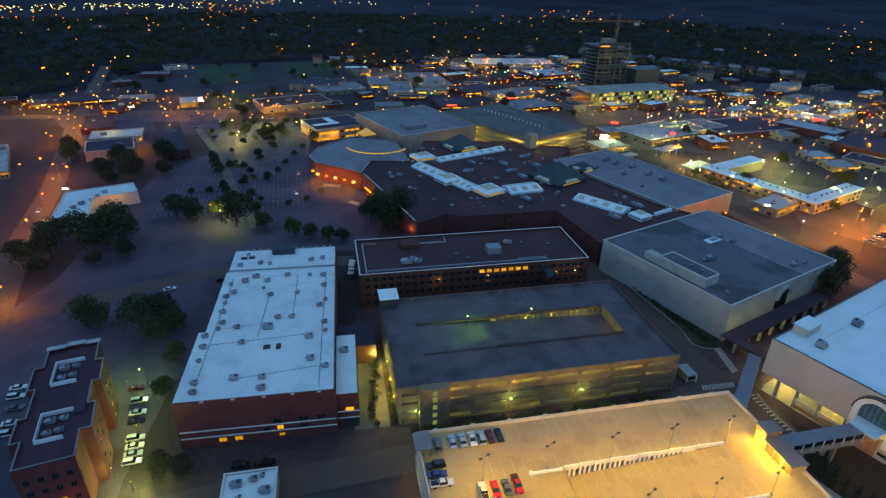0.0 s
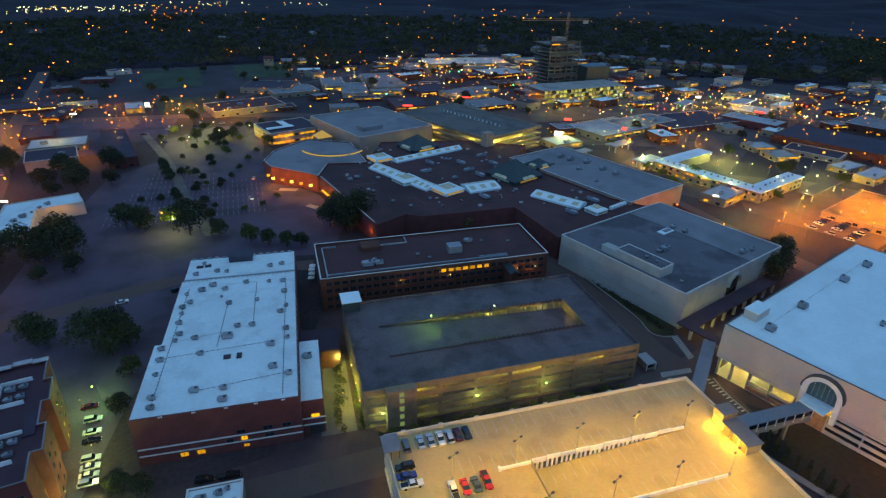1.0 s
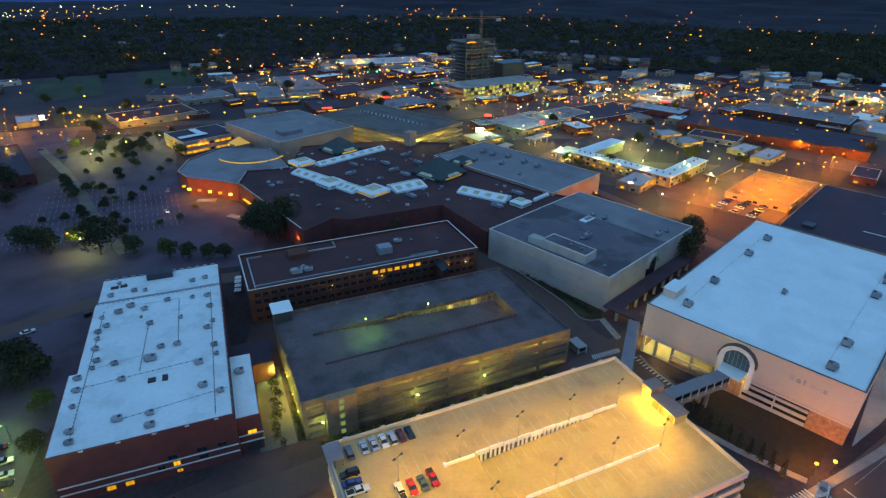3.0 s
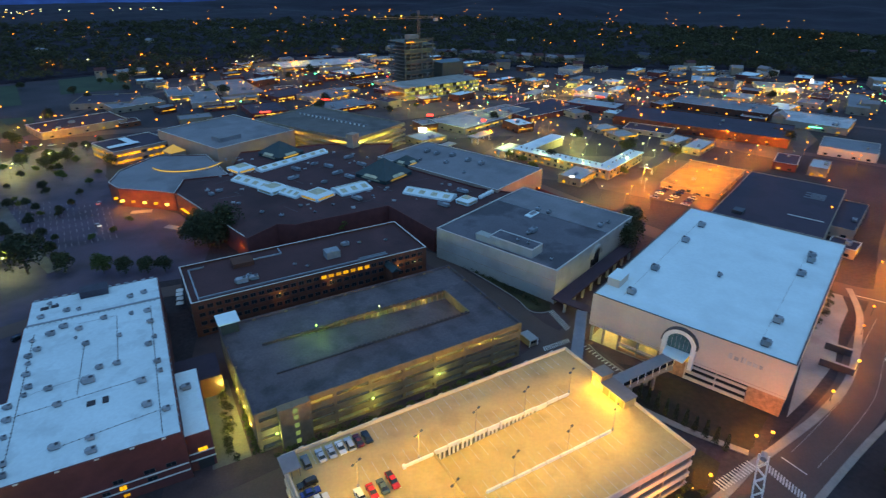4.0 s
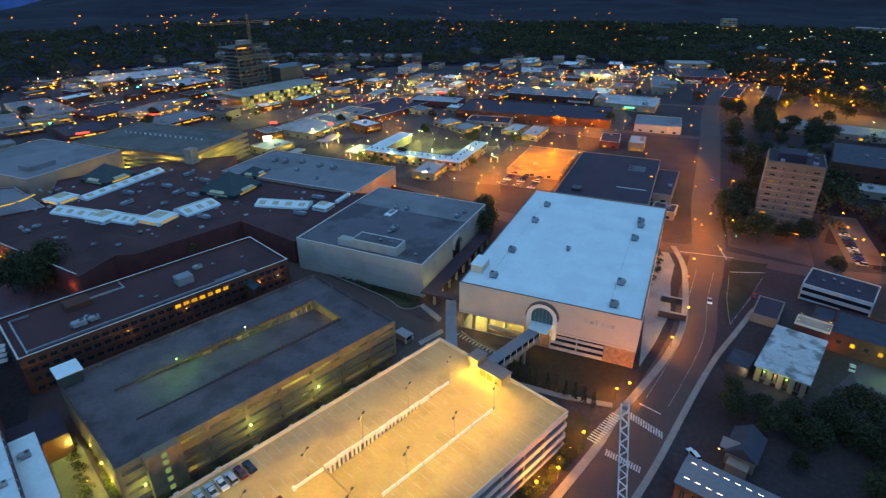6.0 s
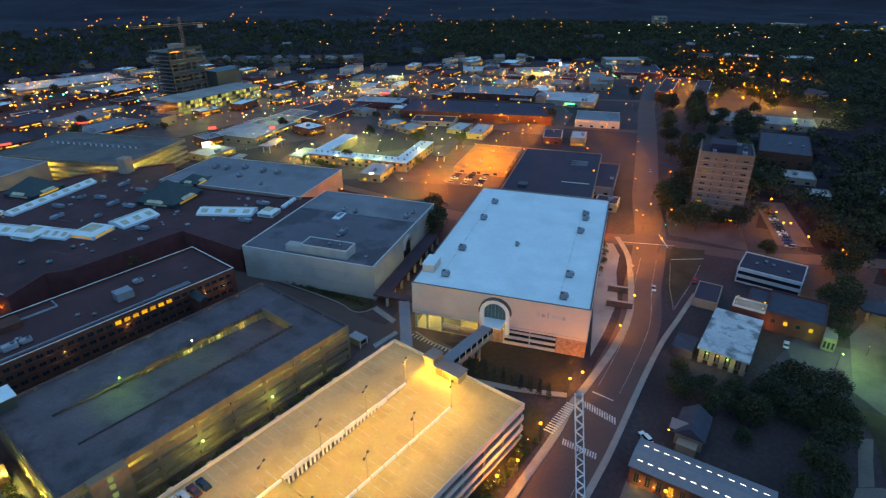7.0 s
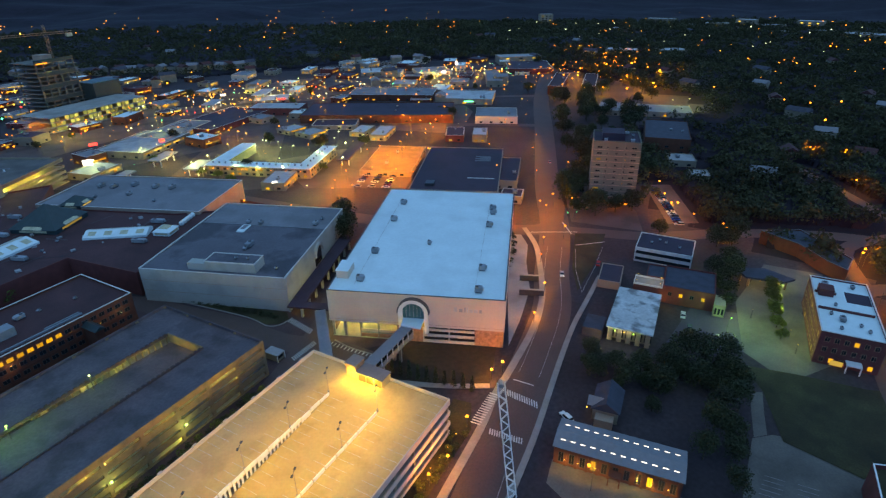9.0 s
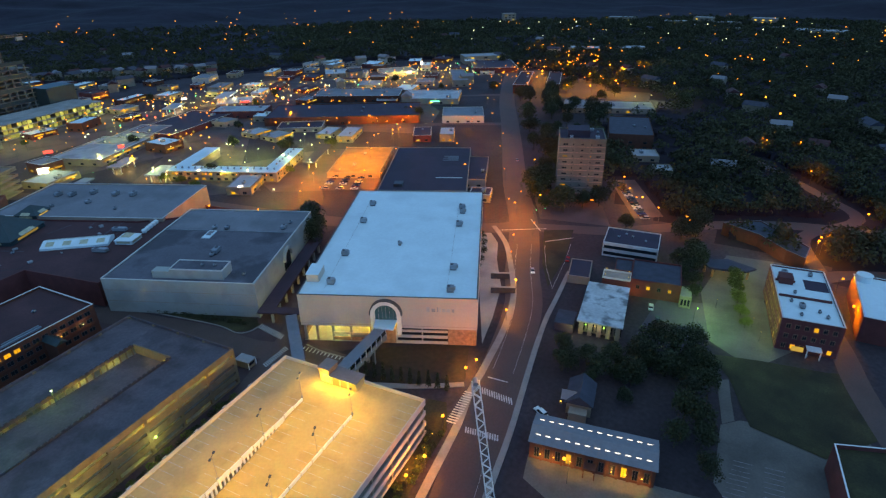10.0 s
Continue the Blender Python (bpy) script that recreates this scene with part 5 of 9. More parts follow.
# ---- the mall ----
def poly_block(parent, pts, h, wall, roof, parapet=0.6, coping=None, roof_label=""):
    """Walls on a polygon with a parapet, and a roof sheet set below its top."""
    pts = ccw(pts)
    n = len(pts)
    c = Vector((sum(p[0] for p in pts) / n, sum(p[1] for p in pts) / n))
    inn = []
    for i in range(n):
        a, b, d = Vector(pts[i - 1]), Vector(pts[i]), Vector(pts[(i + 1) % n])
        u, v = (b - a).normalized(), (d - b).normalized()
        nn = (Vector((-u.y, u.x)) + Vector((-v.y, v.x)))
        inn.append(b + nn.normalized() * 0.4 / max(nn.length / 2, 0.4))
    bm = bmesh.new()
    lo = [bm.verts.new((*p, 0)) for p in pts]
    hi = [bm.verts.new((*p, h)) for p in pts]
    ih = [bm.verts.new((p.x, p.y, h)) for p in inn]
    il = [bm.verts.new((p.x, p.y, h - parapet - 0.2)) for p in inn]
    for i in range(n):
        j = (i + 1) % n
        bm.faces.new((lo[i], lo[j], hi[j], hi[i]))
        bm.faces.new((hi[i], hi[j], ih[j], ih[i]))
        bm.faces.new((ih[i], ih[j], il[j], il[i]))
    part("wall", bm, wall, parent)
    bm = bmesh.new()
    prism(bm, [tuple(p) for p in inn], h - parapet - 0.3, h - parapet)
    part("roof", bm, roof, parent, roof_label)
    if coping:
        bm = bmesh.new()
        a = [bm.verts.new((*p, h + 0.1)) for p in pts]
        b = [bm.verts.new((p.x, p.y, h + 0.1)) for p in inn]
        for i in range(n):
            j = (i + 1) % n
            bm.faces.new((a[i], a[j], b[j], b[i]))
        part("coping", bm, coping, parent)


MALL_H = 11.0
mall = thing("shopping_mall", 0, 0, 0, "sprawling mall with a dark brown gravel roof and red-brown walls", "mall")
poly_block(mall, [(-12.6, 244.4), (1.2, 257), (9.5, 254), (56.7, 264.7), (70, 228), (127, 263), (110, 277), (72, 336), (73, 352), (85, 376), (40, 388), (-15, 384), (-22, 339), (-46, 337), (-48.5, 315)],
           MALL_H, M_BRICK, M_BROWNROOF, 0.7, None, "dark brown gravel roof")
bm = bmesh.new()
strip(bm, [(-47, 313), (-13.5, 247)], 0.5, MALL_H + 0.15)
part("roof_edge", bm, M_BAND, mall, "pale roof edge")
bm = bmesh.new()
for a, b in (((-18, 262), (20, 300)), ((20, 300), (60, 266)), ((-30, 300), (10, 330)), ((55, 270), (100, 275))):
    strip(bm, [a, b], 0.35, MALL_H - 0.62)
part("roof_joint", bm, M_DARK, mall)


# small vents, patches and pipe runs over the brown roof
vr = random.Random(41)
spots = []
while len(spots) < 110:
    x, y = vr.uniform(-44, 118), vr.uniform(248, 384)
    if (x + 44) * 0.9 + (y - 300) > 4 and y < 382 - max(x - 40, 0) * 0.9 and y > 262 + max(0, x - 50) * 0.1 - max(0, -x) * 0.0:
        spots.append((x, y))
bm = bmesh.new()
for x, y in spots[:70]:
    w, d, h = vr.uniform(0.3, 1.1), vr.uniform(0.3, 0.9), vr.uniform(0.3, 1.0)
    box(bm, x - w, y - d, MALL_H - 0.7, x + w, y + d, MALL_H - 0.7 + h)
tagged(part("roof_vent", bm, M_PALEROOF, mall, "small pale vents and curbs"), kind="stuff")
bm = bmesh.new()
for x, y in spots[70:]:
    a, l = radians(vr.choice((33, 123, 12))), vr.uniform(4, 14)
    strip(bm, [(x, y), (x + l * math.cos(a), y + l * math.sin(a))], vr.uniform(0.2, 0.7), MALL_H - 0.66 + 0.001 * len(bm.verts))
tagged(part("roof_patch", bm, M_OLDDECK, mall, "grey seams and repair strips"), kind="stuff")


def skylight_strip(p, q, width, label, panels):
    v = Vector((q[0] - p[0], q[1] - p[1]))
    L = v.length
    t = thing("roof_skylight", p[0], p[1], math.degrees(math.atan2(v.y, v.x)), label, "skylight", "skylights on the mall roof", z=MALL_H - 0.7)
    bm = bmesh.new()
    w = width / 2
    pts = [(0, -w, 0), (L, -w, 0), (L, w, 0), (0, w, 0), (0, -w, 1.0), (L, -w, 1.0), (L, w * 0.2, 2.6), (0, w * 0.2, 2.6), (L, w, 1.6), (0, w, 1.6)]
    b = [bm.verts.new(x) for x in pts]
    for f in ((0, 1, 5, 4), (4, 5, 6, 7), (7, 6, 8, 9), (2, 3, 9, 8), (1, 2, 8, 6, 5), (3, 0, 4, 7, 9)):
        bm.faces.new([b[i] for i in f])
    part("curb", bm, M_WROOF, t, "white sheet-metal curb")
    for i in range(panels):
        x = L * (i + 0.5) / panels
        k = L / panels * 0.24
        bm = bmesh.new()
        r = [bm.verts.new(p_) for p_ in ((x - k, -w * 0.72, 1.42), (x + k, -w * 0.72, 1.42), (x + k, -w * 0.1, 2.34), (x - k, -w * 0.1, 2.34))]
        bm.faces.new(r)
        part("glass_panel", bm, M_SKYLIGHT, t, "tan skylight panel")
    bm = bmesh.new()
    r = [bm.verts.new(p_) for p_ in ((0.6, w * 0.3, 2.58), (L - 0.6, w * 0.3, 2.58), (L - 0.6, w * 0.85, 1.82), (0.6, w * 0.85, 1.82))]
    bm.faces.new(r)
    part("glass_panel", bm, M_SKYLIGHT, t)


def pavilion(x, y, ang, size, label, glow):
    t = thing("roof_pavilion", x, y, ang, label, "skylight", "skylights on the mall roof", z=MALL_H - 0.7)
    s = size / 2
    bm = bmesh.new()
    box(bm, -s, -s, 0, s, s, 1.9)
    part("curb", bm, M_WROOF, t)
    for dims in ((-s * 0.8, -s - 0.05, s * 0.8, -s + 0.02), (-s - 0.05, -s * 0.8, -s + 0.02, s * 0.8)):
        boxpart("clerestory", (dims[0], dims[1], 0.5, dims[2], dims[3], 1.5), L_DIM if glow else M_SKYLIGHT, t, "glowing clerestory glass" if glow else "")
    bm = bmesh.new()
    r = [bm.verts.new(p) for p in ((-s - 0.4, -s - 0.4, 1.9), (s + 0.4, -s - 0.4, 1.9), (s + 0.4, s + 0.4, 1.9), (-s - 0.4, s + 0.4, 1.9), (-s * 0.6, -s * 0.6, 2.9), (s * 0.6, -s * 0.6, 2.9), (s * 0.6, s * 0.6, 2.9), (-s * 0.6, s * 0.6, 2.9))]
    for f in ((0, 1, 5, 4), (1, 2, 6, 5), (2, 3, 7, 6), (3, 0, 4, 7), (3, 2, 1, 0)):
        bm.faces.new([r[i] for i in f])
    part("sloped_rim", bm, M_WROOF, t, "white sloped metal rim")
    bm = bmesh.new()
    pyramid(bm, -s * 0.6, -s * 0.6, s * 0.6, s * 0.6, 2.9, 4.3)
    part("glass_pyramid", bm, M_SKYLIGHT, t, "tan glass pyramid")


def big_pyramid(x, y, ang, size, h, label):
    t = thing("roof_pyramid", x, y, ang, label, "roof pyramid", "pyramids on the mall roof", z=MALL_H - 0.7)
    s = size / 2
    boxpart("base", (-s, -s, 0, s, s, 2.2), M_TEAL, t)
    bm = bmesh.new()
    pyramid(bm, -s - 0.5, -s - 0.5, s + 0.5, s + 0.5, 2.2, h)
    part("pyramid_roof", bm, M_TEAL, t, "dark teal metal pyramid")
    for a in (0, -90, 90, 180):
        bm = bmesh.new()
        r = [bm.verts.new(p) for p in ((-s * 0.42, -s - 0.6, 2.25), (s * 0.42, -s - 0.6, 2.25), (0, -s * 0.45, h * 0.62))]
        f = [bm.verts.new(p) for p in ((-s * 0.42, -s + 0.9, 3.2), (s * 0.42, -s + 0.9, 3.2), (0, -s * 0.42, h * 0.6))]
        bm.faces.new(r)
        bm.faces.new(f[::-1])
        for i in range(3):
            bm.faces.new((r[i], f[i], f[(i + 1) % 3], r[(i + 1) % 3]))
        part("gable_glass", bm, M_SKYLIGHT, t, "tan glass gable").matrix_basis = pose(0, 0, 0, 0, 0, a)
        boxpart("glow_band", (-s * 0.6, -s - 0.06, 0.7, s * 0.6, -s + 0.02, 1.7), L_DIM if a in (0,) else M_SKYLIGHT, t, "glowing band of glass").matrix_basis = pose(0, 0, 0, 0, 0, a)


skylight_strip((-17, 331), (1, 309), 9, "white roof skylight with a row of tan glass panels", 4)
skylight_strip((7, 303), (16, 292), 9, "short white roof skylight with tan glass panels", 3)
skylight_strip((-5, 341), (38, 370), 6, "long white roof skylight with glass panels", 7)
skylight_strip((34, 291), (52, 298), 12, "broad white roof skylight with tan glass", 3)
skylight_strip((71, 284), (92, 265), 9, "white roof skylight with four tan panels", 4)
pavilion(-14.5, 347, 33, 12, "white roof pavilion with a glass pyramid", True)
pavilion(2, 306, 36, 12, "white roof pavilion with a tan glass pyramid", False)
pavilion(24, 290, 36, 13, "white roof pavilion with glowing side glass", True)
big_pyramid(10, 372, 36, 20, 9.5, "dark teal roof pyramid with glowing base")
big_pyramid(65, 313, 36, 23, 11, "dark teal roof pyramid with glass gables")
big_pyramid(83, 330, 36, 11, 6, "small dark teal roof pyramid")
pavilion(97, 259, 33, 8, "low tan glass roof pavilion", False)
for i, (x, y, k) in enumerate(((16.5, 338, 3), (39.6, 324, 3), (56, 336, 3), (14, 322, 3), (43, 280, 3), (51, 353, 3), (36, 338, 3), (28, 345, 1), (-30, 308, 1), (-26, 312, 1), (100, 274, 3), (4, 268, 2), (14, 278, 2), (-5, 275, 2), (30, 275, 4), (20, 268, 4),
                             (45, 315, 3), (30, 310, 1), (84, 258, 3), (-16, 290, 2), (-20, 280, 4), (60, 288, 4), (52, 282, 4))):
    rooftop_unit(x, y, MALL_H - 0.7, 33 if i % 2 else 123, k, "units on the mall roof", (1.5, 0.9, 0.9) if k == 3 else (1, 1, 1))
for i in range(5):
    bm = bmesh.new()
    globe(bm, 0, 0, 0.9, 1.4)
    t = thing("vent_dome", 106 + i * 2.2, 262 + i * 1.5, 33, "pale round roof ventilator", "ventilator", "ventilators on the mall roof", z=MALL_H - 0.7)
    part("dome", bm, M_WROOF, t)
    bm = bmesh.new()
    bar(bm, (0, 0, 0), (0, 0, 0.4), 1.0, 10)
    part("collar", bm, M_GREYMET, t)

wing = thing("mall_wing", 0, 0, 0, "curved mall wing with a pale grey roof and a brick front", "mall")
poly_block(wing, [(-84, 366), (-67, 393), (-36, 386), (-22.2, 341), (-46.2, 337.2), (-49, 316), (-58, 322), (-79, 333), (-86, 345)], 10.4, M_BRICK, M_BLUEROOF, 0.5, M_BAND, "pale grey roof")
bm = bmesh.new()
for i in range(12):
    a0, a1 = math.pi * (0.15 + 0.7 * i / 12), math.pi * (0.15 + 0.7 * (i + 1) / 12)
    v = [bm.verts.new((-46 + r * math.cos(a), 376 - r * math.sin(a), z)) for a, r, z in ((a0, 22, 10.0), (a1, 22, 10.0), (a1, 22, 10.7), (a0, 22, 10.7))]
    bm.faces.new(v)
part("curved_clerestory", bm, L_DIM, wing, "curved glowing clerestory")
bm = bmesh.new()
prism(bm, ccw([(-46 + 21.8 * math.cos(a), 376 - 21.8 * math.sin(a)) for a in [math.pi * (0.15 + 0.7 * i / 12) for i in range(13)]]), 9.9, 11.0)
part("curved_roof", bm, M_BLUEROOF, wing)
for i, (x, y) in enumerate(((-82, 337), (-78, 331.5), (-72, 328.4), (-66, 325.3), (-60, 322.2), (-54, 318.8))):
    boxpart("entry_light", (x - 0.9, y - 1.2, 3.2, x + 0.9, y - 0.5, 4.4), L_WARM if i % 2 else L_WIN, wing, "glowing shop entrance")
for x, y in ((-78, 328), (-68, 323), (-58, 318)):
    lamp_light(wing, x, y - 2, 4, 1900, AMBER, 0.4)
for a, b in (((-46, 309), (-38, 293)), ((-36, 289), (-28, 274))):
    bm = bmesh.new()
    strip(bm, [a, b], 1.6, 4.2)
    part("lit_awning", bm, L_WIN, wing, "glowing shop awning")
lamp_light(wing, -44, 296, 4.5, 1200, AMBER, 0.4)
lamp_light(wing, -32, 276, 4.5, 400, AMBER, 0.4)
lamp_light(wing, -16, 250, 5, 260, SODIUM, 0.3)

t = thing("beige_store", -24.3, 429, 34.5, "large beige windowless store with a pale roof", "store")
shell(t, 62, 74, 15, M_BEIGE, M_BLUEROOF, 0.6, M_BAND)
boxpart("roof_block", (-20, -24, 14.4, -4, -14, 17), M_BLUEROOF, t)
t = thing("mall_store", 113, 319, 33, "low store with a broad pale grey roof and rooftop machines", "store")
shell(t, 48, 92, 12, M_BEIGE, M_BLUEROOF, 0.5, M_BAND)
for i, (u, v, k) in enumerate(((6, 30, 3), (6, 22, 3), (8, -2, 3), (8, -12, 3), (-4, 6, 1), (-10, 22, 2), (10, 12, 3), (-12, -14, 2))):
    x, y = local(113, 319, 33, u, v)
    rooftop_unit(x, y, 11.5, 33, k, "units on the low store roof")
for u in (-37, -33.5):
    piece("window", window_mesh(1.6, 2.0, L_WIN), t, face_pose("E", u, 6, 48, 92, 0.02))


def far_garage():
    W, D, H = 58, 98, 16
    s = thing("parking_garage", 50, 432, 38, "pale concrete parking garage with yellow-lit levels", "garage")
    boxpart("deck", (-W / 2, -D / 2, H - 1.4, W / 2, D / 2, H - 1.0), M_PAVED, s)
    for z in (0.2, 3.6, 7.0, 10.6):
        boxpart("slab", (-W / 2 + 0.4, -D / 2 + 0.4, z - 0.2, W / 2 - 0.4, D / 2 - 0.4, z + 0.1), M_CONC, s)
    boxpart("core_wall", (-W / 2 + 8, -D / 2 + 8, 0.3, W / 2 - 8, D / 2 - 8, H - 1.6), M_SKYLIGHT, s)
    for z, t_ in ((H - 2.2, 2.2), (9.9, 1.5), (6.4, 1.5), (3.0, 1.5), (0.0, 0.8)):
        for d in ((-W / 2, -D / 2, W / 2, -D / 2 + 0.3), (-W / 2, D / 2 - 0.3, W / 2, D / 2), (-W / 2, -D / 2 + 0.3, -W / 2 + 0.3, D / 2 - 0.3), (W / 2 - 0.3, -D / 2 + 0.3, W / 2, D / 2 - 0.3)):
            boxpart("spandrel", (d[0], d[1], z, d[2], d[3], z + t_), M_CREAM, s)
    boxpart("stair_tower", (-W / 2 - 1.5, -D / 2 - 1.5, 0, -W / 2 + 5, -D / 2 + 4, H + 3.5), M_BEIGE, s)
    for z in (3.2, 6.6, 10.2, 13.2):
        for i in range(7):
            x = -W / 2 + 5 + i * 8
            boxpart("ceiling_tube", (x - 1.4, -D / 2 + 3.6, z - 0.15, x + 1.4, -D / 2 + 4.0, z), L_TUBE, s)
        for i in range(4):
            y = -D / 2 + 12 + i * 20
            boxpart("ceiling_tube", (-W / 2 + 3.6, y - 1.4, z - 0.15, -W / 2 + 4.0, y + 1.4, z), L_TUBE, s)
        for x in (-18, 8):
            lamp_light(s, x, -D / 2 + 3, z - 1.2, 4200, (1, 0.72, 0.08), 0.3)
            lamp_light(s, -W / 2 + 3, x * 1.6, z - 1.2, 2600, (1, 0.72, 0.08), 0.3)
    for i in range(16):
        y = -30 + i * 4.4
        boxpart("ramp_post", (3.7, y - 0.4, H - 1.0, 4.3, y + 0.4, H + 0.6), M_WHITE, s)
    boxpart("ramp_rail", (3.6, -34, H + 0.6, 4.4, 40, H + 0.9), M_BLUEROOF, s)


far_garage()

t = thing("restaurant_block", -88, 438, 33, "two-storey restaurant block glowing orange through glass fronts", "restaurant")
shell(t, 40, 34, 9, M_BEIGE, M_DARKROOF, 0.5, M_BAND)
for f, wd in (("S", 40), ("W", 34), ("E", 34)):
    windows(t, f, 40, 34, span(-wd / 2 + 1, wd / 2 - 1, 9), (0.6, 5.0), 3.2, 1.7, 0.8, mullions=2)
boxpart("white_canopy", (-18, -8, 9.4, 2, -3, 9.8), M_WROOF, t)
boxpart("white_canopy", (-4, -3, 9.4, 1, 12, 9.8), M_WROOF, t)
lamp_light(t, -8, -20, 5, 1200, AMBER, 0.4)
lamp_light(t, -23, 0, 5, 700, AMBER, 0.4)
t = thing("glass_pyramid", -57.7, 408, 33, "small glowing glass pyramid roof by the mall", "pyramid", z=0)
boxpart("base", (-5, -5, 0, 5, 5, 8.5), M_BEIGE, t)
bm = bmesh.new()
pyramid(bm, -5.5, -5.5, 5.5, 5.5, 8.5, 13)
part("glass", bm, L_DIM, t, "glowing glass pyramid")
t = thing("brick_wall", 0, 0, 0, "long red-brown retaining wall beside the mall road", "wall")
bm = bmesh.new()
v = [(146, 312), (176, 222)]
n = Vector((v[1][0] - v[0][0], v[1][1] - v[0][1])).normalized()
prism(bm, ccw([(v[0][0] - n.y * 0.3, v[0][1] + n.x * 0.3), (v[1][0] - n.y * 0.3, v[1][1] + n.x * 0.3), (v[1][0] + n.y * 0.3, v[1][1] - n.x * 0.3), (v[0][0] + n.y * 0.3, v[0][1] - n.x * 0.3)]), 0, 2.2)
part("wall_body", bm, M_BRICK, t)
t = thing("box_trailer", -5, 264, 52, "long pale box trailer parked by the mall dock", "trailer")
boxpart("trailer_box", (-8, -1.3, 1.1, 8, 1.3, 4.0), M_BLUEROOF, t)
bm = bmesh.new()
for x in (-6.5, -5.3, 6):
    bar(bm, (x, -1.2, 0.5), (x, 1.2, 0.5), 0.5, 10)
part("axle", bm, M_RUBBER, t)
# ---- low buildings of the town ----
def low_building(x, y, ang, w, d, h, wall, roof, share, label):
    h = h * (0.72 if math.hypot(x, y) > 450 else 0.9) + 0.02 * (len(LOTS) % 40)
    LOTS.append("")
    t = thing("low_building", x, y, ang, label, "building", "low buildings of the town")
    shell(t, w, d, h, wall, roof, 0.5, M_BAND if random.random() < 0.4 else None, thick=0.3)
    a = radians(ang)
    for f, nx, ny, L in (("S", math.sin(a), -math.cos(a), w), ("W", -math.cos(a), -math.sin(a), d), ("E", math.cos(a), math.sin(a), d), ("N", -math.sin(a), math.cos(a), w)):
        if nx * x + ny * y < 0:
            n = max(2, min(int(L / 9), 5))
            for z in ((0.7,) if h < 8 else (0.8, 4.4) if h < 12 else (1, 4.4, 7.8, 11.2)):
                windows(t, f, w, d, span(-L / 2 + 0.5, L / 2 - 0.5, n), (z,), min(2.4, L / n * 0.6), 1.5, share * 0.7, panes=(None, random.choice((L_WIN, L_WIN, L_WINW))))
    if share >= 0.3:                                   # lit shopfront on the side along the street
        k = max(2, min(int(w / 9), 5))
        for u in span(-w / 2 + 1, w / 2 - 1, k):
            boxpart("shopfront", (u - w / k * 0.36, -d / 2 - 0.12, 2.5, u + w / k * 0.36, -d / 2 - 0.03, 3.4), random.choice((L_WIN, L_WIN, L_WINW, L_DIM)), t, "glowing shopfront")
    for i in range(2 if w * d > 1500 else 1):
        u, v = random.uniform(-w * 0.35, w * 0.35), random.uniform(-d * 0.35, d * 0.35)
        px, py = local(x, y, ang, u, v)
        rooftop_unit(px, py, h - 0.5, ang, random.choice((0, 1, 2, 3)), "units on low town roofs")
    return t


low_building(263, 275, 33, 58, 34, 3.4, M_CREAM, M_LAMPDECK, 0.0, "low shop with a wide paved roof lit and tinted orange")
low_building(187, 300, 35, 24, 15, 5, M_CREAM, M_PALEROOF, 0.6, "small lit restaurant with a white roof")
low_building(307, 333, 30, 30, 13, 6, M_CREAM, M_PALEROOF, 0.4, "white pavilion shop with a lit porch")
low_building(353, 385, 39, 52, 134, 9, M_BROWNBRICK, M_DARKROOF, 0.35, "long brown brick shopping block with lit shopfronts")
low_building(422, 437, 35, 42, 87, 8, M_BROWNBRICK, M_BLUEROOF, 0.1, "long brick warehouse with a pale roof")
low_building(457, 368, 32, 44, 56, 7, M_BEIGE, M_PALEROOF, 0.3, "supermarket with a white roof")
low_building(409, 295, 36, 35, 36, 8, M_TAN, M_BLUEROOF, 0.3, "tan block with a row of lit windows")
low_building(349, 267, 35, 22, 11, 6, M_CREAM, M_PALEROOF, 0.6, "small white box shop with lit windows")
low_building(339, 284, 38, 25, 14, 5, M_BRICK, M_DARKROOF, 0.3, "small brick shop with a dark roof")
low_building(305, 474, 37, 26, 49, 8, M_BRICK, M_PALEROOF, 0.2, "brick store with a white roof and signs")
low_building(332, 525, 54, 32, 35, 5, M_CREAM, M_PALEROOF, 0.8, "bright lit filling station shop")
low_building(512, 567, 49, 38, 31, 6, M_CREAM, M_PALEROOF, 0.6, "pale canopy building with bright lamps")
low_building(476, 474, 37, 30, 26, 6, M_BEIGE, M_PALEROOF, 0.3, "low shop with a white roof")
low_building(561, 509, 55, 39, 44, 6, M_TAN, M_BLUEROOF, 0.7, "glowing car showroom with a pale flat roof")
low_building(560, 410, 39, 78, 18, 10, M_CREAM, M_BLUEROOF, 0.2, "pale three-storey block with a flat roof")
low_building(655, 424, 39, 68, 56, 9, M_BRICK, M_DARKROOF, 0.4, "brick hotel lit orange")
low_building(269, 402, 6, 19, 16, 5, M_CREAM, M_PALEROOF, 0.3, "low white shop beside the motel")
low_building(272, 380, 3, 19, 18, 5, M_CREAM, M_PALEROOF, 0.7, "small restaurant with bright windows")
low_building(303, 353, 25, 24, 13, 5, M_CREAM, M_PALEROOF, 0.2, "low white shop with roof machines")
low_building(303, 387, 41, 22, 37, 5, M_BEIGE, M_DARKROOF, 0.1, "long low shop with a dark roof")
low_building(288, 198, 31, 47, 15, 6, M_BEIGE, M_DARKROOF, 0.2, "low dark-roofed shop by the road")
low_building(256, 172, 27, 12, 12, 5, M_BEIGE, M_DARKROOF, 0.3, "low shop with a glowing front")
low_building(425, 150, 23, 56, 31, 15, M_BROWNBRICK, M_SLATE, 0.12, "four-storey brown apartment block with a slate roof")
low_building(384, 123, 29, 17, 17, 4.5, M_CREAM, M_PALEROOF, 0.1, "low flat house with a white roof")
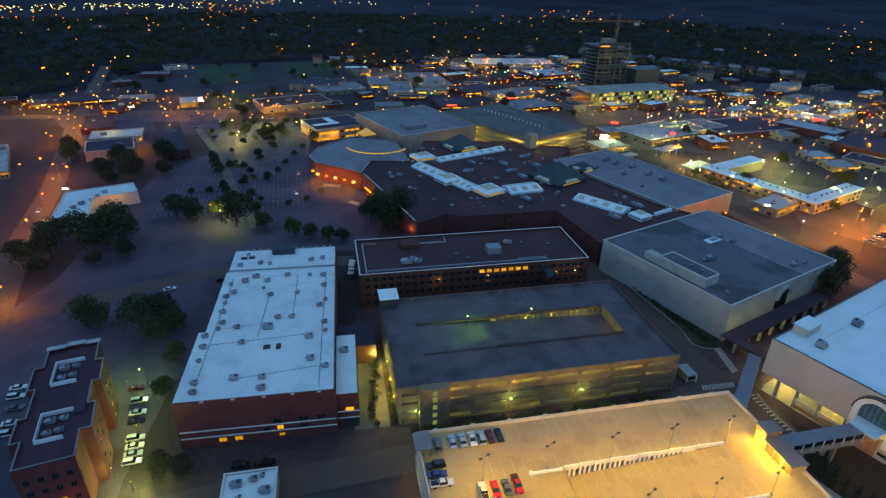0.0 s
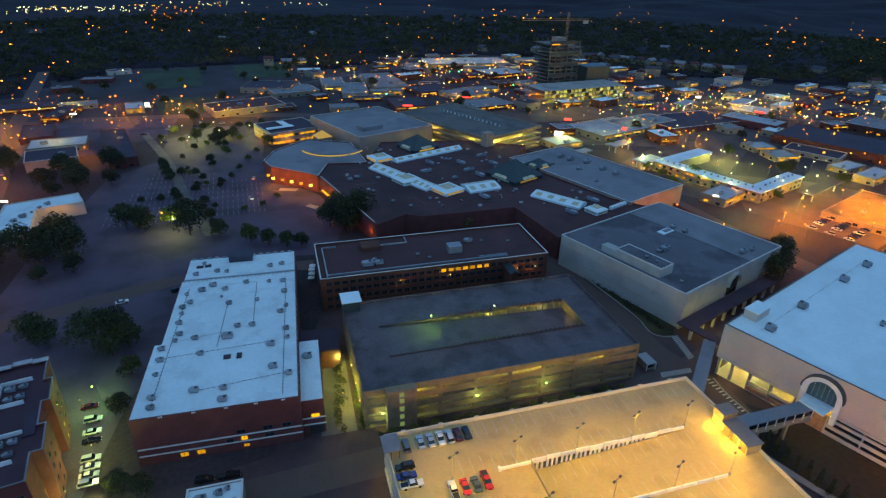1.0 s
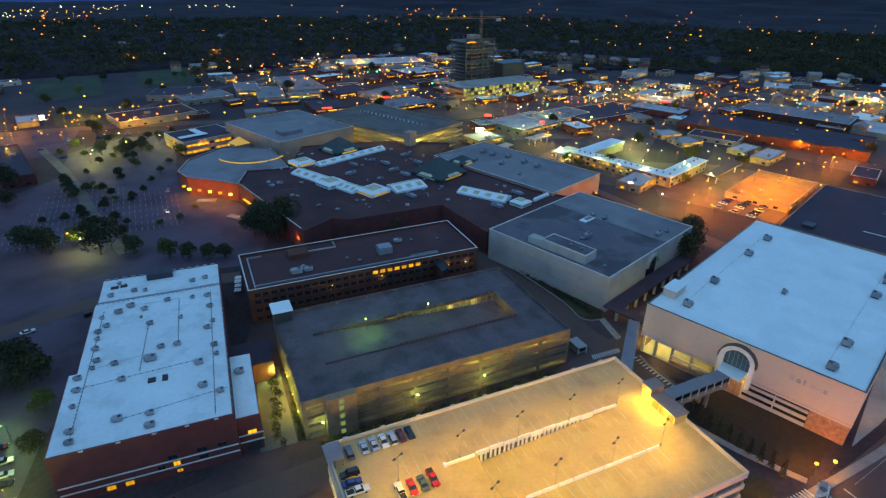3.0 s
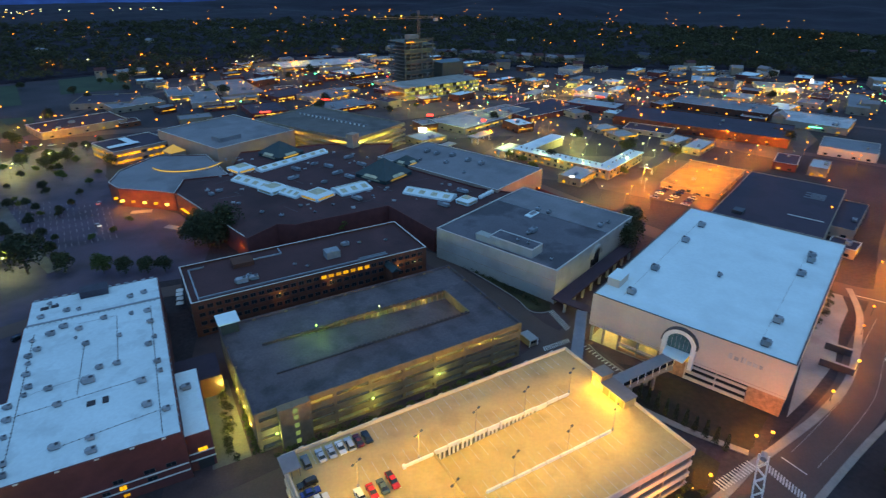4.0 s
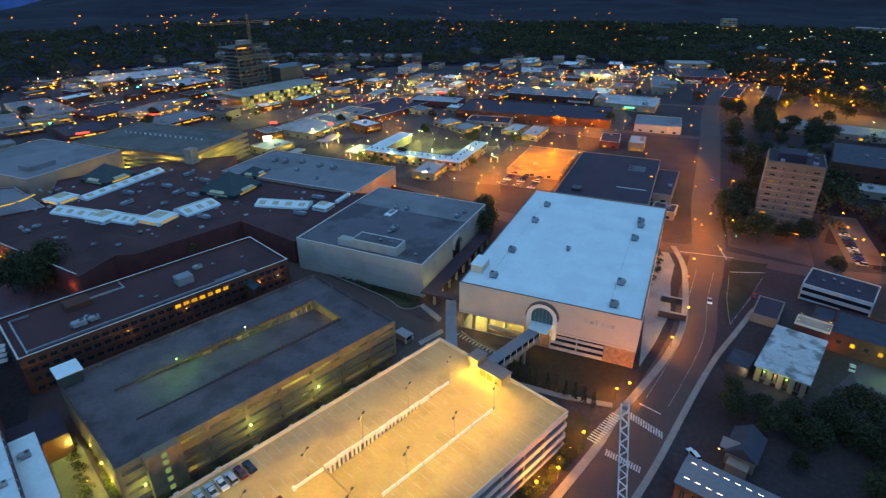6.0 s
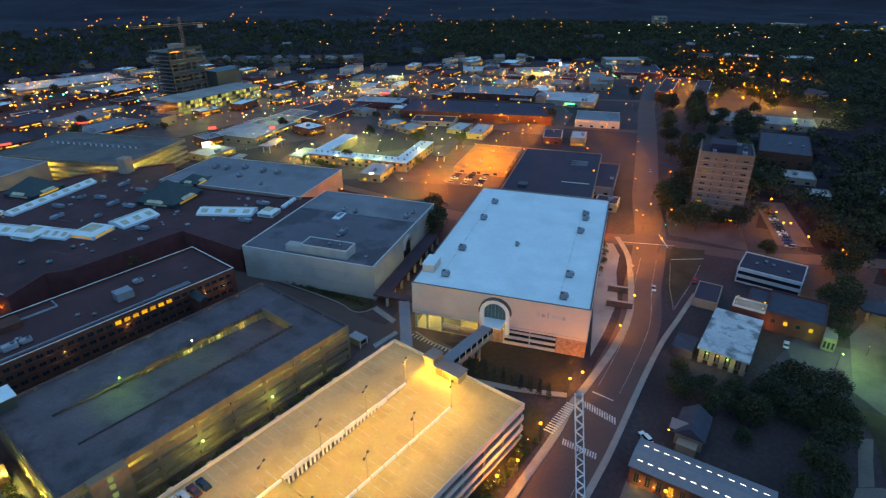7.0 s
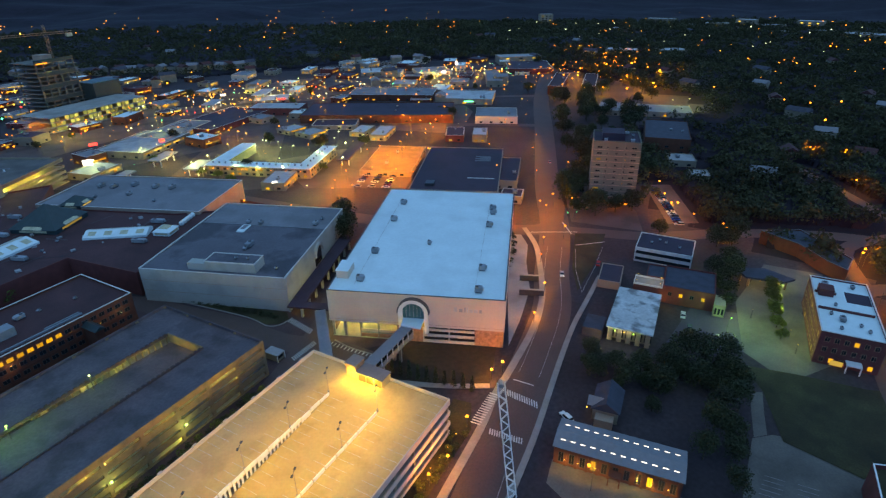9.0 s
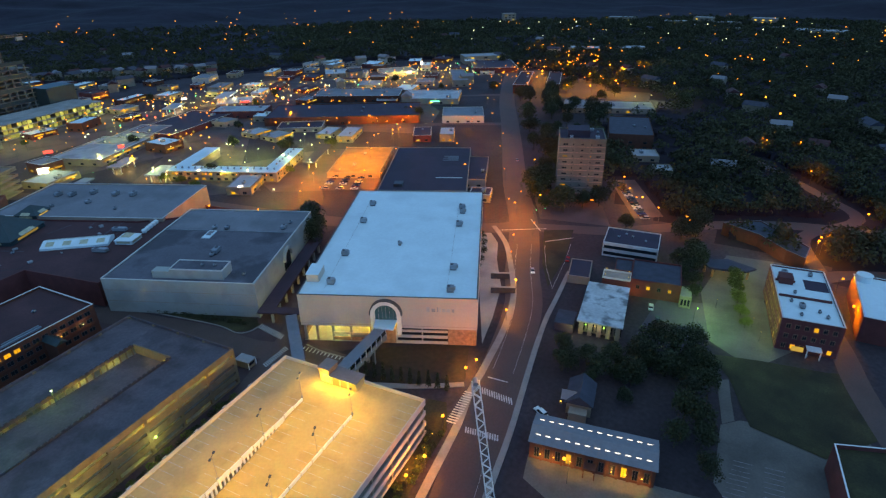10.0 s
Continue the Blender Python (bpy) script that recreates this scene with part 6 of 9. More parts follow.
low_building(359, 102, 31, 13, 11, 4.5, M_CREAM, M_PALEROOF, 0.05, "low flat house with a white roof")
low_building(502, 226, 23, 38, 32, 6, M_BEIGE, M_BLUEROOF, 0.5, "long low clinic with a lit front")
low_building(520, 189, 26, 33, 46, 6, M_BEIGE, M_BLUEROOF, 0.3, "long low clinic with a pale roof")
low_building(571, 328, 25, 84, 15, 12, M_BROWNBRICK, M_BROWNROOF, 0.2, "long brown apartment row beside orange lamps")
low_building(590, 300, 25, 78, 14, 12, M_BROWNBRICK, M_BROWNROOF, 0.2, "long brown apartment row beside orange lamps")
low_building(-272, 438, 26, 21, 42, 6, M_BRICK, M_DARKROOF, 0.05, "low brick shop with a dark roof")
low_building(-241, 407, 23, 35, 24, 6, M_CREAM, M_PALEROOF, 0.1, "low shop with a stained white roof")
low_building(-227, 372, 28, 29, 27, 7, M_BEIGE, M_DARKROOF, 0.2, "dark-roofed office with a lit ground floor")
low_building(-197, 398, 28, 17, 80, 7, M_BRICK, M_DARKROOF, 0.15, "brick shop row with a dark roof")
low_building(-338, 517, 28, 69, 27, 6, M_BRICK, M_DARKROOF, 0.8, "long strip of lit shops with a dark roof")
low_building(-287, 501, 4, 15, 45, 6, M_BRICK, M_DARKROOF, 0.6, "brick corner shop with lit windows")
low_building(-237, 524, 24, 15, 26, 6, M_CREAM, M_PALEROOF, 0.4, "small white shop with a bright sign")
low_building(-142, 528, 31, 63, 37, 7, M_CREAM, M_BROWNROOF, 0.2, "cream school wing with an arched lit window")
low_building(-138, 623, 87, 43, 51, 7, M_CREAM, M_DARKROOF, 0.1, "long white school wing")
low_building(-112, 602, 28, 46, 35, 6, M_CREAM, M_BLUEROOF, 0.1, "low school wing with a pale roof")
low_building(-75, 636, 11, 23, 45, 8, M_CREAM, M_BLUEROOF, 0.4, "white hall with a lit yellow band")
low_building(-50, 610, 8, 26, 56, 6, M_BEIGE, M_BLUEROOF, 0.15, "low school wing with a pale roof")
low_building(-21, 655, 16, 36, 86, 7, M_BEIGE, M_BLUEROOF, 0.3, "low store with a pale roof")
low_building(5, 545, 13, 33, 42, 6, M_BRICK, M_DARKROOF, 0.6, "shop row with glowing signs")
low_building(28, 612, 28, 41, 36, 6, M_BRICK, M_DARKROOF, 0.5, "brick shop row with lit front")
low_building(64, 593, 34, 40, 35, 6, M_BEIGE, M_BLUEROOF, 0.5, "lit row of small shops")
low_building(76, 541, 24, 50, 33, 6, M_BRICK, M_BLUEROOF, 0.7, "shop row lit orange with glowing signs")
low_building(86, 802, 9, 110, 53, 7, M_CREAM, M_PALEROOF, 0.4, "long pale shopping centre")
low_building(120, 719, 26, 51, 44, 7, M_BRICK, M_PALEROOF, 0.3, "brick store with a white roof")
low_building(170, 453, 29, 57, 40, 6, M_CREAM, M_PALEROOF, 0.3, "white-roofed shop block with roof machines")
low_building(204, 472, 28, 58, 28, 6, M_TAN, M_BLUEROOF, 0.6, "pale shop block lit yellow")
low_building(249, 477, 20, 78, 43, 7, M_BRICK, M_DARKROOF, 0.25, "brick block with a dark roof and orange lamps")
low_building(120, 413, 24, 25, 20, 5, M_CREAM, M_PALEROOF, 0.6, "small lit shop behind the mall")
low_building(-282, 347, 35, 5, 67, 5, M_CREAM, M_PALEROOF, 0.5, "small white shop with lit front")

# ---- small lit signs and canopies of the filling stations ----
def canopy(x, y, ang, w, d, h, label, lamp, watts):
    t = thing("canopy", x, y, ang, label, "canopy")
    boxpart("canopy_roof", (-w / 2, -d / 2, h, w / 2, d / 2, h + 0.8), M_DARKROOF if w > 40 else M_PALEROOF, t)
    for sx in (-0.35, 0.35):
        for sy in (-0.3, 0.3):
            boxpart("column", (w * sx - 0.25, d * sy - 0.25, 0, w * sx + 0.25, d * sy + 0.25, h), M_WHITE, t)
    n = max(int(w / 5), 2)
    for u in span(-w / 2, w / 2, n):
        boxpart("canopy_light", (u - 0.8, -d * 0.2, h - 0.12, u + 0.8, d * 0.2, h - 0.02), L_WINW, t)
    lamp_light(t, 0, 0, h - 1.0, watts * 0.9, lamp, 0.6)
    lamp_light(t, 0, -d / 2 - 2, h - 0.5, watts * 0.5, lamp, 0.6)


canopy(251, 306, 33, 44, 8, 5, "long dark filling station canopy", (0.85, 1.0, 0.3), 900)
canopy(166, 362, 33, 20, 10, 5, "small canopy glowing yellow", (1.0, 0.85, 0.25), 3000)
canopy(160, 400, 33, 22, 9, 5, "shop canopy glowing yellow", (1.0, 0.8, 0.25), 2600)
canopy(335, 545, 40, 34, 14, 5.5, "bright filling station canopy", (1.0, 0.9, 0.45), 5000)
canopy(275, 540, 40, 26, 12, 5.5, "bright filling station canopy", (1.0, 0.95, 0.55), 4000)
canopy(120, 378, 33, 30, 7, 4.5, "strip canopy glowing yellow", (1.0, 0.85, 0.2), 2200)

for x, y, z, w, h, m, lab in ((120, 424, 4, 6, 4, L_SIGN, "white"), (140, 470, 5, 6, 2, L_RED, "red"), (178, 440, 5, 4, 2, L_RED, "red"), (5, 522, 5, 9, 1.4, L_RED, "red"), (62, 560, 5, 8, 1.4, L_RED, "red"), (330, 505, 4, 8, 1.4, L_RED, "red"),
                              (-224, 520, 4, 4, 4, L_SIGN, "white"), (432, 345, 5, 9, 0.9, L_GREENSIG, "green"), (-270, 486, 5, 5, 1.2, L_SIGN, "white"), (178, 292, 5, 3, 1.2, L_SIGN, "white"), (300, 565, 5, 5, 2, L_SIGN, "white"), (540, 470, 6, 5, 3, L_SIGN, "white"), (600, 500, 6, 3, 5, L_SIGN, "white")):
    t = thing("lit_sign", x, y, math.degrees(math.atan2(y, x)) - 90, "glowing %s sign board on two posts" % lab, "sign", "glowing signs of the town")
    boxpart("sign_board", (-w / 2, -0.15, z, w / 2, 0.15, z + h), m, t)
    for sx in (-0.4, 0.4):
        boxpart("post", (w * sx - 0.12, 0.16, 0, w * sx + 0.12, 0.4, z + h * 0.8), M_DKMET, t)


# ---- motel round a courtyard ----
def motel():
    x, y, A = 209, 338, 32
    t = thing("motel", x, y, A, "two-storey motel round a courtyard with a white roof", "motel")
    for k, (x0, y0, x1, y1) in enumerate(((-27, -36, -17, 36), (-17, -36, 25, -26), (-17, 26, 25, 36))):
        boxpart("wing_wall", (x0, y0, 0, x1, y1, 6.4), M_CREAM, t)
        boxpart("wing_roof", (x0 - 0.5, y0 - 0.5, 6.4, x1 + (0.5 if k else 0), y1 + (0.5 if k != 1 else 0), 6.8), M_WROOF, t, "white motel roof")
    for v in span(-35, 35, 14):
        for z in (0.8, 3.9):
            piece("window", window_mesh(2.2, 1.6, L_WIN if random.random() < 0.3 else M_GLASS), t, pose(-27.02, v, z, 0, 0, -90))
    for u in span(-26, 24, 10):
        for z in (0.8, 3.9):
            piece("window", window_mesh(2.2, 1.6, L_WIN if random.random() < 0.3 else M_GLASS), t, pose(u, -36.02, z))
    for v in span(-35, 35, 7):
        bm = bmesh.new()
        globe(bm, -28.0, v, 5.0, 0.35)
        part("wall_lamp", bm, L_SOD, t)
    for v in (-24, 0, 24):
        lamp_light(t, -29.5, v, 5, 130, AMBER, 0.4)
    lamp_light(t, 0, 0, 7, 150, (0.8, 1.0, 0.5), 0.4)
    for i in range(16):
        px, py = local(x, y, A, -22, -33 + i * 4.4)
        rooftop_unit(px, py, 6.8, A, 4, "units on the motel roof")
    for i in range(7):
        px, py = local(x, y, A, -12 + i * 5.5, -31)
        rooftop_unit(px, py, 6.8, A, 4, "units on the motel roof")


motel()

# ---- dark-roofed hall behind the store ----
t = thing("dark_hall", 265.9, 218.5, 33.5, "large low hall with a dark blue-grey roof", "hall")
shell(t, 86, 50.7, 8, M_BEIGE, M_DARKROOF, 0.5, None, roof_label="dark blue-grey roof")
for i in range(5):
    boxpart("roof_skylight", (14 + i * 2.2, -18, 7.5, 15.2 + i * 2.2, -8 - (i % 2) * 3, 7.75), M_BLUEROOF, t)
boxpart("roof_vent", (-36, 12, 7.5, -30, 17, 9.2), M_DKMET, t)
boxpart("roof_strip", (-20, -22, 7.5, -19.2, -6, 7.7), M_BAND, t)


# ---- apartment tower ----
def tower():
    W, D, H = 24, 25, 35.5
    A = 28
    t = thing("apartment_tower", 297, 131.5, A, "ten-storey tan concrete apartment tower with few lit windows", "apartment tower")
    shell(t, W, D, H, M_TOWER, M_DARKROOF, 0.9, M_TOWER)
    for f, L in (("W", D), ("S", W)):
        for k in range(10):
            for i, u in enumerate(span(-L / 2 + 1.2, L / 2 - 1.2, 5)):
                piece("window", window_mesh(2.6 if i in (0, 4) else 1.3, 1.0, L_WIN if random.random() < 0.06 else M_GLASS, M_TOWER), t, face_pose(f, u, 1.6 + 3.35 * k, W, D, 0.02))
        for u in (-L / 6, L / 6):
            o = face_pose(f, u, 0, W, D, 0.0)
            bm = bmesh.new()
            box(bm, -0.35, -0.25, 0, 0.35, 0.02, H)
            part("rib", bm, M_TOWER, t).matrix_basis = o
    for k in range(1, 10):
        bm = bmesh.new()
        box(bm, -W / 2 - 0.08, -D / 2 - 0.08, 3.35 * k + 0.6, W / 2 + 0.08, -D / 2 - 0.005, 3.35 * k + 0.85)
        box(bm, -W / 2 - 0.08, -D / 2 - 0.005, 3.35 * k + 0.6, -W / 2 - 0.005, D / 2, 3.35 * k + 0.85)
        part("floor_line", bm, M_BEIGE, t)
    boxpart("penthouse", (-6, -4, H - 0.9, 6, 8, H + 3), M_DARKROOF, t)
    boxpart("entrance_canopy", (-W / 2 - 7, -10, 3.2, -W / 2, 2, 3.8), M_BRICK, t)
    boxpart("entrance_light", (-W / 2 - 7.1, -9, 2.7, -W / 2 - 6.9, 1, 3.1), L_SOD, t, "orange glowing canopy edge")
    lamp_light(t, -W / 2 - 6, -4, 2.6, 110, AMBER, 0.3)
    for u, v, k in ((-8, -8, 1), (8, -6, 1), (-8, 6, 0), (4, -9, 2)):
        x, y = local(297, 131.5, A, u, v)
        rooftop_unit(x, y, H - 0.9, A, k, "units on the tower roof")


tower()


# ---- tower under construction, with its crane ----
def building_site():
    t = thing("concrete_tower", 170, 640, 20, "tall concrete tower frame under construction with bare floors", "tower")
    W, D = 44, 30
    for k in range(14):
        z = 3.7 * k
        boxpart("floor_slab", (-W / 2, -D / 2, z, W / 2 if k < 13 else W / 4, D / 2, z + 0.5), M_RAW, t)
        for x in span(-W / 2, W / 2, 6):
            for y in (-D / 2 + 1, D / 2 - 1):
                boxpart("column", (x - 0.5, y - 0.5, z + 0.5, x + 0.5, y + 0.5, z + 3.7), M_RAW, t)
        if k in (5, 9, 10, 12):
            for u in (-16, -7, 9):
                boxpart("work_lamp_row", (u - 2.6, -D / 2 + 2.2, z + 3.1, u + 2.6, -D / 2 + 2.5, z + 3.3), L_WORK, t, "yellow-green work lamps under the slab")
        if k % 3 == 1:
            boxpart("net_screen", (-W / 2 + 2, -D / 2 - 0.1, z + 0.5, W / 2 - 4, -D / 2 + 0.1, z + 3.5), M_TEAL, t, "green safety netting")
    boxpart("lift_core", (-5, -5, 0, 6, 6, 54), M_BEIGE, t)
    boxpart("work_light", (-18, -D / 2 - 0.3, 48, -8, -D / 2, 48.8), L_SOD, t)
    t = thing("office_podium", 188, 592, 20, "broad half-built podium with yellow-green lit floors", "building")
    for k in range(4):
        boxpart("floor_slab", (-58, -16, 4 * k, 42, 20, 4 * k + 0.6), M_CONC, t)
    for k in range(3):
        for i, x in enumerate(span(-57, 41, 22)):
            if (i * 7 + k * 3) % 4:
                boxpart("lit_bay", (x - 1.8, -15.4, 4 * k + 0.9, x + 1.8, -15.2, 4 * k + 3.6), L_WORK, t)
    boxpart("low_tower", (20, 22, 0, 50, 46, 26), M_TEAL, t, "green netted lower block")
    t = thing("tower_crane", 178, 640, 8, "tall tower crane with lamps along its jib", "crane")

    def lattice(p, q, w, n, name):
        p, q = Vector(p), Vector(q)
        bm = bmesh.new()
        d = (q - p)
        r = d.to_track_quat("Z", "Y")
        cs = [r @ Vector((sx * w / 2, sy * w / 2, 0)) for sx, sy in ((-1, -1), (1, -1), (1, 1), (-1, 1))]
        for c in cs:
            bar(bm, p + c, q + c, w * 0.06, 4)
        for i in range(n):
            a, b = p + d * i / n, p + d * (i + 1) / n
            for k in range(4):
                bar(bm, a + cs[k], b + cs[(k + 1) % 4], w * 0.04, 4)
        part(name, bm, M_STONE, t)

    lattice((0, 0, 0), (0, 0, 70), 2.2, 26, "mast")
    lattice((-52, 0, 71.5), (24, 0, 71.5), 1.8, 30, "jib")
    lattice((0, 0, 72), (0, 0, 79), 1.6, 4, "apex")
    boxpart("counterweight", (18, -1.4, 67.5, 23, 1.4, 70.6), M_CONC, t)
    for x in (-50, -38, -20):
        bm = bmesh.new()
        globe(bm, x, 0, 73.2, 0.7)
        part("jib_lamp", bm, L_WARM, t, "yellow lamp on the jib")


building_site()
# ---- brick hotel with the dark roof ----
def hotel():
    x, y, A, H = -97.5, 113.5, 23.5, 18.0
    t = thing("hotel", x, y, A, "dark red brick hotel with a stepped outline and pale roof screens", "hotel")
    out = [(-7, -24), (5.5, -24), (5.5, -15), (8, -15), (8, -5), (6.2, -5), (6.2, 4), (8, 4), (8, 14), (6, 14), (6, 24), (-7, 24), (-7, 15), (-9.2, 15), (-9.2, 5), (-7.4, 5), (-7.4, -6), (-9.2, -6), (-9.2, -15), (-7, -15)]
    poly_block(t, out, H, M_BRICK, M_PLUMROOF, 0.8, M_BLUEROOF, "dark purple-grey roof")
    for z in (4.0, 8.0, 12.0, 15.6):
        for yy in span(-14, 14, 7):
            piece("window", window_mesh(1.4, 1.6, L_WIN if random.random() < 0.08 else M_GLASS), t, pose(8.02 if abs(abs(yy) - 9.5) < 5 else 6.22, yy, z - 2.8, 0, 0, 90))
        for xx in span(-6.5, 5, 4):
            piece("window", window_mesh(1.4, 1.6, L_WIN if random.random() < 0.2 else M_GLASS), t, pose(xx, -24.02, z - 2.8))
    # U-shaped roof screens round the machines
    for cy, s in ((-11, 1), (11, 1)):
        for d in ((-4, cy - 5, -3.8, cy + 5), (-3.8, cy + 4.8, 3, cy + 5), (-3.8, cy - 5, 2, cy - 4.8)):
            boxpart("roof_screen", (d[0], d[1], H - 0.8, d[2], d[3], H + 0.4), M_WHITE, t, "pale roof screen")
        for i, (u, v, k) in enumerate(((-1.6, -2.5, 0), (1.0, -2.2, 0), (-1.5, 1.8, 1), (1.4, 2, 0))):
            px, py = local(x, y, A, u, cy + v)
            rooftop_unit(px, py, H - 0.8, A, k, "units on the hotel roof", (0.7, 0.7, 0.8))
    boxpart("roof_screen", (3, -8, H - 0.8, 5.6, 1, H - 0.2), M_DARKROOF, t)
    for d in ((-7.2, 22.6, -2.5, 24.2), (-2.3, 23.2, 2.2, 25.0), (2.4, 22.6, 6.2, 24.2)):
        boxpart("back_parapet", (d[0], d[1], H + 0.12, d[2], d[3], H + 0.5), M_PALEROOF, t, "pale coping slab")
    lamp_light(t, 10.6, -6, 4.5, 420, (1.0, 0.62, 0.1), 0.4)
    lamp_light(t, 8.6, -19, 4.0, 320, (1.0, 0.66, 0.12), 0.4)
    lamp_light(t, 3, -26.5, 6, 80, AMBER, 0.3)


hotel()
for i, (px, py) in enumerate(((-94, 137), (-90.6, 131.5), (-88.5, 126.5), (-87, 123), (-84.2, 116.5), (-83, 113.6), (-82, 110.8), (-81, 108.2))):
    car(*((("sedan", "maroon"), ("suv", "silver"), ("sedan", "white"), ("sedan", "black"), ("suv", "white"), ("sedan", "white"), ("sedan", "silver"), ("suv", "white"))[i]), px, py, 18)
for i, (px, py) in enumerate(((-130, 136), (-128, 132), (-125, 127), (-122, 121), (-120, 117))):
    car(*((("sedan", "white"), ("suv", "white"), ("sedan", "grey"), ("sedan", "white"), ("suv", "white"))[i]), px, py, 18)
car("sedan", "white", -110, 196.5, 30)
car("suv", "black", -92, 205, 40)
car("suv", "grey", -88, 202, 40)

t = thing("courtyard_building", 0, 0, 0, "low L-shaped building with stained white roof and glowing inner wall", "building")
poly_block(t, [(-203, 283), (-189, 247.5), (-172.5, 250.6), (-184, 276), (-166, 287), (-175, 300)], 7, M_TAN, M_WLROOF, 0.4, M_BAND, "stained white roof")
lamp_light(t, -175.5, 266, 6.0, 500, (1.0, 0.45, 0.04), 0.4)
lamp_light(t, -174, 277, 6.0, 500, (1.0, 0.45, 0.04), 0.4)
for px, py in ((-206, 288), (-189, 245)):
    boxpart("sign_light", (px - 1.6, py - 0.3, 6.4, px + 1.6, py + 0.3, 7.4), L_SIGN, t, "glowing sign")
for i in range(5):
    rooftop_unit(-186 + 3.2 * i * 0.3, 262 + i * 5.5, 6.6, 25, (0, 1, 4, 2, 0)[i], "units on the courtyard building roof")
for (ax, ay), (bx, by) in (((-172.5, 250.6), (-184, 276)), ((-184, 276), (-166, 287))):
    dd = Vector((bx - ax, by - ay))
    ang = math.degrees(math.atan2(dd.y, dd.x)) + 180
    for k in range(7):
        u = (k + 0.5) / 7
        for z in (0.6, 3.7):
            piece("window", window_mesh(2.4, 1.9, L_WIN if (k + int(z)) % 3 else L_WINW, M_TAN), t, pose(ax + dd.x * u, ay + dd.y * u, z, 0, 0, ang) @ Matrix.Translation((0, -0.06, 0)))

t = thing("low_annex", -46, 97.5, 12, "small flat building with a white roof and rooftop machines", "building")
shell(t, 13, 10, 5, M_BEIGE, M_WLROOF, 0.4, M_BAND)
for u, v, k in ((-3, 1, 0), (1, 2, 2), (4, -2, 0), (-2, -3, 4), (3, 3, 4)):
    px, py = local(-46, 97.5, 12, u, v)
    rooftop_unit(px, py, 4.6, 12, k, "units on the small annex roof")
car("suv", "black", -52, 108, 12)
car("pickup", "black", -46, 109, 12)

# garden court between the brick hall and the dim garage
lot([(-28, 160), (-21, 160), (-14, 124), (-24, 122)], M_PAVED, 0.05, "paved garden court lit yellow", "yard")
for px, py, g_ in ((-17.5, 150, 0), (-15.6, 141, 0), (-13.8, 133, 0), (-24, 156, 1)):
    t = thing("garden_lamp", px, py, 0, "small garden lamp glowing yellow", "lamp", "garden lamps")
    bm = bmesh.new()
    bar(bm, (0, 0, 0), (0, 0, 3.0), 0.06, 6)
    part("post", bm, M_DKMET, t)
    bm = bmesh.new()
    globe(bm, 0, 0, 3.1, 0.26)
    part("globe", bm, L_WARM, t)
    lamp_light(t, 0, 0, 3.5, 1500, (1.0, 0.78, 0.08), 0.25)

# small gate shed by the garage corner, and shrubs along the store wall
t = thing("gate_shed", 81.2, 149.6, 14, "small gate shed with a pale flat roof by the garage", "shed")
boxpart("wall", (-1.6, -2.6, 0.06, 1.6, 2.6, 2.7), M_CREAM, t)
boxpart("roof", (-1.9, -3.0, 2.7, 1.9, 3.0, 2.95), M_PALEROOF, t, "pale flat roof")
for px, py in ((-1.75, -2.85), (1.75, -2.85), (-1.75, 2.85), (1.75, 2.85)):
    boxpart("post", (px - 0.1, py - 0.1, 0.06, px + 0.1, py + 0.1, 2.7), M_WHITE, t)
boxpart("shed_window", (-1.2, -2.66, 1.1, 1.2, -2.58, 2.2), M_GLASS, t)

# patio umbrellas by the office
for px, py in ((-40, 221), (-39.8, 217.8), (-39.3, 214.3), (-39, 210.6)):
    t = thing("patio_umbrella", px, py, 0, "closed white patio umbrella", "umbrella", "umbrellas by the office")
    bm = bmesh.new()
    bar(bm, (0, 0, 0), (0, 0, 2.4), 0.05, 6)
    part("pole", bm, M_DKMET, t)
    bm = bmesh.new()
    pyramid(bm, -1.3, -1.3, 1.3, 1.3, 2.2, 3.1)
    part("canopy", bm, M_WHITE, t)

# ---- buildings along the road ----
def porch_building():
    W, D, H, A = 30, 16, 5.8, 16.5
    t = thing("porch_building", 180.8, 64.6, A, "low building with a blotched pale roof and green-lit porch bays", "building")
    boxpart("roof", (-W / 2, -D / 2, H - 0.5, W / 2, D / 2, H), M_STAINROOF, t, "blotched old white roof")
    boxpart("wall", (-W / 2 + 2.2, -D / 2 + 0.5, 0, W / 2 - 0.5, D / 2 - 0.5, H - 0.5), M_BEIGE, t)
    for i, y in enumerate(span(-D / 2, D / 2, 5)):
        boxpart("porch_pier", (-W / 2 + 0.2, y - 0.8, 0, -W / 2 + 1.2, y + 0.8, H - 0.5), M_BEIGE, t)
        boxpart("porch_window", (-W / 2 + 2.1, y - 1.2, 0.8, -W / 2 + 2.2, y + 1.2, 4.0), M_GLASS, t)
    for i, y in enumerate((4.8, 1.6, -1.6)):
        bm = bmesh.new()
        globe(bm, -W / 2 - 0.2, y, 4.7, 0.25)
        part("porch_lamp", bm, (L_GREEN, L_WARM, L_GREEN)[i], t)
        lamp_light(t, -W / 2 - 0.9, y, 4.2, 60, ((0.5, 1, 0.3), (1, 0.9, 0.6), (0.7, 1, 0.3))[i], 0.2)
    boxpart("side_shed", (-W / 2 - 0.5, D / 2 + 1, 0, -W / 2 + 9, D / 2 + 8, 3.6), M_SLATE, t)
    lamp_light(t, -W / 2 - 2, D / 2 + 2, 3, 160, (1.0, 0.8, 0.3), 0.3)


porch_building()


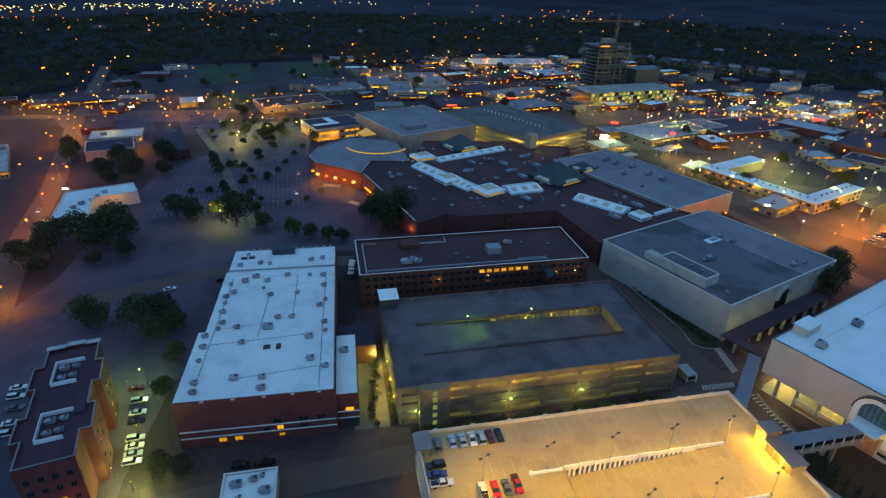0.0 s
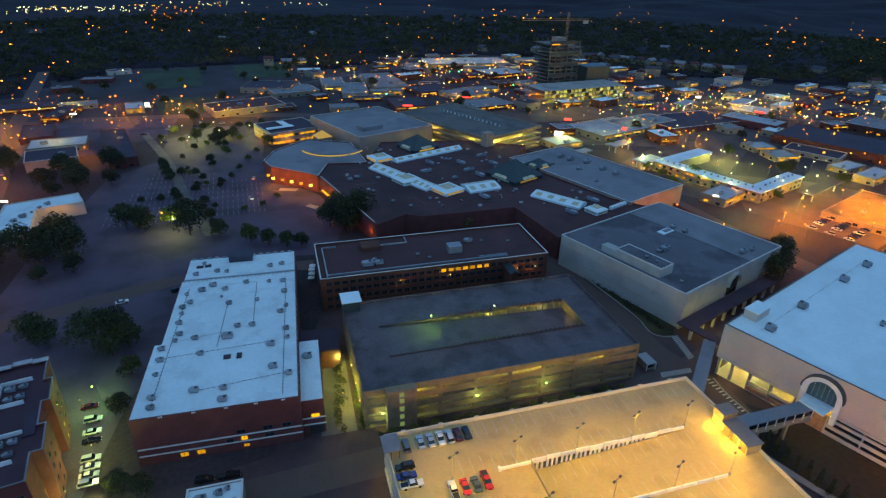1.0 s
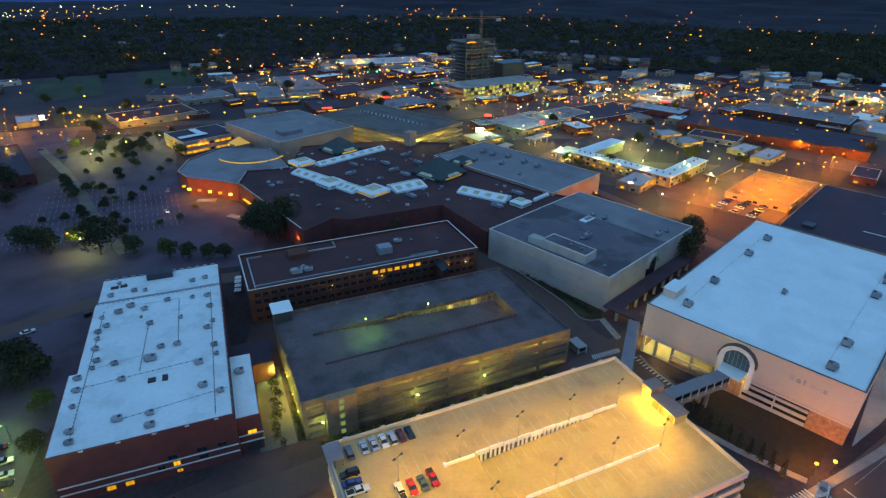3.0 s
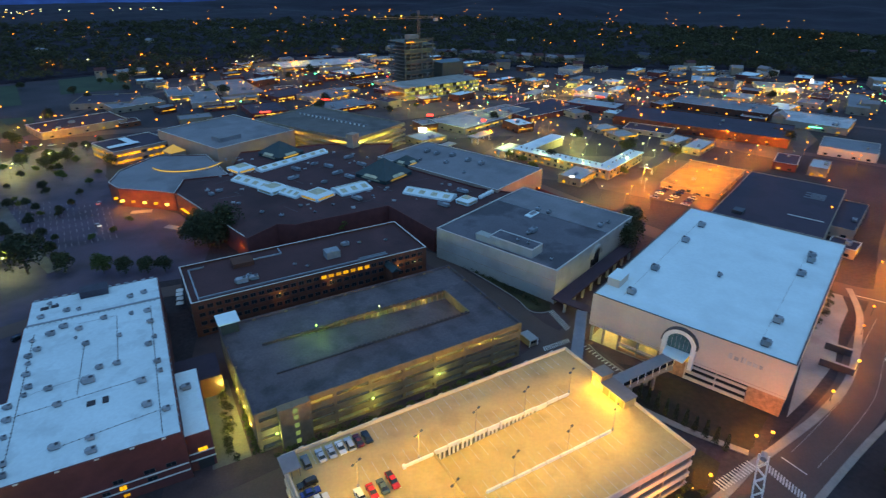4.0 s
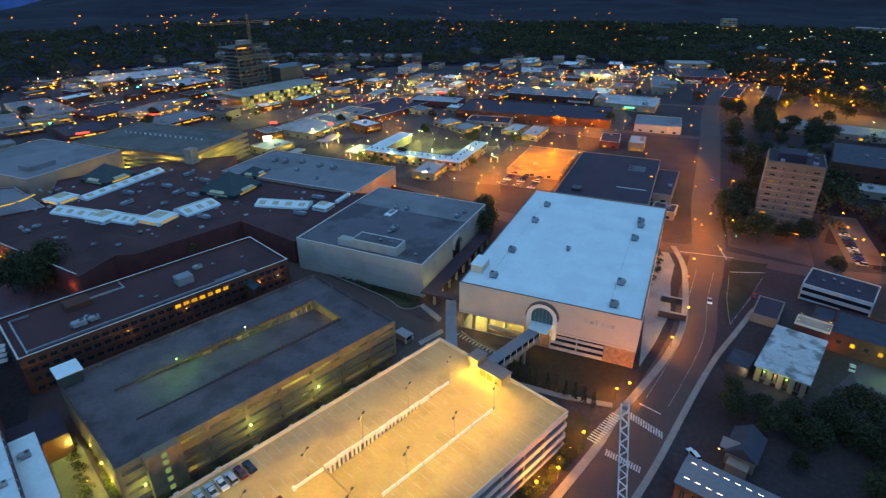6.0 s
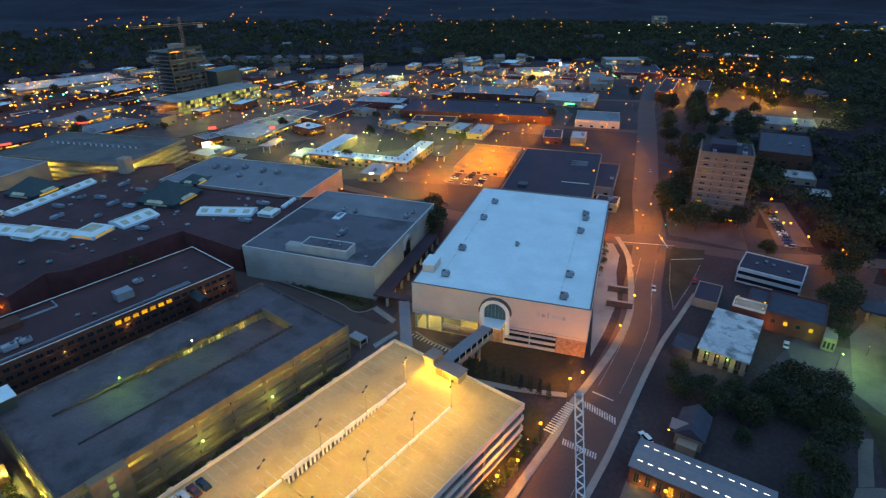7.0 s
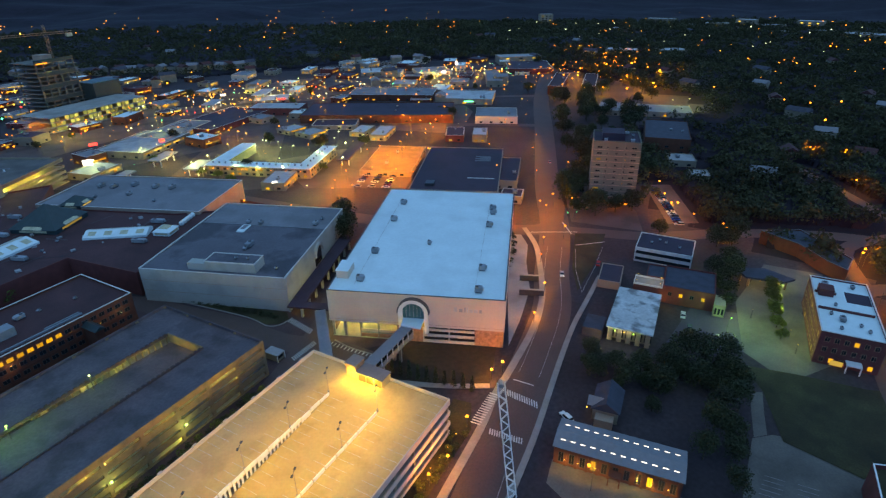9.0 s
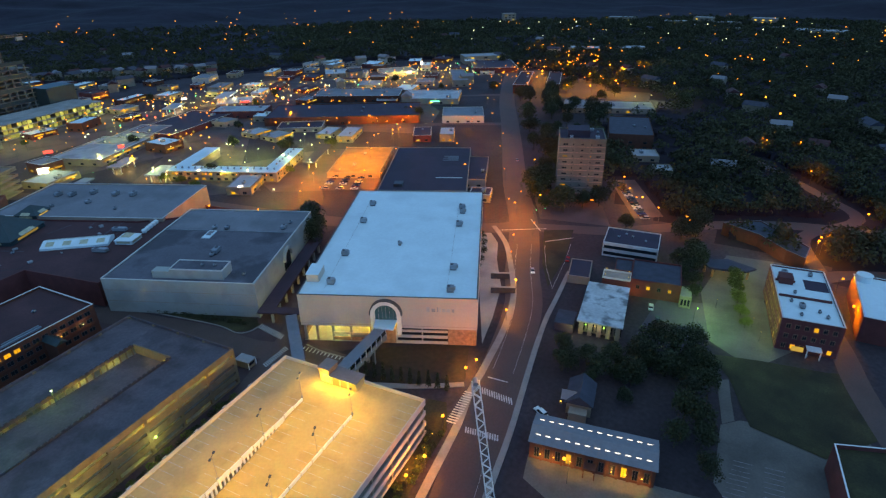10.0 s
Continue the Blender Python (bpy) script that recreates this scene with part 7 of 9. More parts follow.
def brick_shops():
    t = thing("brick_shop", 211, 62.5, 17, "red brick building with a slate-blue roof and a lit roof court", "building")
    for dims, h, roof in (((-9, -16, 9.5, 3), 7, M_SLATE), ((-9, 3, -2, 14), 6, M_WALK), ((-2, 3, 9.5, 10), 6.4, M_SLATE)):
        boxpart("wall", (dims[0], dims[1], 0, dims[2], dims[3], h), M_BRICK, t)
        boxpart("roof", (dims[0] + 0.4, dims[1] + 0.4, h, dims[2] - 0.4, dims[3] - 0.4, h + 0.1), roof, t)
        for d in ((dims[0], dims[1], dims[2], dims[1] + 0.3), (dims[0], dims[3] - 0.3, dims[2], dims[3]), (dims[0], dims[1] + 0.3, dims[0] + 0.3, dims[3] - 0.3), (dims[2] - 0.3, dims[1] + 0.3, dims[2], dims[3] - 0.3)):
            boxpart("parapet", (d[0], d[1], h, d[2], d[3], h + 0.7), M_BAND if roof is M_WALK else M_BRICK, t)
    boxpart("front_wing", (-12, -20, 0, -4, -16, 5), M_CREAM, t)
    for y in (-19.2, -18.0, -16.8):
        boxpart("wing_window", (-12.05, y - 0.4, 1.0, -11.95, y + 0.4, 3.6), M_GLASS, t)
    for u, v in ((-8, 4), (-3, 4), (-8, 13), (-3, 13)):
        bm = bmesh.new()
        globe(bm, u, v, 7.6, 0.2)
        part("court_lamp", bm, L_WARM, t)
    lamp_light(t, -5.5, 8, 8.2, 80, (1.0, 0.8, 0.3), 0.3)
    lamp_light(t, -10.5, 1, 3, 120, AMBER, 0.3)
    windows(t, "W", 18, 0.0001, (-12, -8, -4, 0), (3.6,), 1.4, 1.6, 0.3)
    t = thing("office_lowrise", 240.3, 76.8, 15, "two-storey office with a dark roof and white window bands", "office building")
    shell(t, 17.7, 24, 7, M_BAND, M_DARKROOF, 0.4, None)
    for z in (0.9, 4.0):
        boxpart("window_band", (-8.95, -11.5, z, -8.84, 11.5, z + 1.5), M_GLASS, t, "dark band of windows")
    for u, v in ((-2, -6), (1, 0), (-1, 6), (3, 3)):
        px, py = local(240.3, 76.8, 15, u, v)
        rooftop_unit(px, py, 6.6, 15, 4, "units on the low office roof")
    lamp_light(t, -6, -13.5, 3.5, 220, (0.8, 1.0, 0.3), 0.3)
    t = thing("grey_shed", 205.5, 86.0, 20, "low grey flat-roofed shed", "shed")
    shell(t, 16, 9, 3.6, M_BEIGE, M_DARKROOF, 0.3, None)


brick_shops()


def brick_offices():
    t = thing("brick_offices", 219, 5.6, 15.5, "three-storey red brick building with a stepped white roof", "office building")
    W, D, H = 41, 18.4, 12.5
    shell(t, W, D, H, M_BRICK, M_WROOF, 0.6, M_BAND, roof_label="white membrane roof in several levels")
    for z in (1.0, 5.0, 8.8):
        windows(t, "W", W, D, span(-D / 2 + 1, D / 2 - 1, 6), (z,), 1.4, 1.8, 0.05, frame_mat=M_STONE)
        windows(t, "N", W, D, span(-W / 2 + 1, W / 2 - 1, 12), (z,), 1.4, 1.8, 0.05, frame_mat=M_STONE)
    for d in ((-4, -8, 0.2), (8, 2, 6.5)):
        boxpart("roof_wall", (d[0], d[1], H - 0.6, d[0] + 0.4, 8.6, H + 0.3), M_BRICK, t)
    boxpart("roof_recess", (4, -8.6, H - 0.6, 12, -1, H - 0.55), M_DARKROOF, t)
    boxpart("roof_shed", (6, 3, H - 0.6, 11, 7.6, H + 2.0), M_BRICK, t)
    boxpart("lit_door", (-W / 2 - 0.1, 0.5, 0.3, -W / 2 - 0.02, 4.2, 2.2), L_DIM, t, "glowing entrance")
    boxpart("white_porch", (-W / 2 - 3, -4.2, 3.0, -W / 2, 0.2, 3.4), M_WHITE, t)
    for y in (-4, 0):
        boxpart("porch_column", (-W / 2 - 2.8, y - 0.15, 0, -W / 2 - 2.5, y + 0.15, 3.0), M_WHITE, t)
    lamp_light(t, -W / 2 - 2, -2, 2.4, 60, AMBER, 0.2)
    for u, v, k in ((-15, -5, 4), (-12, -3, 4), (-10, 2, 0), (-7, 5, 4), (0, 3, 4), (14, 5, 1), (16, -4, 2), (-16, 3, 4)):
        px, py = local(219, 5.6, 15.5, u, v)
        rooftop_unit(px, py, H - 0.6, 15.5, k, "units on the brick office roof")
    t = thing("drum_building", 236, -17, 10, "brick building with a pale roof and a round drum", "building")
    shell(t, 34, 14, 10, M_BRICK, M_WROOF, 0.5, M_BAND)
    bm = bmesh.new()
    bar(bm, (14, 4, 0), (14, 4, 12.0), 2.8, 20)
    part("drum", bm, M_WROOF, t)
    t = thing("corner_block", 0, 0, 0, "brick block with a pale coping round a planted roof", "building")
    poly_block(t, [(146, -12), (157, -32), (136, -42), (127, -17)], 9, M_BRICK, M_GRASS, 1.2, M_WHITE, "dark planted roof")


brick_offices()

t = thing("angular_lodge", 0, 0, 0, "angular low building with a dark blue roof and warm entrance", "building")
poly_block(t, [(284, 48), (297, 34), (277, 10), (264, 10), (268, 18), (279, 31)], 6.4, M_BROWNBRICK, M_SLATE, 0.4, M_BLUEROOF, "dark blue roof")
lamp_light(t, 266, 24, 3.5, 500, (1.0, 0.75, 0.3), 0.4)
lamp_light(t, 274, 40, 3.5, 200, (0.8, 1.0, 0.4), 0.4)
t = thing("drop_off_canopy", 0, 0, 0, "angular dark canopy glowing warm underneath", "canopy")
bm = bmesh.new()
prism(bm, ccw([(240, 46.5), (247, 37), (244.5, 25), (239, 28), (234.5, 41)]), 4.4, 5.2)
part("canopy_roof", bm, M_SLATE, t, "dark canopy roof with a pale edge")
for px, py in ((240, 44), (244.5, 37), (243, 27.5), (237, 40), (239.5, 30)):
    boxpart("column", (px - 0.4, py - 0.4, 0, px + 0.4, py + 0.4, 4.4), M_STONE, t)
for px, py in ((238, 41), (239.5, 35)):
    boxpart("soffit_light", (px - 0.6, py - 0.6, 4.28, px + 0.6, py + 0.6, 4.38), L_WIN, t)
    lamp_light(t, px - 1.5, py, 3.6, 260, (1.0, 0.75, 0.25), 0.4)


def lit_shop():
    W, D, H, A = 11, 33, 6.2, 18
    x, y = 112.9, 38.6
    t = thing("lit_shop", x, y, A, "long low shop with pale roof and two glowing light rows", "shop")
    bm = bmesh.new()
    box(bm, -W / 2 + 0.5, -D / 2 + 0.4, 0, W / 2 - 0.4, D / 2 - 0.4, H)
    part("wall", bm, M_BROWNBRICK, t)
    bm = bmesh.new()
    gable(bm, -D / 2, -W / 2 - 0.3, D / 2, W / 2 + 0.2, 0, 1.1)
    part("roof", bm, M_BLUEROOF, t, "pale metal roof").matrix_basis = pose(0, 0, H, 0, 0, 90)
    for row in (-1, 1):
        for i, v in enumerate(span(-D / 2 + 1, D / 2 - 1, 12)):
            o = boxpart("roof_light", (-0.1, -0.62, 0, 0.1, 0.62, 0.08), L_SIGN, t, "glowing white roof light")
            o.matrix_basis = pose(row * 2.9, v, H + 0.52, 0, row * 11.5, 0)
    for i, v in enumerate(span(-D / 2 + 1, D / 2 - 1, 11)):
        boxpart("pilaster", (-W / 2 + 0.2, v - 1.5, 0, -W / 2 + 0.52, v - 0.9, H - 0.3), M_BROWNBRICK, t)
        piece("window", window_mesh(1.4, 3.4, L_WIN if i in (2, 7) else M_GLASS), t, pose(-W / 2 + 0.48, v, 1.0, 0, 0, -90))
    for v in (-13, -9, -5.5, 1.5, 5, 9.5, 13):
        bm = bmesh.new()
        globe(bm, -W / 2 - 0.1, v, 2.6, 0.17)
        part("wall_lamp", bm, L_WARM, t)
        lamp_light(t, -W / 2 - 0.8, v, 1.6, 150, (1.0, 0.56, 0.1), 0.15)
    boxpart("entrance_awning", (-W / 2 - 2.2, -1.6, 3.2, -W / 2 + 0.2, 1.6, 3.5), M_BROWNBRICK, t)
    for v in (-1.4, 1.4):
        boxpart("awning_post", (-W / 2 - 2.1, v - 0.12, 0, -W / 2 - 1.9, v + 0.12, 3.2), M_BROWNBRICK, t)


lit_shop()

t = thing("house", 131, 50.5, 18, "small grey house with a slate gable roof and white porch", "house")
boxpart("wall", (-5.4, -3.6, 0, 5.4, 3.6, 4.2), M_CREAM, t)
bm = bmesh.new()
gable(bm, -5.9, -4.2, 5.9, 4.2, 4.2, 7.2)
part("roof", bm, M_SLATE, t, "dark slate gable roof")
bm = bmesh.new()
gable(bm, -2.2, -2.0, 2.2, 2.0, 4.2, 6.4)
part("dormer", bm, M_BLUEROOF, t).matrix_basis = pose(-3, 3.2, 0.3, 0, 0, 90)
boxpart("porch", (-8.4, -2.6, 0, -5.42, 2.6, 2.9), M_BEIGE, t)
bm = bmesh.new()
globe(bm, -4.6, 5.4, 3.2, 0.28)
part("house_lamp", bm, L_WARM, t)
lamp_light(t, -4.6, 5.6, 3.2, 120, (1.0, 0.75, 0.3), 0.25)
car("suv", "white", 120, 58, 70)


# ---- lattice boom of a crane standing under the camera ----
def lattice_boom():
    t = thing("crane_boom", 64.6, 36.1, 0, "pale steel lattice crane boom rising from the ground", "crane")
    p, q = Vector((0, 0, 0.6)), Vector((-4.1, 5.05, 59.4))
    d = q - p
    r = d.to_track_quat("Z", "Y")
    n = 44
    w_low, w_top = 0.9, 0.6
    corners = ((-1, -1), (1, -1), (1, 1), (-1, 1))

    def at(k, f):
        w = w_low + (w_top - w_low) * f
        return p + d * f + r @ Vector((corners[k % 4][0] * w, corners[k % 4][1] * w, 0))

    for k in range(4):
        bm = bmesh.new()
        bar(bm, at(k, 0), at(k, 1), 0.13, 6, 0.11)
        part("chord", bm, M_WHITE, t)
    for k in range(4):
        bm = bmesh.new()
        for i in range(n):
            a, b = (k, k + 1) if i % 2 else (k + 1, k)
            bar(bm, at(a, i / n), at(b, (i + 1) / n), 0.075, 5)
        part("lacing", bm, M_WHITE, t)
    bm = bmesh.new()
    bar(bm, q + r @ Vector((-0.7, 0, 0.3)), q + r @ Vector((0.7, 0, 0.3)), 0.4, 12)
    part("sheave", bm, M_GREYMET, t)
    boxpart("crane_base", (-3, -4, 0, 3, 3, 2.4), M_WHITE, t)


lattice_boom()
# ---- trees ----
def leaf_cloud(rng, lobes, leaves, size, flat=1.0):
    """Many small leaf faces scattered over the shells of several lobes (centre, radius)."""
    verts, faces = [], []
    for cx, cy, cz, r in lobes:
        for _ in range(leaves):
            u = rng.normal(size=3)
            u /= np.linalg.norm(u)
            if u[2] < -0.55:
                u[2] *= -0.5
            c = np.array((cx, cy, cz)) + u * r * (0.72 + 0.38 * rng.random()) * (1, 1, flat)
            a = rng.normal(size=3) + u * 0.9
            a /= np.linalg.norm(a)
            b = np.cross(a, rng.normal(size=3))
            b /= np.linalg.norm(b)
            e = np.cross(a, b)
            s = size * (0.6 + 0.8 * rng.random())
            k = len(verts)
            verts += [tuple(c + b * s), tuple(c + e * s * 0.6), tuple(c - b * s), tuple(c - e * s * 0.6)]
            faces.append((k, k + 1, k + 2, k + 3))
    return verts, faces


def make_tree(seed, h, spread, leaf, label, size=0.36):
    rng = np.random.default_rng(seed)
    t = thing("tree", 0, -600, 0, label, "tree", "trees of the town")
    bm = bmesh.new()
    bar(bm, (0, 0, 0), (0.1, 0.05, h * 0.45), 0.028 * h, 7, 0.018 * h)
    lobes = []
    for i in range(9):
        a = 2.4 * i + rng.random()
        r = spread * (0.25 + 0.45 * rng.random()) if i else 0.0
        z = h * (0.4 + 0.38 * rng.random()) if i else h * 0.8
        lobes.append((r * math.cos(a), r * math.sin(a), z, spread * (0.42 + 0.2 * rng.random())))
        bar(bm, (0.1, 0.05, h * 0.36), (r * math.cos(a) * 0.8, r * math.sin(a) * 0.8, z), 0.011 * h, 5, 0.005 * h)
    part("trunk", bm, M_BARK, t)
    me = bpy.data.meshes.new("crown")
    me.from_pydata(*[x if i else x for i, x in enumerate((lambda v, f: (v, [], f))(*leaf_cloud(rng, lobes, 230, size)))])
    me.materials.append(leaf)
    o = new("crown", me)
    o.parent = t
    return t


def make_column(seed, h):
    rng = np.random.default_rng(seed)
    t = thing("column_tree", 0, -600, 0, "slim dark column evergreen by the lawn", "tree", "column trees by the lawn")
    bm = bmesh.new()
    bar(bm, (0, 0, 0), (0, 0, h * 0.8), 0.12, 6, 0.04)
    part("trunk", bm, M_BARK, t)
    me = bpy.data.meshes.new("crown")
    v, f = leaf_cloud(rng, [(0, 0, h * (0.12 + 0.09 * i), 0.85 - 0.07 * i) for i in range(9)], 40, 0.25)
    me.from_pydata(v, [], f)
    me.materials.append(M_LEAF)
    o = new("crown", me)
    o.parent = t
    return t


def make_shrub(seed, label, leaf, size):
    rng = np.random.default_rng(seed)
    t = thing("shrub", 0, -600, 0, label, "shrub", "shrubs of the town")
    me = bpy.data.meshes.new("foliage")
    v, f = leaf_cloud(rng, [(rng.uniform(-.5, .5) * size, rng.uniform(-.5, .5) * size, size * 0.45, size * 0.5) for _ in range(4)], 45, 0.2)
    me.from_pydata(v, [], f)
    me.materials.append(leaf)
    o = new("foliage", me)
    o.parent = t
    bm = bmesh.new()
    bar(bm, (0, 0, 0), (0, 0, size * 0.5), 0.06, 5)
    part("stem", bm, M_BARK, t)
    return t


TREES = [make_tree(11, 10, 5.0, M_LEAF, "broad dark green leafy tree"), make_tree(12, 9, 4.2, M_LEAF, "rounded dark green leafy tree"), make_tree(13, 12, 5.6, M_LEAF, "tall dark green leafy tree"), make_tree(14, 8, 4.2, M_LEAF_B, "light green tree beside the pavement")]
SHRUB = [make_shrub(21, "small dark green shrub", M_LEAF, 1.6), make_shrub(22, "small light green shrub", M_LEAF_B, 1.4)]
COLUMN = make_column(31, 7.0)
USED = set()
CLEARINGS = [[(276, 92), (331, 127), (342, 112), (291, 76)], [(352, 92), (396, 110), (400, 136), (372, 130), (348, 108)], [(378, 124), (420, 122), (456, 150), (440, 176), (396, 160)]]      # lots and houses in the woods
OPEN_LAND = CLEARINGS[:1] + [[(198, 62), (209, 39), (183, 28), (170, 53)], [(147, 15), (172, 24), (175, 14), (150, 6)], [(-160, 180), (-130, 186), (-88, 192), (-86, 206), (-112, 208), (-162, 194)], [(120, 12), (148, 12), (152, -16), (118, -16)]]


def plant(proto, x, y, s=1.0, z=0.0):
    m = pose(x, y, z, 0, 0, random.uniform(0, 360)) @ Matrix.Diagonal((s, s, s * random.uniform(0.9, 1.1), 1))
    if any(inside(x, y, p) for p in OPEN_LAND):
        return None
    if proto.name in USED:
        return copy_thing(proto, m)
    USED.add(proto.name)
    proto.matrix_basis = m
    return proto


for x, y, k, s in ((-118, 272, 3, 0.9), (-138, 268, 0, 1.1), (-127, 264, 1, 1.0), (-104, 259, 0, 1.1), (-89, 256, 1, 0.7), (-131, 268, 0, 0.8), (-27.5, 262, 2, 1.1), (-22, 268, 2, 0.9), (-32, 268, 0, 0.9), (-73, 250, 3, 0.8), (-64, 247, 1, 0.6), (-55, 245, 1, 0.6), (31, 262, 3, 0.75), (-48, 244, 1, 0.6),
                   (-127, 169, 2, 0.75), (-122, 168, 0, 0.8), (-107, 167, 2, 0.95), (-101, 171, 0, 1.0), (-95, 167, 1, 0.95), (-99, 163, 0, 0.8), (-88, 152, 1, 0.7), (-84, 134, 0, 0.5), (-72, 105, 1, 0.6), (-66, 104, 0, 0.5)):
    plant(TREES[k], x, y, s * (1.2 if y > 200 else 1.0))
for x, y, k, s in ((-172, 220, 2, 1.0), (-165, 232, 2, 1.0), (-152, 238, 2, 1.1), (-160, 242, 0, 1.1), (-145, 232, 2, 1.0), (-178, 210, 0, 1.0), (-180, 235, 0, 1.0), (-140, 222, 1, 0.8), (-150, 214, 1, 0.7), (-168, 205, 1, 0.8), (-156, 226, 0, 0.9), (-190, 330, 0, 1), (-198, 340, 2, 0.9), (-205, 322, 0, 1),
                   (-180, 352, 2, 1), (-172, 330, 1, 0.9), (-210, 350, 0, 1), (-186, 318, 2, 0.9), (-196, 312, 1, 0.9), (-242, 352, 0, 1.0), (-248, 362, 2, 0.8)):
    plant(TREES[k], x, y, s)
for x, y in ((-141, 335), (-129, 311), (-110, 298), (-100, 275), (-155, 362), (-136, 346), (-118, 316), (-150, 352), (-124, 303), (-106, 287), (-95, 268), (-146, 345)):
    plant(TREES[1], x + random.uniform(-1.5, 1.5), y, random.uniform(0.45, 0.65))
for i in range(34):
    plant(TREES[random.choice((1, 1, 3))], -100 + random.uniform(-50, 45), 335 + random.uniform(-60, 85), random.uniform(0.35, 0.5))
for i in range(22):
    plant(TREES[random.choice((1, 3, 0))], -140 + random.uniform(-45, 45), 445 + random.uniform(-35, 40), random.uniform(0.45, 0.75))
# right of the road
for x, y, k, s in ((142, 62, 0, 0.6), (150, 66, 2, 0.5), (165, 44, 0, 0.6), (169, 35, 2, 0.75), (157, 22, 0, 0.7), (141, 23, 2, 0.6), (135, 16, 0, 0.6), (150, 42, 2, 0.55), (146, 52, 0, 0.6), (163, 30, 1, 0.6), (172, 42, 0, 0.9)):
    plant(TREES[k], x, y, s)
for x, y, s in ((268, 57, 0.7), (250, 52, 0.7), (233.5, 47, 0.7), (213, 41.4, 0.55), (177, 31, 0.6), (167, 28, 0.6), (151, 24, 0.6), (140, 19, 0.6), (124, 12, 0.5)):
    plant(TREES[0 if x > 180 else 2], x, y, s)
plant(TREES[3], -113.8, 269, 1.2)
for dx, dy, k, s in ((0, 0, 2, 1.05), (-6, 3, 0, 1.0), (5, -3, 0, 0.95), (-3, 7, 2, 1.0)):
    plant(TREES[k], -31.1 + dx, 263.9 + dy, s)
tr = random.Random(17)
for i in range(30):
    u, v = tr.random(), tr.random()
    plant(TREES[tr.choice((0, 1, 2))], 140 + 26 * u + 6 * v, 60 - 44 * u + 12 * v - 6, tr.uniform(0.4, 0.62))
for x, y, k, s in ((139, 40, 1, 0.5), (130, 22, 2, 0.55), (238, 47, 2, 0.7), (236, 54, 2, 0.6), (227, 50, 1, 0.6), (222, 44, 0, 0.6), (273, 57, 2, 0.9), (267, 62, 0, 0.9), (283, 92, 0, 0.8), (262, 88, 1, 0.8), (211, 23, 3, 0.6), (219, 26, 3, 0.65), (228, 29, 3, 0.7), (237, 31, 3, 0.7), (204, 20, 3, 0.5)):
    plant(TREES[k], x, y, s)
for x, y, k, s in ((278, 151, 2, 1), (271, 145, 0, 1), (272, 130, 0, 1), (265, 124, 2, 0.9), (284, 146, 0, 1), (290, 152, 2, 0.9), (262, 134, 1, 0.8), (276, 118, 1, 0.9), (284, 112, 0, 0.9), (157, 203, 2, 0.9), (161, 208, 0, 1.05), (165, 213, 2, 0.95), (169, 217, 1, 0.9)):
    plant(TREES[k], x, y, s)
for i in range(70):                                    # along the far road and round the tower
    u = random.random()
    x, y = 300 + 220 * u + random.uniform(-18, 18), 120 + 130 * u + random.uniform(-22, 60) * (0.5 + u)
    if math.hypot(x - 297, y - 131) > 22 and math.hypot(x - 425, y - 150) > 34 and abs((y - 168) - (x - 288) * 0.645) > 13:
        plant(TREES[random.choice((0, 1, 2))], x, y, random.uniform(0.7, 1.1))
for i in range(12):
    plant(COLUMN, 99.0 + i * 1.12, 118.0 - i * 2.85, random.uniform(0.9, 1.1))
for i in range(22):
    x, y = local(44.2, 96, 12.2, 8 + i * 1.8, -28.5 + random.uniform(-1.8, 1.8))
    plant(SHRUB[i % 2], x, y, random.uniform(0.7, 1.2))
for i in range(14):
    plant(SHRUB[0], -23.5 + random.uniform(-1, 1) + i * 0.35, 158 - i * 2.6, random.uniform(0.9, 1.5))
    plant(SHRUB[1], -17.5 + i * 0.4, 156 - i * 2.4, random.uniform(0.8, 1.3))
for i in range(16):
    plant(SHRUB[0], 96.5 - i * 1.35 + random.uniform(-0.8, 0.8), 171 + i * 3.2, random.uniform(0.8, 1.4))
for i in range(26):
    x, y = local(26.3, 157.1, 12.5, -40 + i * 3.1, -27.5)
    plant(SHRUB[i % 2], x, y, random.uniform(0.9, 1.5))
for i in range(30):
    x, y = 150 + i * 2.4, 100 + i * 1.5 + 3.0 * math.sin(i / 5)
    if i % 3:
        plant(SHRUB[0], x - 4, y + 1.5, random.uniform(0.8, 1.3))


# ---- distant woods, one sheet of many leaf clumps ----
def near_road(x, y, pad=5.0):
    for wdt, _, pts in ROADS:
        for a, b in zip(pts, pts[1:]):
            ax, ay = b[0] - a[0], b[1] - a[1]
            u = min(max(((x - a[0]) * ax + (y - a[1]) * ay) / (ax * ax + ay * ay), 0), 1)
            if math.hypot(x - a[0] - u * ax, y - a[1] - u * ay) < wdt / 2 + pad:
                return True
    return False


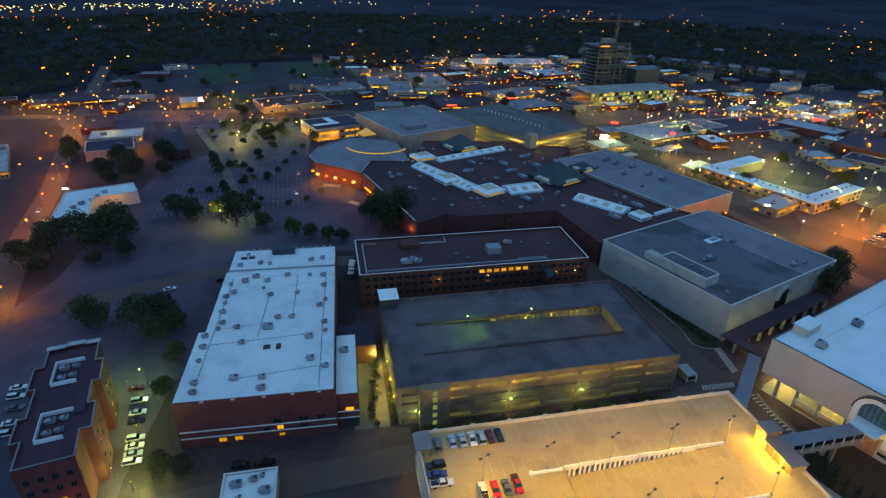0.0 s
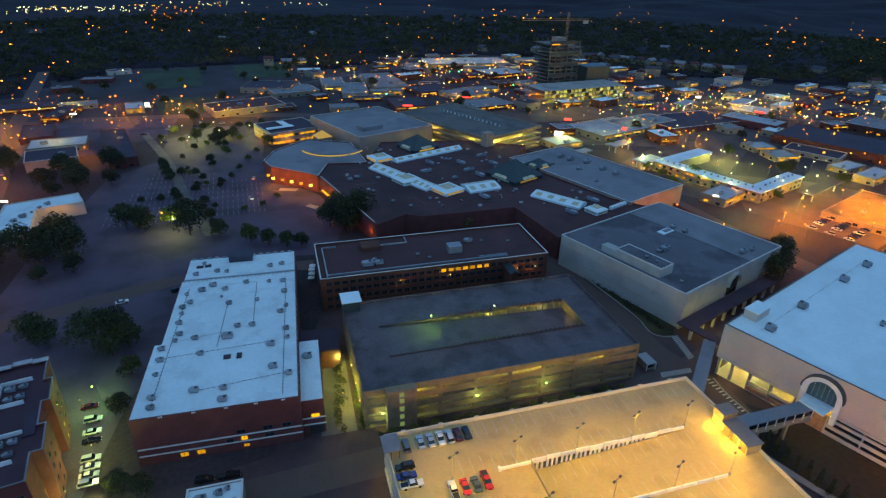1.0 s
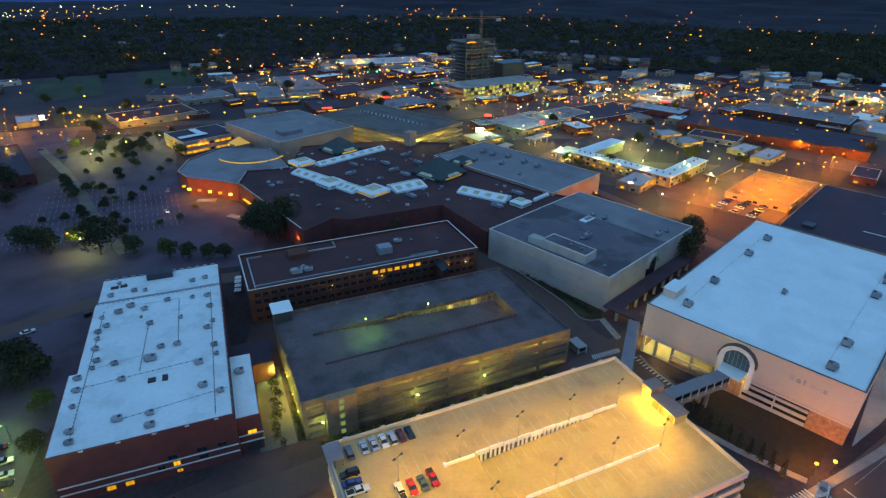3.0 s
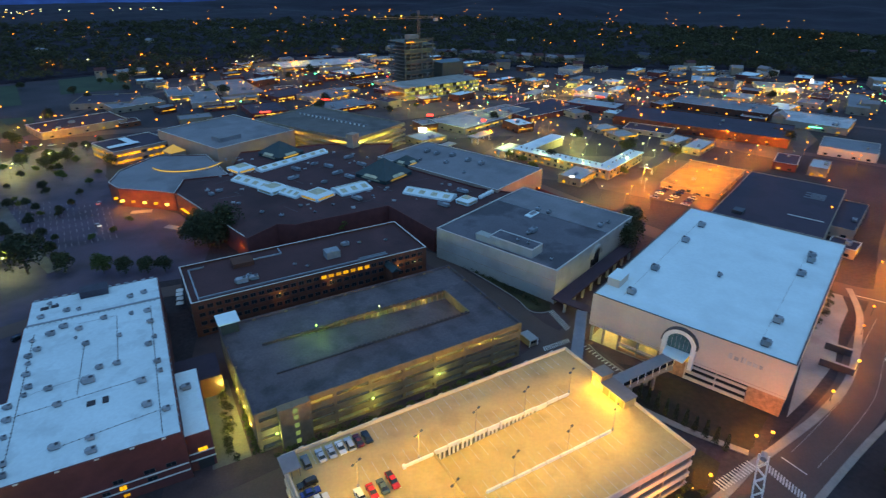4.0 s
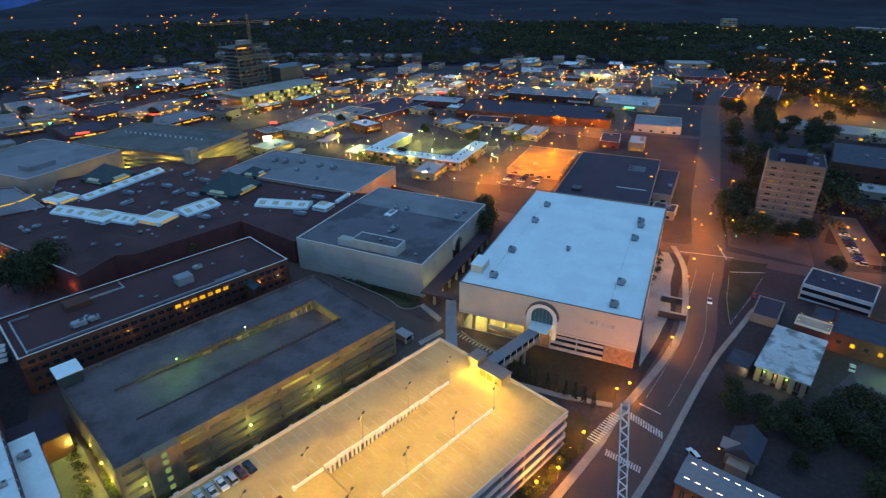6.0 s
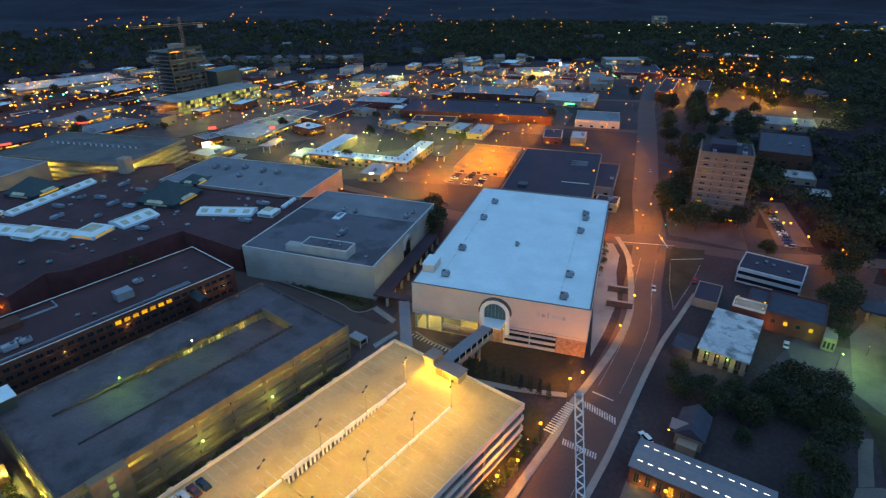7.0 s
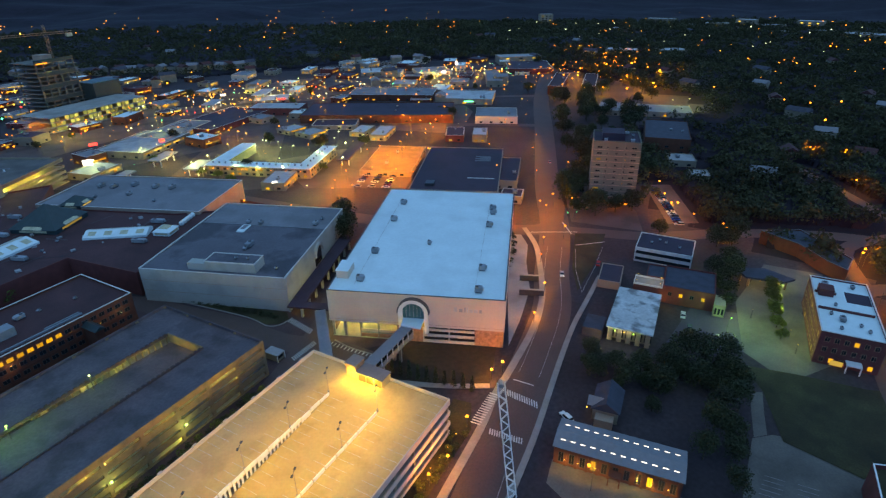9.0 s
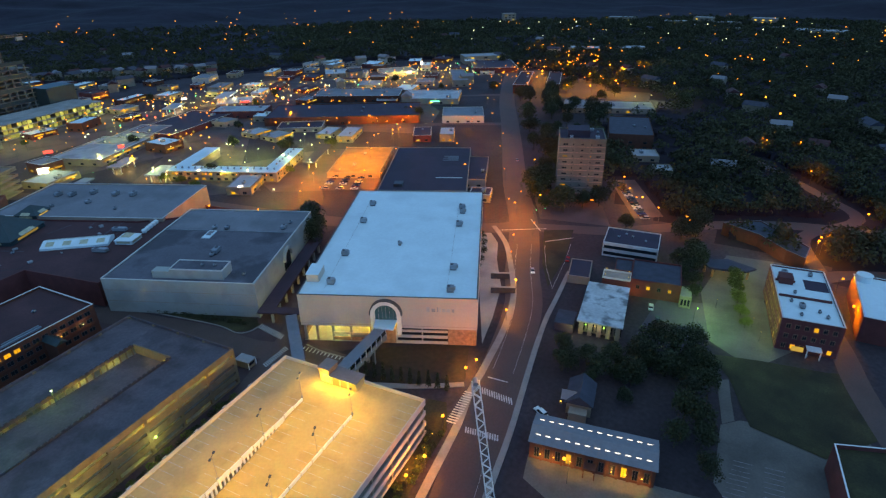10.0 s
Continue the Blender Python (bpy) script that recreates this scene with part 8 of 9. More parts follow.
def far_woods():
    """The canopy: a rolling sheet of crowns with gaps for the town and the roads, and ragged clumps along its near parts."""
    rng = np.random.default_rng(5)
    az = np.radians(np.arange(-52, 108, 0.36))
    rad = 262 * 1.0085 ** np.arange(340)
    rad = rad[rad < 4700]
    X, Y = np.outer(rad, np.sin(az)), np.outer(rad, np.cos(az))
    X += rng.uniform(-0.4, 0.4, X.shape) * rad[:, None] * 0.006
    Y += rng.uniform(-0.4, 0.4, X.shape) * rad[:, None] * 0.006
    keep = np.ones(X.shape, bool)
    town = np.zeros(X.shape, bool)
    for (x0, y0), (x1, y1) in zip(TOWN, TOWN[1:] + TOWN[:1]):
        if y0 != y1:
            town ^= ((y0 > Y) != (y1 > Y)) & (X < (x1 - x0) * (Y - y0) / (y1 - y0) + x0)
    keep &= ~town
    for wdt, _, pts in ROADS:
        for a, b in zip(pts, pts[1:]):
            ax, ay = b[0] - a[0], b[1] - a[1]
            u = np.clip(((X - a[0]) * ax + (Y - a[1]) * ay) / (ax * ax + ay * ay), 0, 1)
            keep &= np.hypot(X - a[0] - u * ax, Y - a[1] - u * ay) > wdt / 2 + 6
    for poly in CLEARINGS:
        hole = np.zeros(X.shape, bool)
        for (x0, y0), (x1, y1) in zip(poly, poly[1:] + poly[:1]):
            if y0 != y1:
                hole ^= ((y0 > Y) != (y1 > Y)) & (X < (x1 - x0) * (Y - y0) / (y1 - y0) + x0)
        keep &= ~hole
    H = np.zeros(X.shape)
    for i in range(X.shape[0]):
        for k in range(X.shape[1]):
            x, y = X[i, k], Y[i, k]
            n = noise.noise((x / 110, y / 110, 1.7))
            H[i, k] = hill(x, y) + 5.5 + 3.5 * n - 3.4 * soft_step(1150, 800, rad[i])
            if n < -0.42 and rad[i] < 900:
                keep[i, k] = False
    H += (rng.random(X.shape) ** 1.5 - 0.3) * np.clip(3.2 - rad[:, None] / 900, 1.2, 2.8)
    rim = np.zeros(X.shape, bool)
    rim[1:] |= ~keep[:-1]
    rim[:-1] |= ~keep[1:]
    rim[:, 1:] |= ~keep[:, :-1]
    rim[:, :-1] |= ~keep[:, 1:]
    H[rim & (rad[:, None] < 1600)] -= 6.5
    index = np.full(X.shape, -1)
    index[keep] = np.arange(keep.sum())
    q = np.stack([index[:-1, :-1], index[:-1, 1:], index[1:, 1:], index[1:, :-1]], -1).reshape(-1, 4)
    q = q[(q >= 0).all(1)][:, ::-1]
    me = bpy.data.meshes.new("woods")
    me.from_pydata(np.stack([X[keep], Y[keep], H[keep]], -1).tolist(), [], q.tolist())
    me.polygons.foreach_set("use_smooth", [True] * len(me.polygons))
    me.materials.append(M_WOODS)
    tagged(new("woods", me), "dark unbroken woods over low distant hills", "woods", kind="stuff")
    cs, rs = [], []
    while len(cs) < 17000:
        r = 240 + 1260 * rng.random() ** 0.95
        a = radians(rng.uniform(38, 100) if rng.random() < 0.62 else rng.uniform(-46, 38))
        x, y = r * math.sin(a), r * math.cos(a)
        if inside(x, y, TOWN) or near_road(x, y) or any(inside(x, y, p) for p in CLEARINGS):
            continue
        if 400 < x < 580 and 110 < y < 270 and rng.random() < 0.7:
            continue
        cs.append((x, y, hill(x, y) + 1.5))
        rs.append(rng.uniform(3.2, 6.2) * (1 + max(r - 700, 0) / 1500))
    c, s = np.array(cs), np.array(rs)
    n, k = len(c), 40
    u = rng.normal(size=(n, k, 3))
    u /= np.linalg.norm(u, axis=2)[..., None]
    u[..., 2] = np.abs(u[..., 2]) * 1.1
    ctr = c[:, None] + u * s[:, None, None] * rng.uniform(0.6, 1.0, (n, k, 1)) + np.array((0, 0, 1.0)) * s[:, None, None] * 0.5
    a = rng.normal(size=(n, k, 3))
    b = rng.normal(size=(n, k, 3))
    a /= np.linalg.norm(a, axis=2)[..., None]
    b /= np.linalg.norm(b, axis=2)[..., None]
    w = s[:, None, None] * 0.24
    v = np.stack([ctr + a * w, ctr + b * w, ctr - (a + b) * w * 0.7], 2).reshape(-1, 3)
    me = bpy.data.meshes.new("wood_edge")
    me.from_pydata(v.tolist(), [], np.arange(len(v)).reshape(-1, 3).tolist())
    me.materials.append(M_CANOPY)
    tagged(new("wood_edge", me), "leafy dark tree crowns at the edge of the woods", "woods", kind="stuff")


far_woods()


# ---- houses among the trees ----
def make_house(w, d, roof, label):
    t = thing("house", 0, -700, 0, label, "house", "houses among the trees")
    boxpart("wall", (-w / 2, -d / 2, -5.0, w / 2, d / 2, 5.0), M_CREAM, t)
    bm = bmesh.new()
    gable(bm, -w / 2 - 0.5, -d / 2 - 0.6, w / 2 + 0.5, d / 2 + 0.6, 5.0, 5.0 + d * 0.32)
    part("roof", bm, roof, t)
    for u in (-w / 4, w / 4):
        piece("window", window_mesh(1.6, 1.5, M_GLASS), t, pose(u, -d / 2 - 0.02, 2.6))
    piece("window", window_mesh(1.6, 1.5, L_WIN), t, pose(0, -d / 2 - 0.02, 0.7))
    return t


HOUSES = [make_house(14, 9, M_BLUEROOF, "pale house with a grey gable roof"), make_house(18, 10, M_SLATE, "pale house with a slate gable roof"), make_house(12, 10, M_BROWNROOF, "cream house with a brown gable roof")]
hr = random.Random(8)
spots = [(382, 72), (388, 44), (466, 30), (629, 36), (539, 5), (440, 70), (500, 60), (560, 90), (610, 120), (680, 150), (480, -10), (420, -20), (370, -40), (640, 210), (700, 260)]
for i in range(26):                                    # rows of town houses beyond the building site
    spots.append((210 + i * 9 + hr.uniform(-4, 4), 900 - i * 7 + hr.uniform(-14, 14)))
for i in range(22):
    a, r = radians(hr.uniform(30, 92)), hr.uniform(560, 1250)
    spots.append((r * math.sin(a), r * math.cos(a)))
for i in range(12):
    a, r = radians(hr.uniform(-42, 25)), hr.uniform(760, 1250)
    spots.append((r * math.sin(a), r * math.cos(a)))
for i, (x, y) in enumerate(spots):
    if near_road(x, y, 8):
        continue
    m = pose(x, y, hill(x, y) + (4.0 if math.hypot(x, y) > 500 else 1.0), 0, 0, hr.uniform(0, 180))
    if i < 3:
        HOUSES[i].matrix_basis = m
    else:
        copy_thing(HOUSES[i % 3], m)
for x, y, w, d, h in ((1239, 760, 30, 22, 26), (1381, 539, 60, 22, 14), (1310, 395, 44, 20, 12), (1352, 350, 36, 24, 16), (1330, 300, 52, 20, 10), (1261, 126, 80, 40, 11), (1166, 525, 50, 30, 9), (1300, 450, 34, 20, 9), (1262, 330, 30, 18, 9), (1380, 240, 46, 24, 16), (1300, 205, 40, 20, 9), (1240, 262, 28, 16, 8), (860, 390, 46, 26, 8), (900, 330, 40, 26, 8), (700, 470, 60, 30, 10)):
    z0 = hill(x, y)
    t = thing("campus_block", x, y, math.degrees(math.atan2(y, x)) - 90 + hr.uniform(-25, 25), "pale far block with rows of windows above the trees", "building", "far pale blocks", z=z0)
    shell(t, w, d, h, M_CREAM, M_PALEROOF, 0.5)
    for z in range(1, max(int(h / 5), 1) + 1):
        windows(t, "S", w, d, span(-w / 2 + 2, w / 2 - 2, max(int(w / 16), 3)), (z * 4.6 - 2.4,), 4.5, 1.8, 0.4, panes=(None, L_WINW))

# ---- random infill of the far streets ----
br = random.Random(3)
random.seed(4)
PLACED = [(o.location.x, o.location.y) for o in scene.objects if o.parent is None and o.get("category") in ("building", "store", "garage", "motel", "mall", "hall", "tower", "restaurant", "canopy")]
count = 0
for i in range(2600):
    x, y = br.uniform(-420, 740), br.uniform(400, 880)
    if count >= 112 or not inside(x, y, TOWN) or near_road(x, y, 15) or min(math.hypot(x - a, y - b) for a, b in PLACED) < 31 or math.hypot(x, y) < 450:
        continue
    if inside(x, y, [(-310, 560), (-330, 745), (-220, 790), (-150, 830), (-118, 690), (-170, 500), (-240, 500)]):
        continue
    if -265 < x < -85 and y < 512:
        continue
    PLACED.append((x, y))
    count += 1
    wall, roof = br.choice((M_CREAM, M_BEIGE, M_BRICK, M_TAN, M_BROWNBRICK)), br.choice((M_WROOF, M_BLUEROOF, M_BLUEROOF, M_DARKROOF, M_BROWNROOF))
    low_building(x, y, br.choice((33, 36, 12, 25)), br.uniform(14, 34), br.uniform(11, 22), br.choice((5, 6, 6, 7, 9)), wall, roof, br.choice((0.1, 0.3, 0.5)), "low shop with a flat roof among other shops")
for i in range(46):
    x, y = br.uniform(130, 480), br.uniform(285, 480)
    if 0.42 < x / y < 1.3 and not near_road(x, y, 3) and min(math.hypot(x - a, y - b) for a, b in PLACED) > 22:
        plant(TREES[br.choice((0, 1, 2, 3))], x, y, br.uniform(0.45, 0.8))
for i in range(230):
    x, y = br.uniform(-430, 740), br.uniform(380, 900)
    if inside(x, y, TOWN) and not near_road(x, y, 3) and min(math.hypot(x - a, y - b) for a, b in PLACED) > 24:
        plant(TREES[br.choice((0, 1, 2, 3))], x, y, br.uniform(0.5, 0.95))
# ---- street lamps ----
def make_lamp(name, h, head, label, r=0.5):
    t = thing(name, 0, -800, 0, label, "street lamp", "street lamps")
    bm = bmesh.new()
    bar(bm, (0, 0, 0), (0, 0, h), 0.1, 6, 0.06)
    e = 0.0 if h < 5 else 1.3
    if e:
        bar(bm, (0, 0, h), (1.2, 0, h + 0.25), 0.05, 5)
    part("pole", bm, M_DKMET, t)
    bm = bmesh.new()
    globe(bm, e, 0, h + 0.1 + (0.3 if not e else 0), r)
    part("lamp_head", bm, head, t, "glowing lamp head")
    return t


LAMPS = {"sodium": make_lamp("street_lamp", 8, L_SOD, "street lamp glowing orange on a dark pole"), "warm": make_lamp("street_lamp", 7, L_WARM, "street lamp glowing warm yellow on a dark pole"), "cool": make_lamp("street_lamp", 7.5, L_COOL, "street lamp glowing white on a dark pole"),
         "post": make_lamp("post_lamp", 4, L_SOD, "low post lamp glowing orange by the pavement", 0.5), "far": make_lamp("street_lamp", 9, L_SOD, "far street lamp glowing orange among trees", 0.85), "farcool": make_lamp("street_lamp", 9, L_COOL, "far street lamp glowing cold white", 0.85),
         "lot": make_lamp("post_lamp", 3.5, L_WARM, "low lot lamp glowing yellow-green under trees", 0.16), "green": make_lamp("street_lamp", 6.5, L_GREEN, "street lamp glowing green-white over a lot", 0.3)}
TINT = {"sodium": (1.0, 0.28, 0.0), "warm": (1.0, 0.56, 0.03), "cool": (0.8, 1.0, 0.22), "post": (1.0, 0.32, 0.02), "lot": (0.72, 1.0, 0.2), "far": (1.0, 0.38, 0.0), "farcool": (0.85, 1, 0.8), "green": (0.35, 1.0, 0.2)}
LIT = set()


def lamp(kind, x, y, watts=0.0, z=0.0):
    m = pose(x, y, z, 0, 0, random.uniform(0, 360))
    if kind in LIT:
        c = copy_thing(LAMPS[kind], m)
    else:
        LIT.add(kind)
        c = LAMPS[kind]
        c.matrix_basis = m
    if watts:
        LATER.append((c, watts, TINT[kind], 3.4 if kind in ("post", "lot") else 6.8))


LATER = []
for x, y, w in ((-235, 326, 1), (-220, 301, 1), (-212, 276, 1), (-198, 245, 1), (-165, 183, 1), (-270, 404, 1), (-255, 322, 0), (-180, 235, 0), (-261, 402, 0), (-281, 390, 1), (-312, 459, 1), (-355, 475, 1), (-289, 436, 1), (-228, 480, 1), (-210, 381, 1), (-190, 498, 1), (-150, 492, 1), (-120, 515, 0), (-263, 546, 1), (-278, 621, 0)):
    lamp("sodium", x, y, 2300 * w)
for x, y, w in ((157, 93.2, 1), (179, 102.2, 1), (200, 117.3, 1), (216.2, 126, 1), (125.3, 85, 1), (119.8, 85.4, 1), (98, 78, 1), (83.2, 72.6, 1), (75.4, 72.4, 1)):
    lamp("post", x, y, 900)
for x, y in ((146, 272), (159, 246), (172, 220)):
    lamp("sodium", x, y, 500)
for x, y in ((189, 252), (201, 245), (229, 262), (240, 236), (256, 294), (285, 262), (284, 203), (320, 236), (222, 150)):
    lamp("sodium", x, y, 1700)
for x, y in ((244, 141), (289, 176), (246, 148), (317, 172), (228, 122), (262, 148), (238, 160), (330, 205), (360, 224)):
    lamp("sodium", x, y, 1800)
for x, y in ((300, 100), (318, 112)):                 # over the row of parked cars
    lamp("sodium", x, y, 1200)
for x, y in ((292, 90.6), (280, 77.6), (276, 63), (279, 56), (262, 138)):
    lamp("sodium", x, y, 500)
for x, y in ((-168, 440), (-146, 452), (-135, 428), (-152, 410), (-118, 440)):      # the small lot before the school
    lamp("cool", x, y, 3000)
lamp("warm", -148, 499, 2600)
lamp("warm", -128, 500, 2600)
lamp("cool", -111.5, 262.5, 1500)
lamp("warm", -119, 269.5, 900)
for x, y in ((250, 268), (268, 272), (260, 288), (279, 284)):
    lamp("sodium", x, y, 5200, 2.4)
for x, y in ((236, 246), (214, 268), (200, 262), (222, 282)):
    lamp("sodium", x, y, 4200)
for x, y in ((213, 365), (221, 348), (185, 320), (232, 318), (262, 336), (275, 350), (160, 345)):
    lamp("cool", x, y, 600)
for i, (x, y) in enumerate(((269, 665), (269, 586), (273, 545), (274, 521), (299, 524), (323, 528), (347, 533), (345, 497), (378, 508), (423, 531), (436, 593), (497, 558), (455, 491), (465, 466), (530, 515), (560, 498), (589, 506), (558, 453), (578, 442), (547, 399), (639, 443), (533, 372), (479, 438), (467, 308))):
    lamp("warm", x, y, 3500 if i % 2 == 0 else 0)
for i, (x, y) in enumerate(((165, 550), (133, 525), (126, 558), (106, 541), (138, 582), (139, 509), (187, 500), (199, 425), (169, 401), (223, 425), (224, 411), (322, 431), (316, 415), (320, 345), (345, 350), (343, 336), (338, 310), (393, 340), (365, 319), (386, 270), (377, 262), (340, 323), (329, 300), (300, 300))):
    lamp("sodium", x, y, 3000 if i % 2 == 0 else 0)
for i, (x, y) in enumerate(((-62, 700), (-8, 740), (55, 728), (122, 784), (-105, 748), (-66, 754), (-103, 814), (-146, 818), (-21, 812), (55, 799), (72, 840), (101, 850), (2, 856), (48, 882), (-57, 851), (-145, 911), (-206, 879), (-234, 843), (-247, 859), (-291, 667), (-313, 680), (-202, 541), (-213, 588))):
    lamp("far" if i % 4 else "farcool", x, y, 0 if i % 3 else 4000)
for x, y in ((-541, 867), (-430, 617), (-384, 590), (-431, 624), (-396, 701), (-386, 712), (-364, 1067), (49, 993), (30, 1005), (-22, 994), (226, 1469), (149, 1005), (534, 1477), (550, 1409), (526, 1313), (538, 1225), (416, 1310), (470, 907), (514, 885), (686, 1072), (704, 1001), (280, 640), (332, 690), (374, 660), (-599, 1208), (-572, 1154), (-533, 1076), (-504, 1016)):
    lamp("far", x, y, 0, hill(x, y) + 4)
for x, y in ((845, 165), (1028, 147), (1128, 119), (826, 148), (823, 135), (1376, 180), (888, 258), (1634, 595), (1441, 469), (1478, 468), (1038, 855), (981, 824), (1121, 1033), (827, 870), (646, 790), (629, 989), (468, 879), (607, 176), (585, 108), (583, 88), (606, 67), (522, 64)):
    lamp("far", x, y, 0, hill(x, y) + 3)
for x, y in ((533, 302), (545, 310), (605, 325), (625, 335), (540, 282), (566, 245), (585, 318)):      # courts of the apartment rows
    lamp("far", x, y, 3200)
for x, y in ((559, 182), (545, 192), (575, 165)):
    lamp("cool", x, y, 2600)
for x, y in ((448, 61), (456, 39), (388, 24), (331, -6), (273, 62), (284, 8), (289, 92), (248.3, -3.4), (227.4, -11.0), (287.2, 6.3)):
    lamp("sodium", x, y, 1900)
for x, y in ((231, 312), (259, 320), (196, 311), (177, 336), (279, 326)):          # lots beside the motel
    lamp("cool", x, y, 2600)
for x, y in ((163.2, 363.1), (179.1, 370.9), (192.9, 462.4), (329.9, 572.7), (404.5, 576.4), (232.1, 294.5), (204.3, 324.1), (182.4, 265.7), (155.8, 426.6), (121.9, 422.4), (225.1, 444.6), (225.1, 374.5), (228.4, 344.9)):          # yellow-green lots behind the mall
    lamp("cool", x, y, 2200)
for x, y in ((163.1, 352.9), (167.1, 339.7), (167.7, 324.4), (206.7, 420.6), (153.9, 402.0)):
    plant(TREES[3], x, y, 0.7)
for x, y, k in ((505, 262, 0), (528, 268, 1), (560, 270, 2), (600, 282, 0), (622, 300, 2), (545, 225, 1), (572, 222, 0), (590, 240, 2), (560, 150, 0), (480, 205, 2), (470, 222, 0), (610, 258, 1), (455, 232, 2), (512, 290, 0)):
    plant(TREES[k], x, y, 1.0)
lr = random.Random(12)


def clear(x, y, d):
    return min(math.hypot(x - a, y - b) for a, b in PLACED) > d


for i in range(16):                                    # avenue running away through the right-hand town
    u = lr.random()
    lamp("far", 560 + 380 * u + lr.uniform(-60, 60), 250 + 160 * u + lr.uniform(-60, 90), 6000)
for i in range(30):                                    # the town's shopping strip
    u = lr.random()
    x, y = 230 + 420 * u + lr.uniform(-25, 25), 600 - 170 * u + lr.uniform(-50, 60)
    if clear(x, y, 18):
        lamp(lr.choice(("warm", "warm", "sodium", "cool")), x, y, 2800)
for i in range(36):
    x, y = lr.uniform(-60, 270), lr.uniform(480, 860)
    if clear(x, y, 18):
        lamp(lr.choice(("warm", "sodium", "warm", "cool")), x, y, 2800)
for i in range(34):                                    # shops and lots behind the mall
    x, y = lr.uniform(120, 480), lr.uniform(290, 520)
    if 0.45 < x / y < 1.25 and clear(x, y, 22):
        lamp(lr.choice(("warm", "sodium", "warm", "cool")), x, y, 1500)
for i in range(14):
    lamp(lr.choice(("sodium", "warm")), lr.uniform(-380, -150), lr.uniform(380, 560), 3000)


def distant_lights(name, material, spots, label):
    """Many far lamp heads on thin poles, too small to tell apart, enlarged to stand in for bloom."""
    verts, faces = [], []
    for x, y, h, r in spots:
        z = hill(x, y) + h
        k = len(verts)
        verts += [(x - r, y, z), (x + r, y, z), (x, y - r, z), (x, y + r, z), (x, y, z - r), (x, y, z + r), (x - 0.1, y, z - h), (x + 0.1, y, z - h), (x, y, z - r)]
        faces += [(k + a, k + b, k + c) for a, b, c in ((0, 2, 5), (2, 1, 5), (1, 3, 5), (3, 0, 5), (2, 0, 4), (1, 2, 4), (3, 1, 4), (0, 3, 4), (6, 7, 8))]
    me = bpy.data.meshes.new(name)
    me.from_pydata(verts, [], faces)
    me.materials.append(material)
    me.materials.append(M_DKMET)
    me.polygons.foreach_set("material_index", [1 if i % 9 == 8 else 0 for i in range(len(faces))])
    tagged(new(name, me), label, "street lamps", kind="stuff")


def ring_spots(n, a0, a1, r0, r1, h):
    out = []
    for _ in range(n):
        a, r = radians(lr.uniform(a0, a1)), lr.uniform(r0, r1)
        out.append((r * math.sin(a), r * math.cos(a), h, lr.uniform(0.5, 1.1) * r / 1100))
    return out


def strip_spots(n, x0, y0, x1, y1, wide, h):
    out = []
    for _ in range(n):
        u = lr.random()
        x, y = x0 + (x1 - x0) * u + lr.uniform(-wide, wide), y0 + (y1 - y0) * u + lr.uniform(-wide, wide)
        if clear(x, y, 12):
            out.append((x, y, h, lr.choice((0.4, 0.5, 0.6, 0.75, 1.0)) * min(max(math.hypot(x, y) / 650, 0.55), 1.2)))
    return out


def row_spots(x0, y0, x1, y1, step, side, h, r):
    """Lamps along both sides of a street."""
    d = math.hypot(x1 - x0, y1 - y0)
    ux, uy = (x1 - x0) / d, (y1 - y0) / d
    out = []
    for i in range(int(d / step)):
        k = (i + 0.5) * step + lr.uniform(-2, 2)
        w = side if i % 2 else -side
        out.append((x0 + ux * k - uy * w, y0 + uy * k + ux * w, h, r * lr.uniform(0.7, 1.2)))
    return out


STREETS = [(-620, 440, -358, 462), (-358, 462, -172, 505), (-172, 505, 60, 490), (60, 490, 300, 520), (300, 520, 420, 470), (415, 250, 330, 350), (330, 350, 180, 470), (520, 318, 420, 470), (420, 470, 330, 560),
           (-226, 305, -300, 455), (-300, 455, -420, 720), (520, 318, 700, 420), (-172, 505, -60, 720), (40, 560, 240, 620), (240, 620, 620, 470), (330, 430, 560, 330), (-40, 660, 220, 720)]
SPOTS = [p for st in STREETS for p in row_spots(*st, 26, 8, 8, 0.85)]
SPOTS += (ring_spots(60, -40, -17, 1100, 1800, 16) + ring_spots(45, -17, 15, 1100, 1900, 16) + ring_spots(40, 15, 50, 950, 1900, 16) + ring_spots(75, 48, 92, 650, 1500, 16)
          + strip_spots(60, 560, 300, 900, 420, 60, 8) + strip_spots(190, 200, 570, 650, 420, 70, 6) + strip_spots(150, -60, 720, 240, 600, 130, 6) + strip_spots(50, -380, 500, -150, 500, 60, 6) + strip_spots(34, 140, 440, 420, 330, 80, 5))
distant_lights("distant_sodium_lamps", L_SOD, SPOTS, "scattered far orange lamps of the town")
SPOTS = ring_spots(100, -40, -22, 1560, 1760, 16) + ring_spots(22, -22, -6, 1750, 1900, 16) + strip_spots(90, 240, 560, 650, 430, 50, 5) + strip_spots(16, 140, 440, 420, 330, 80, 5) + strip_spots(80, -40, 720, 220, 600, 110, 6) + strip_spots(30, -380, 510, -200, 500, 25, 5) + ring_spots(30, 55, 90, 900, 1400, 16)
distant_lights("distant_pale_lamps", L_COOL, SPOTS, "scattered far white lamps of the town")
SPOTS = strip_spots(110, 200, 570, 650, 420, 60, 5) + strip_spots(90, -60, 700, 240, 590, 120, 5) + strip_spots(18, 140, 440, 420, 330, 80, 5) + strip_spots(35, -380, 500, -150, 500, 50, 5) + ring_spots(60, -40, -16, 1560, 1800, 16)
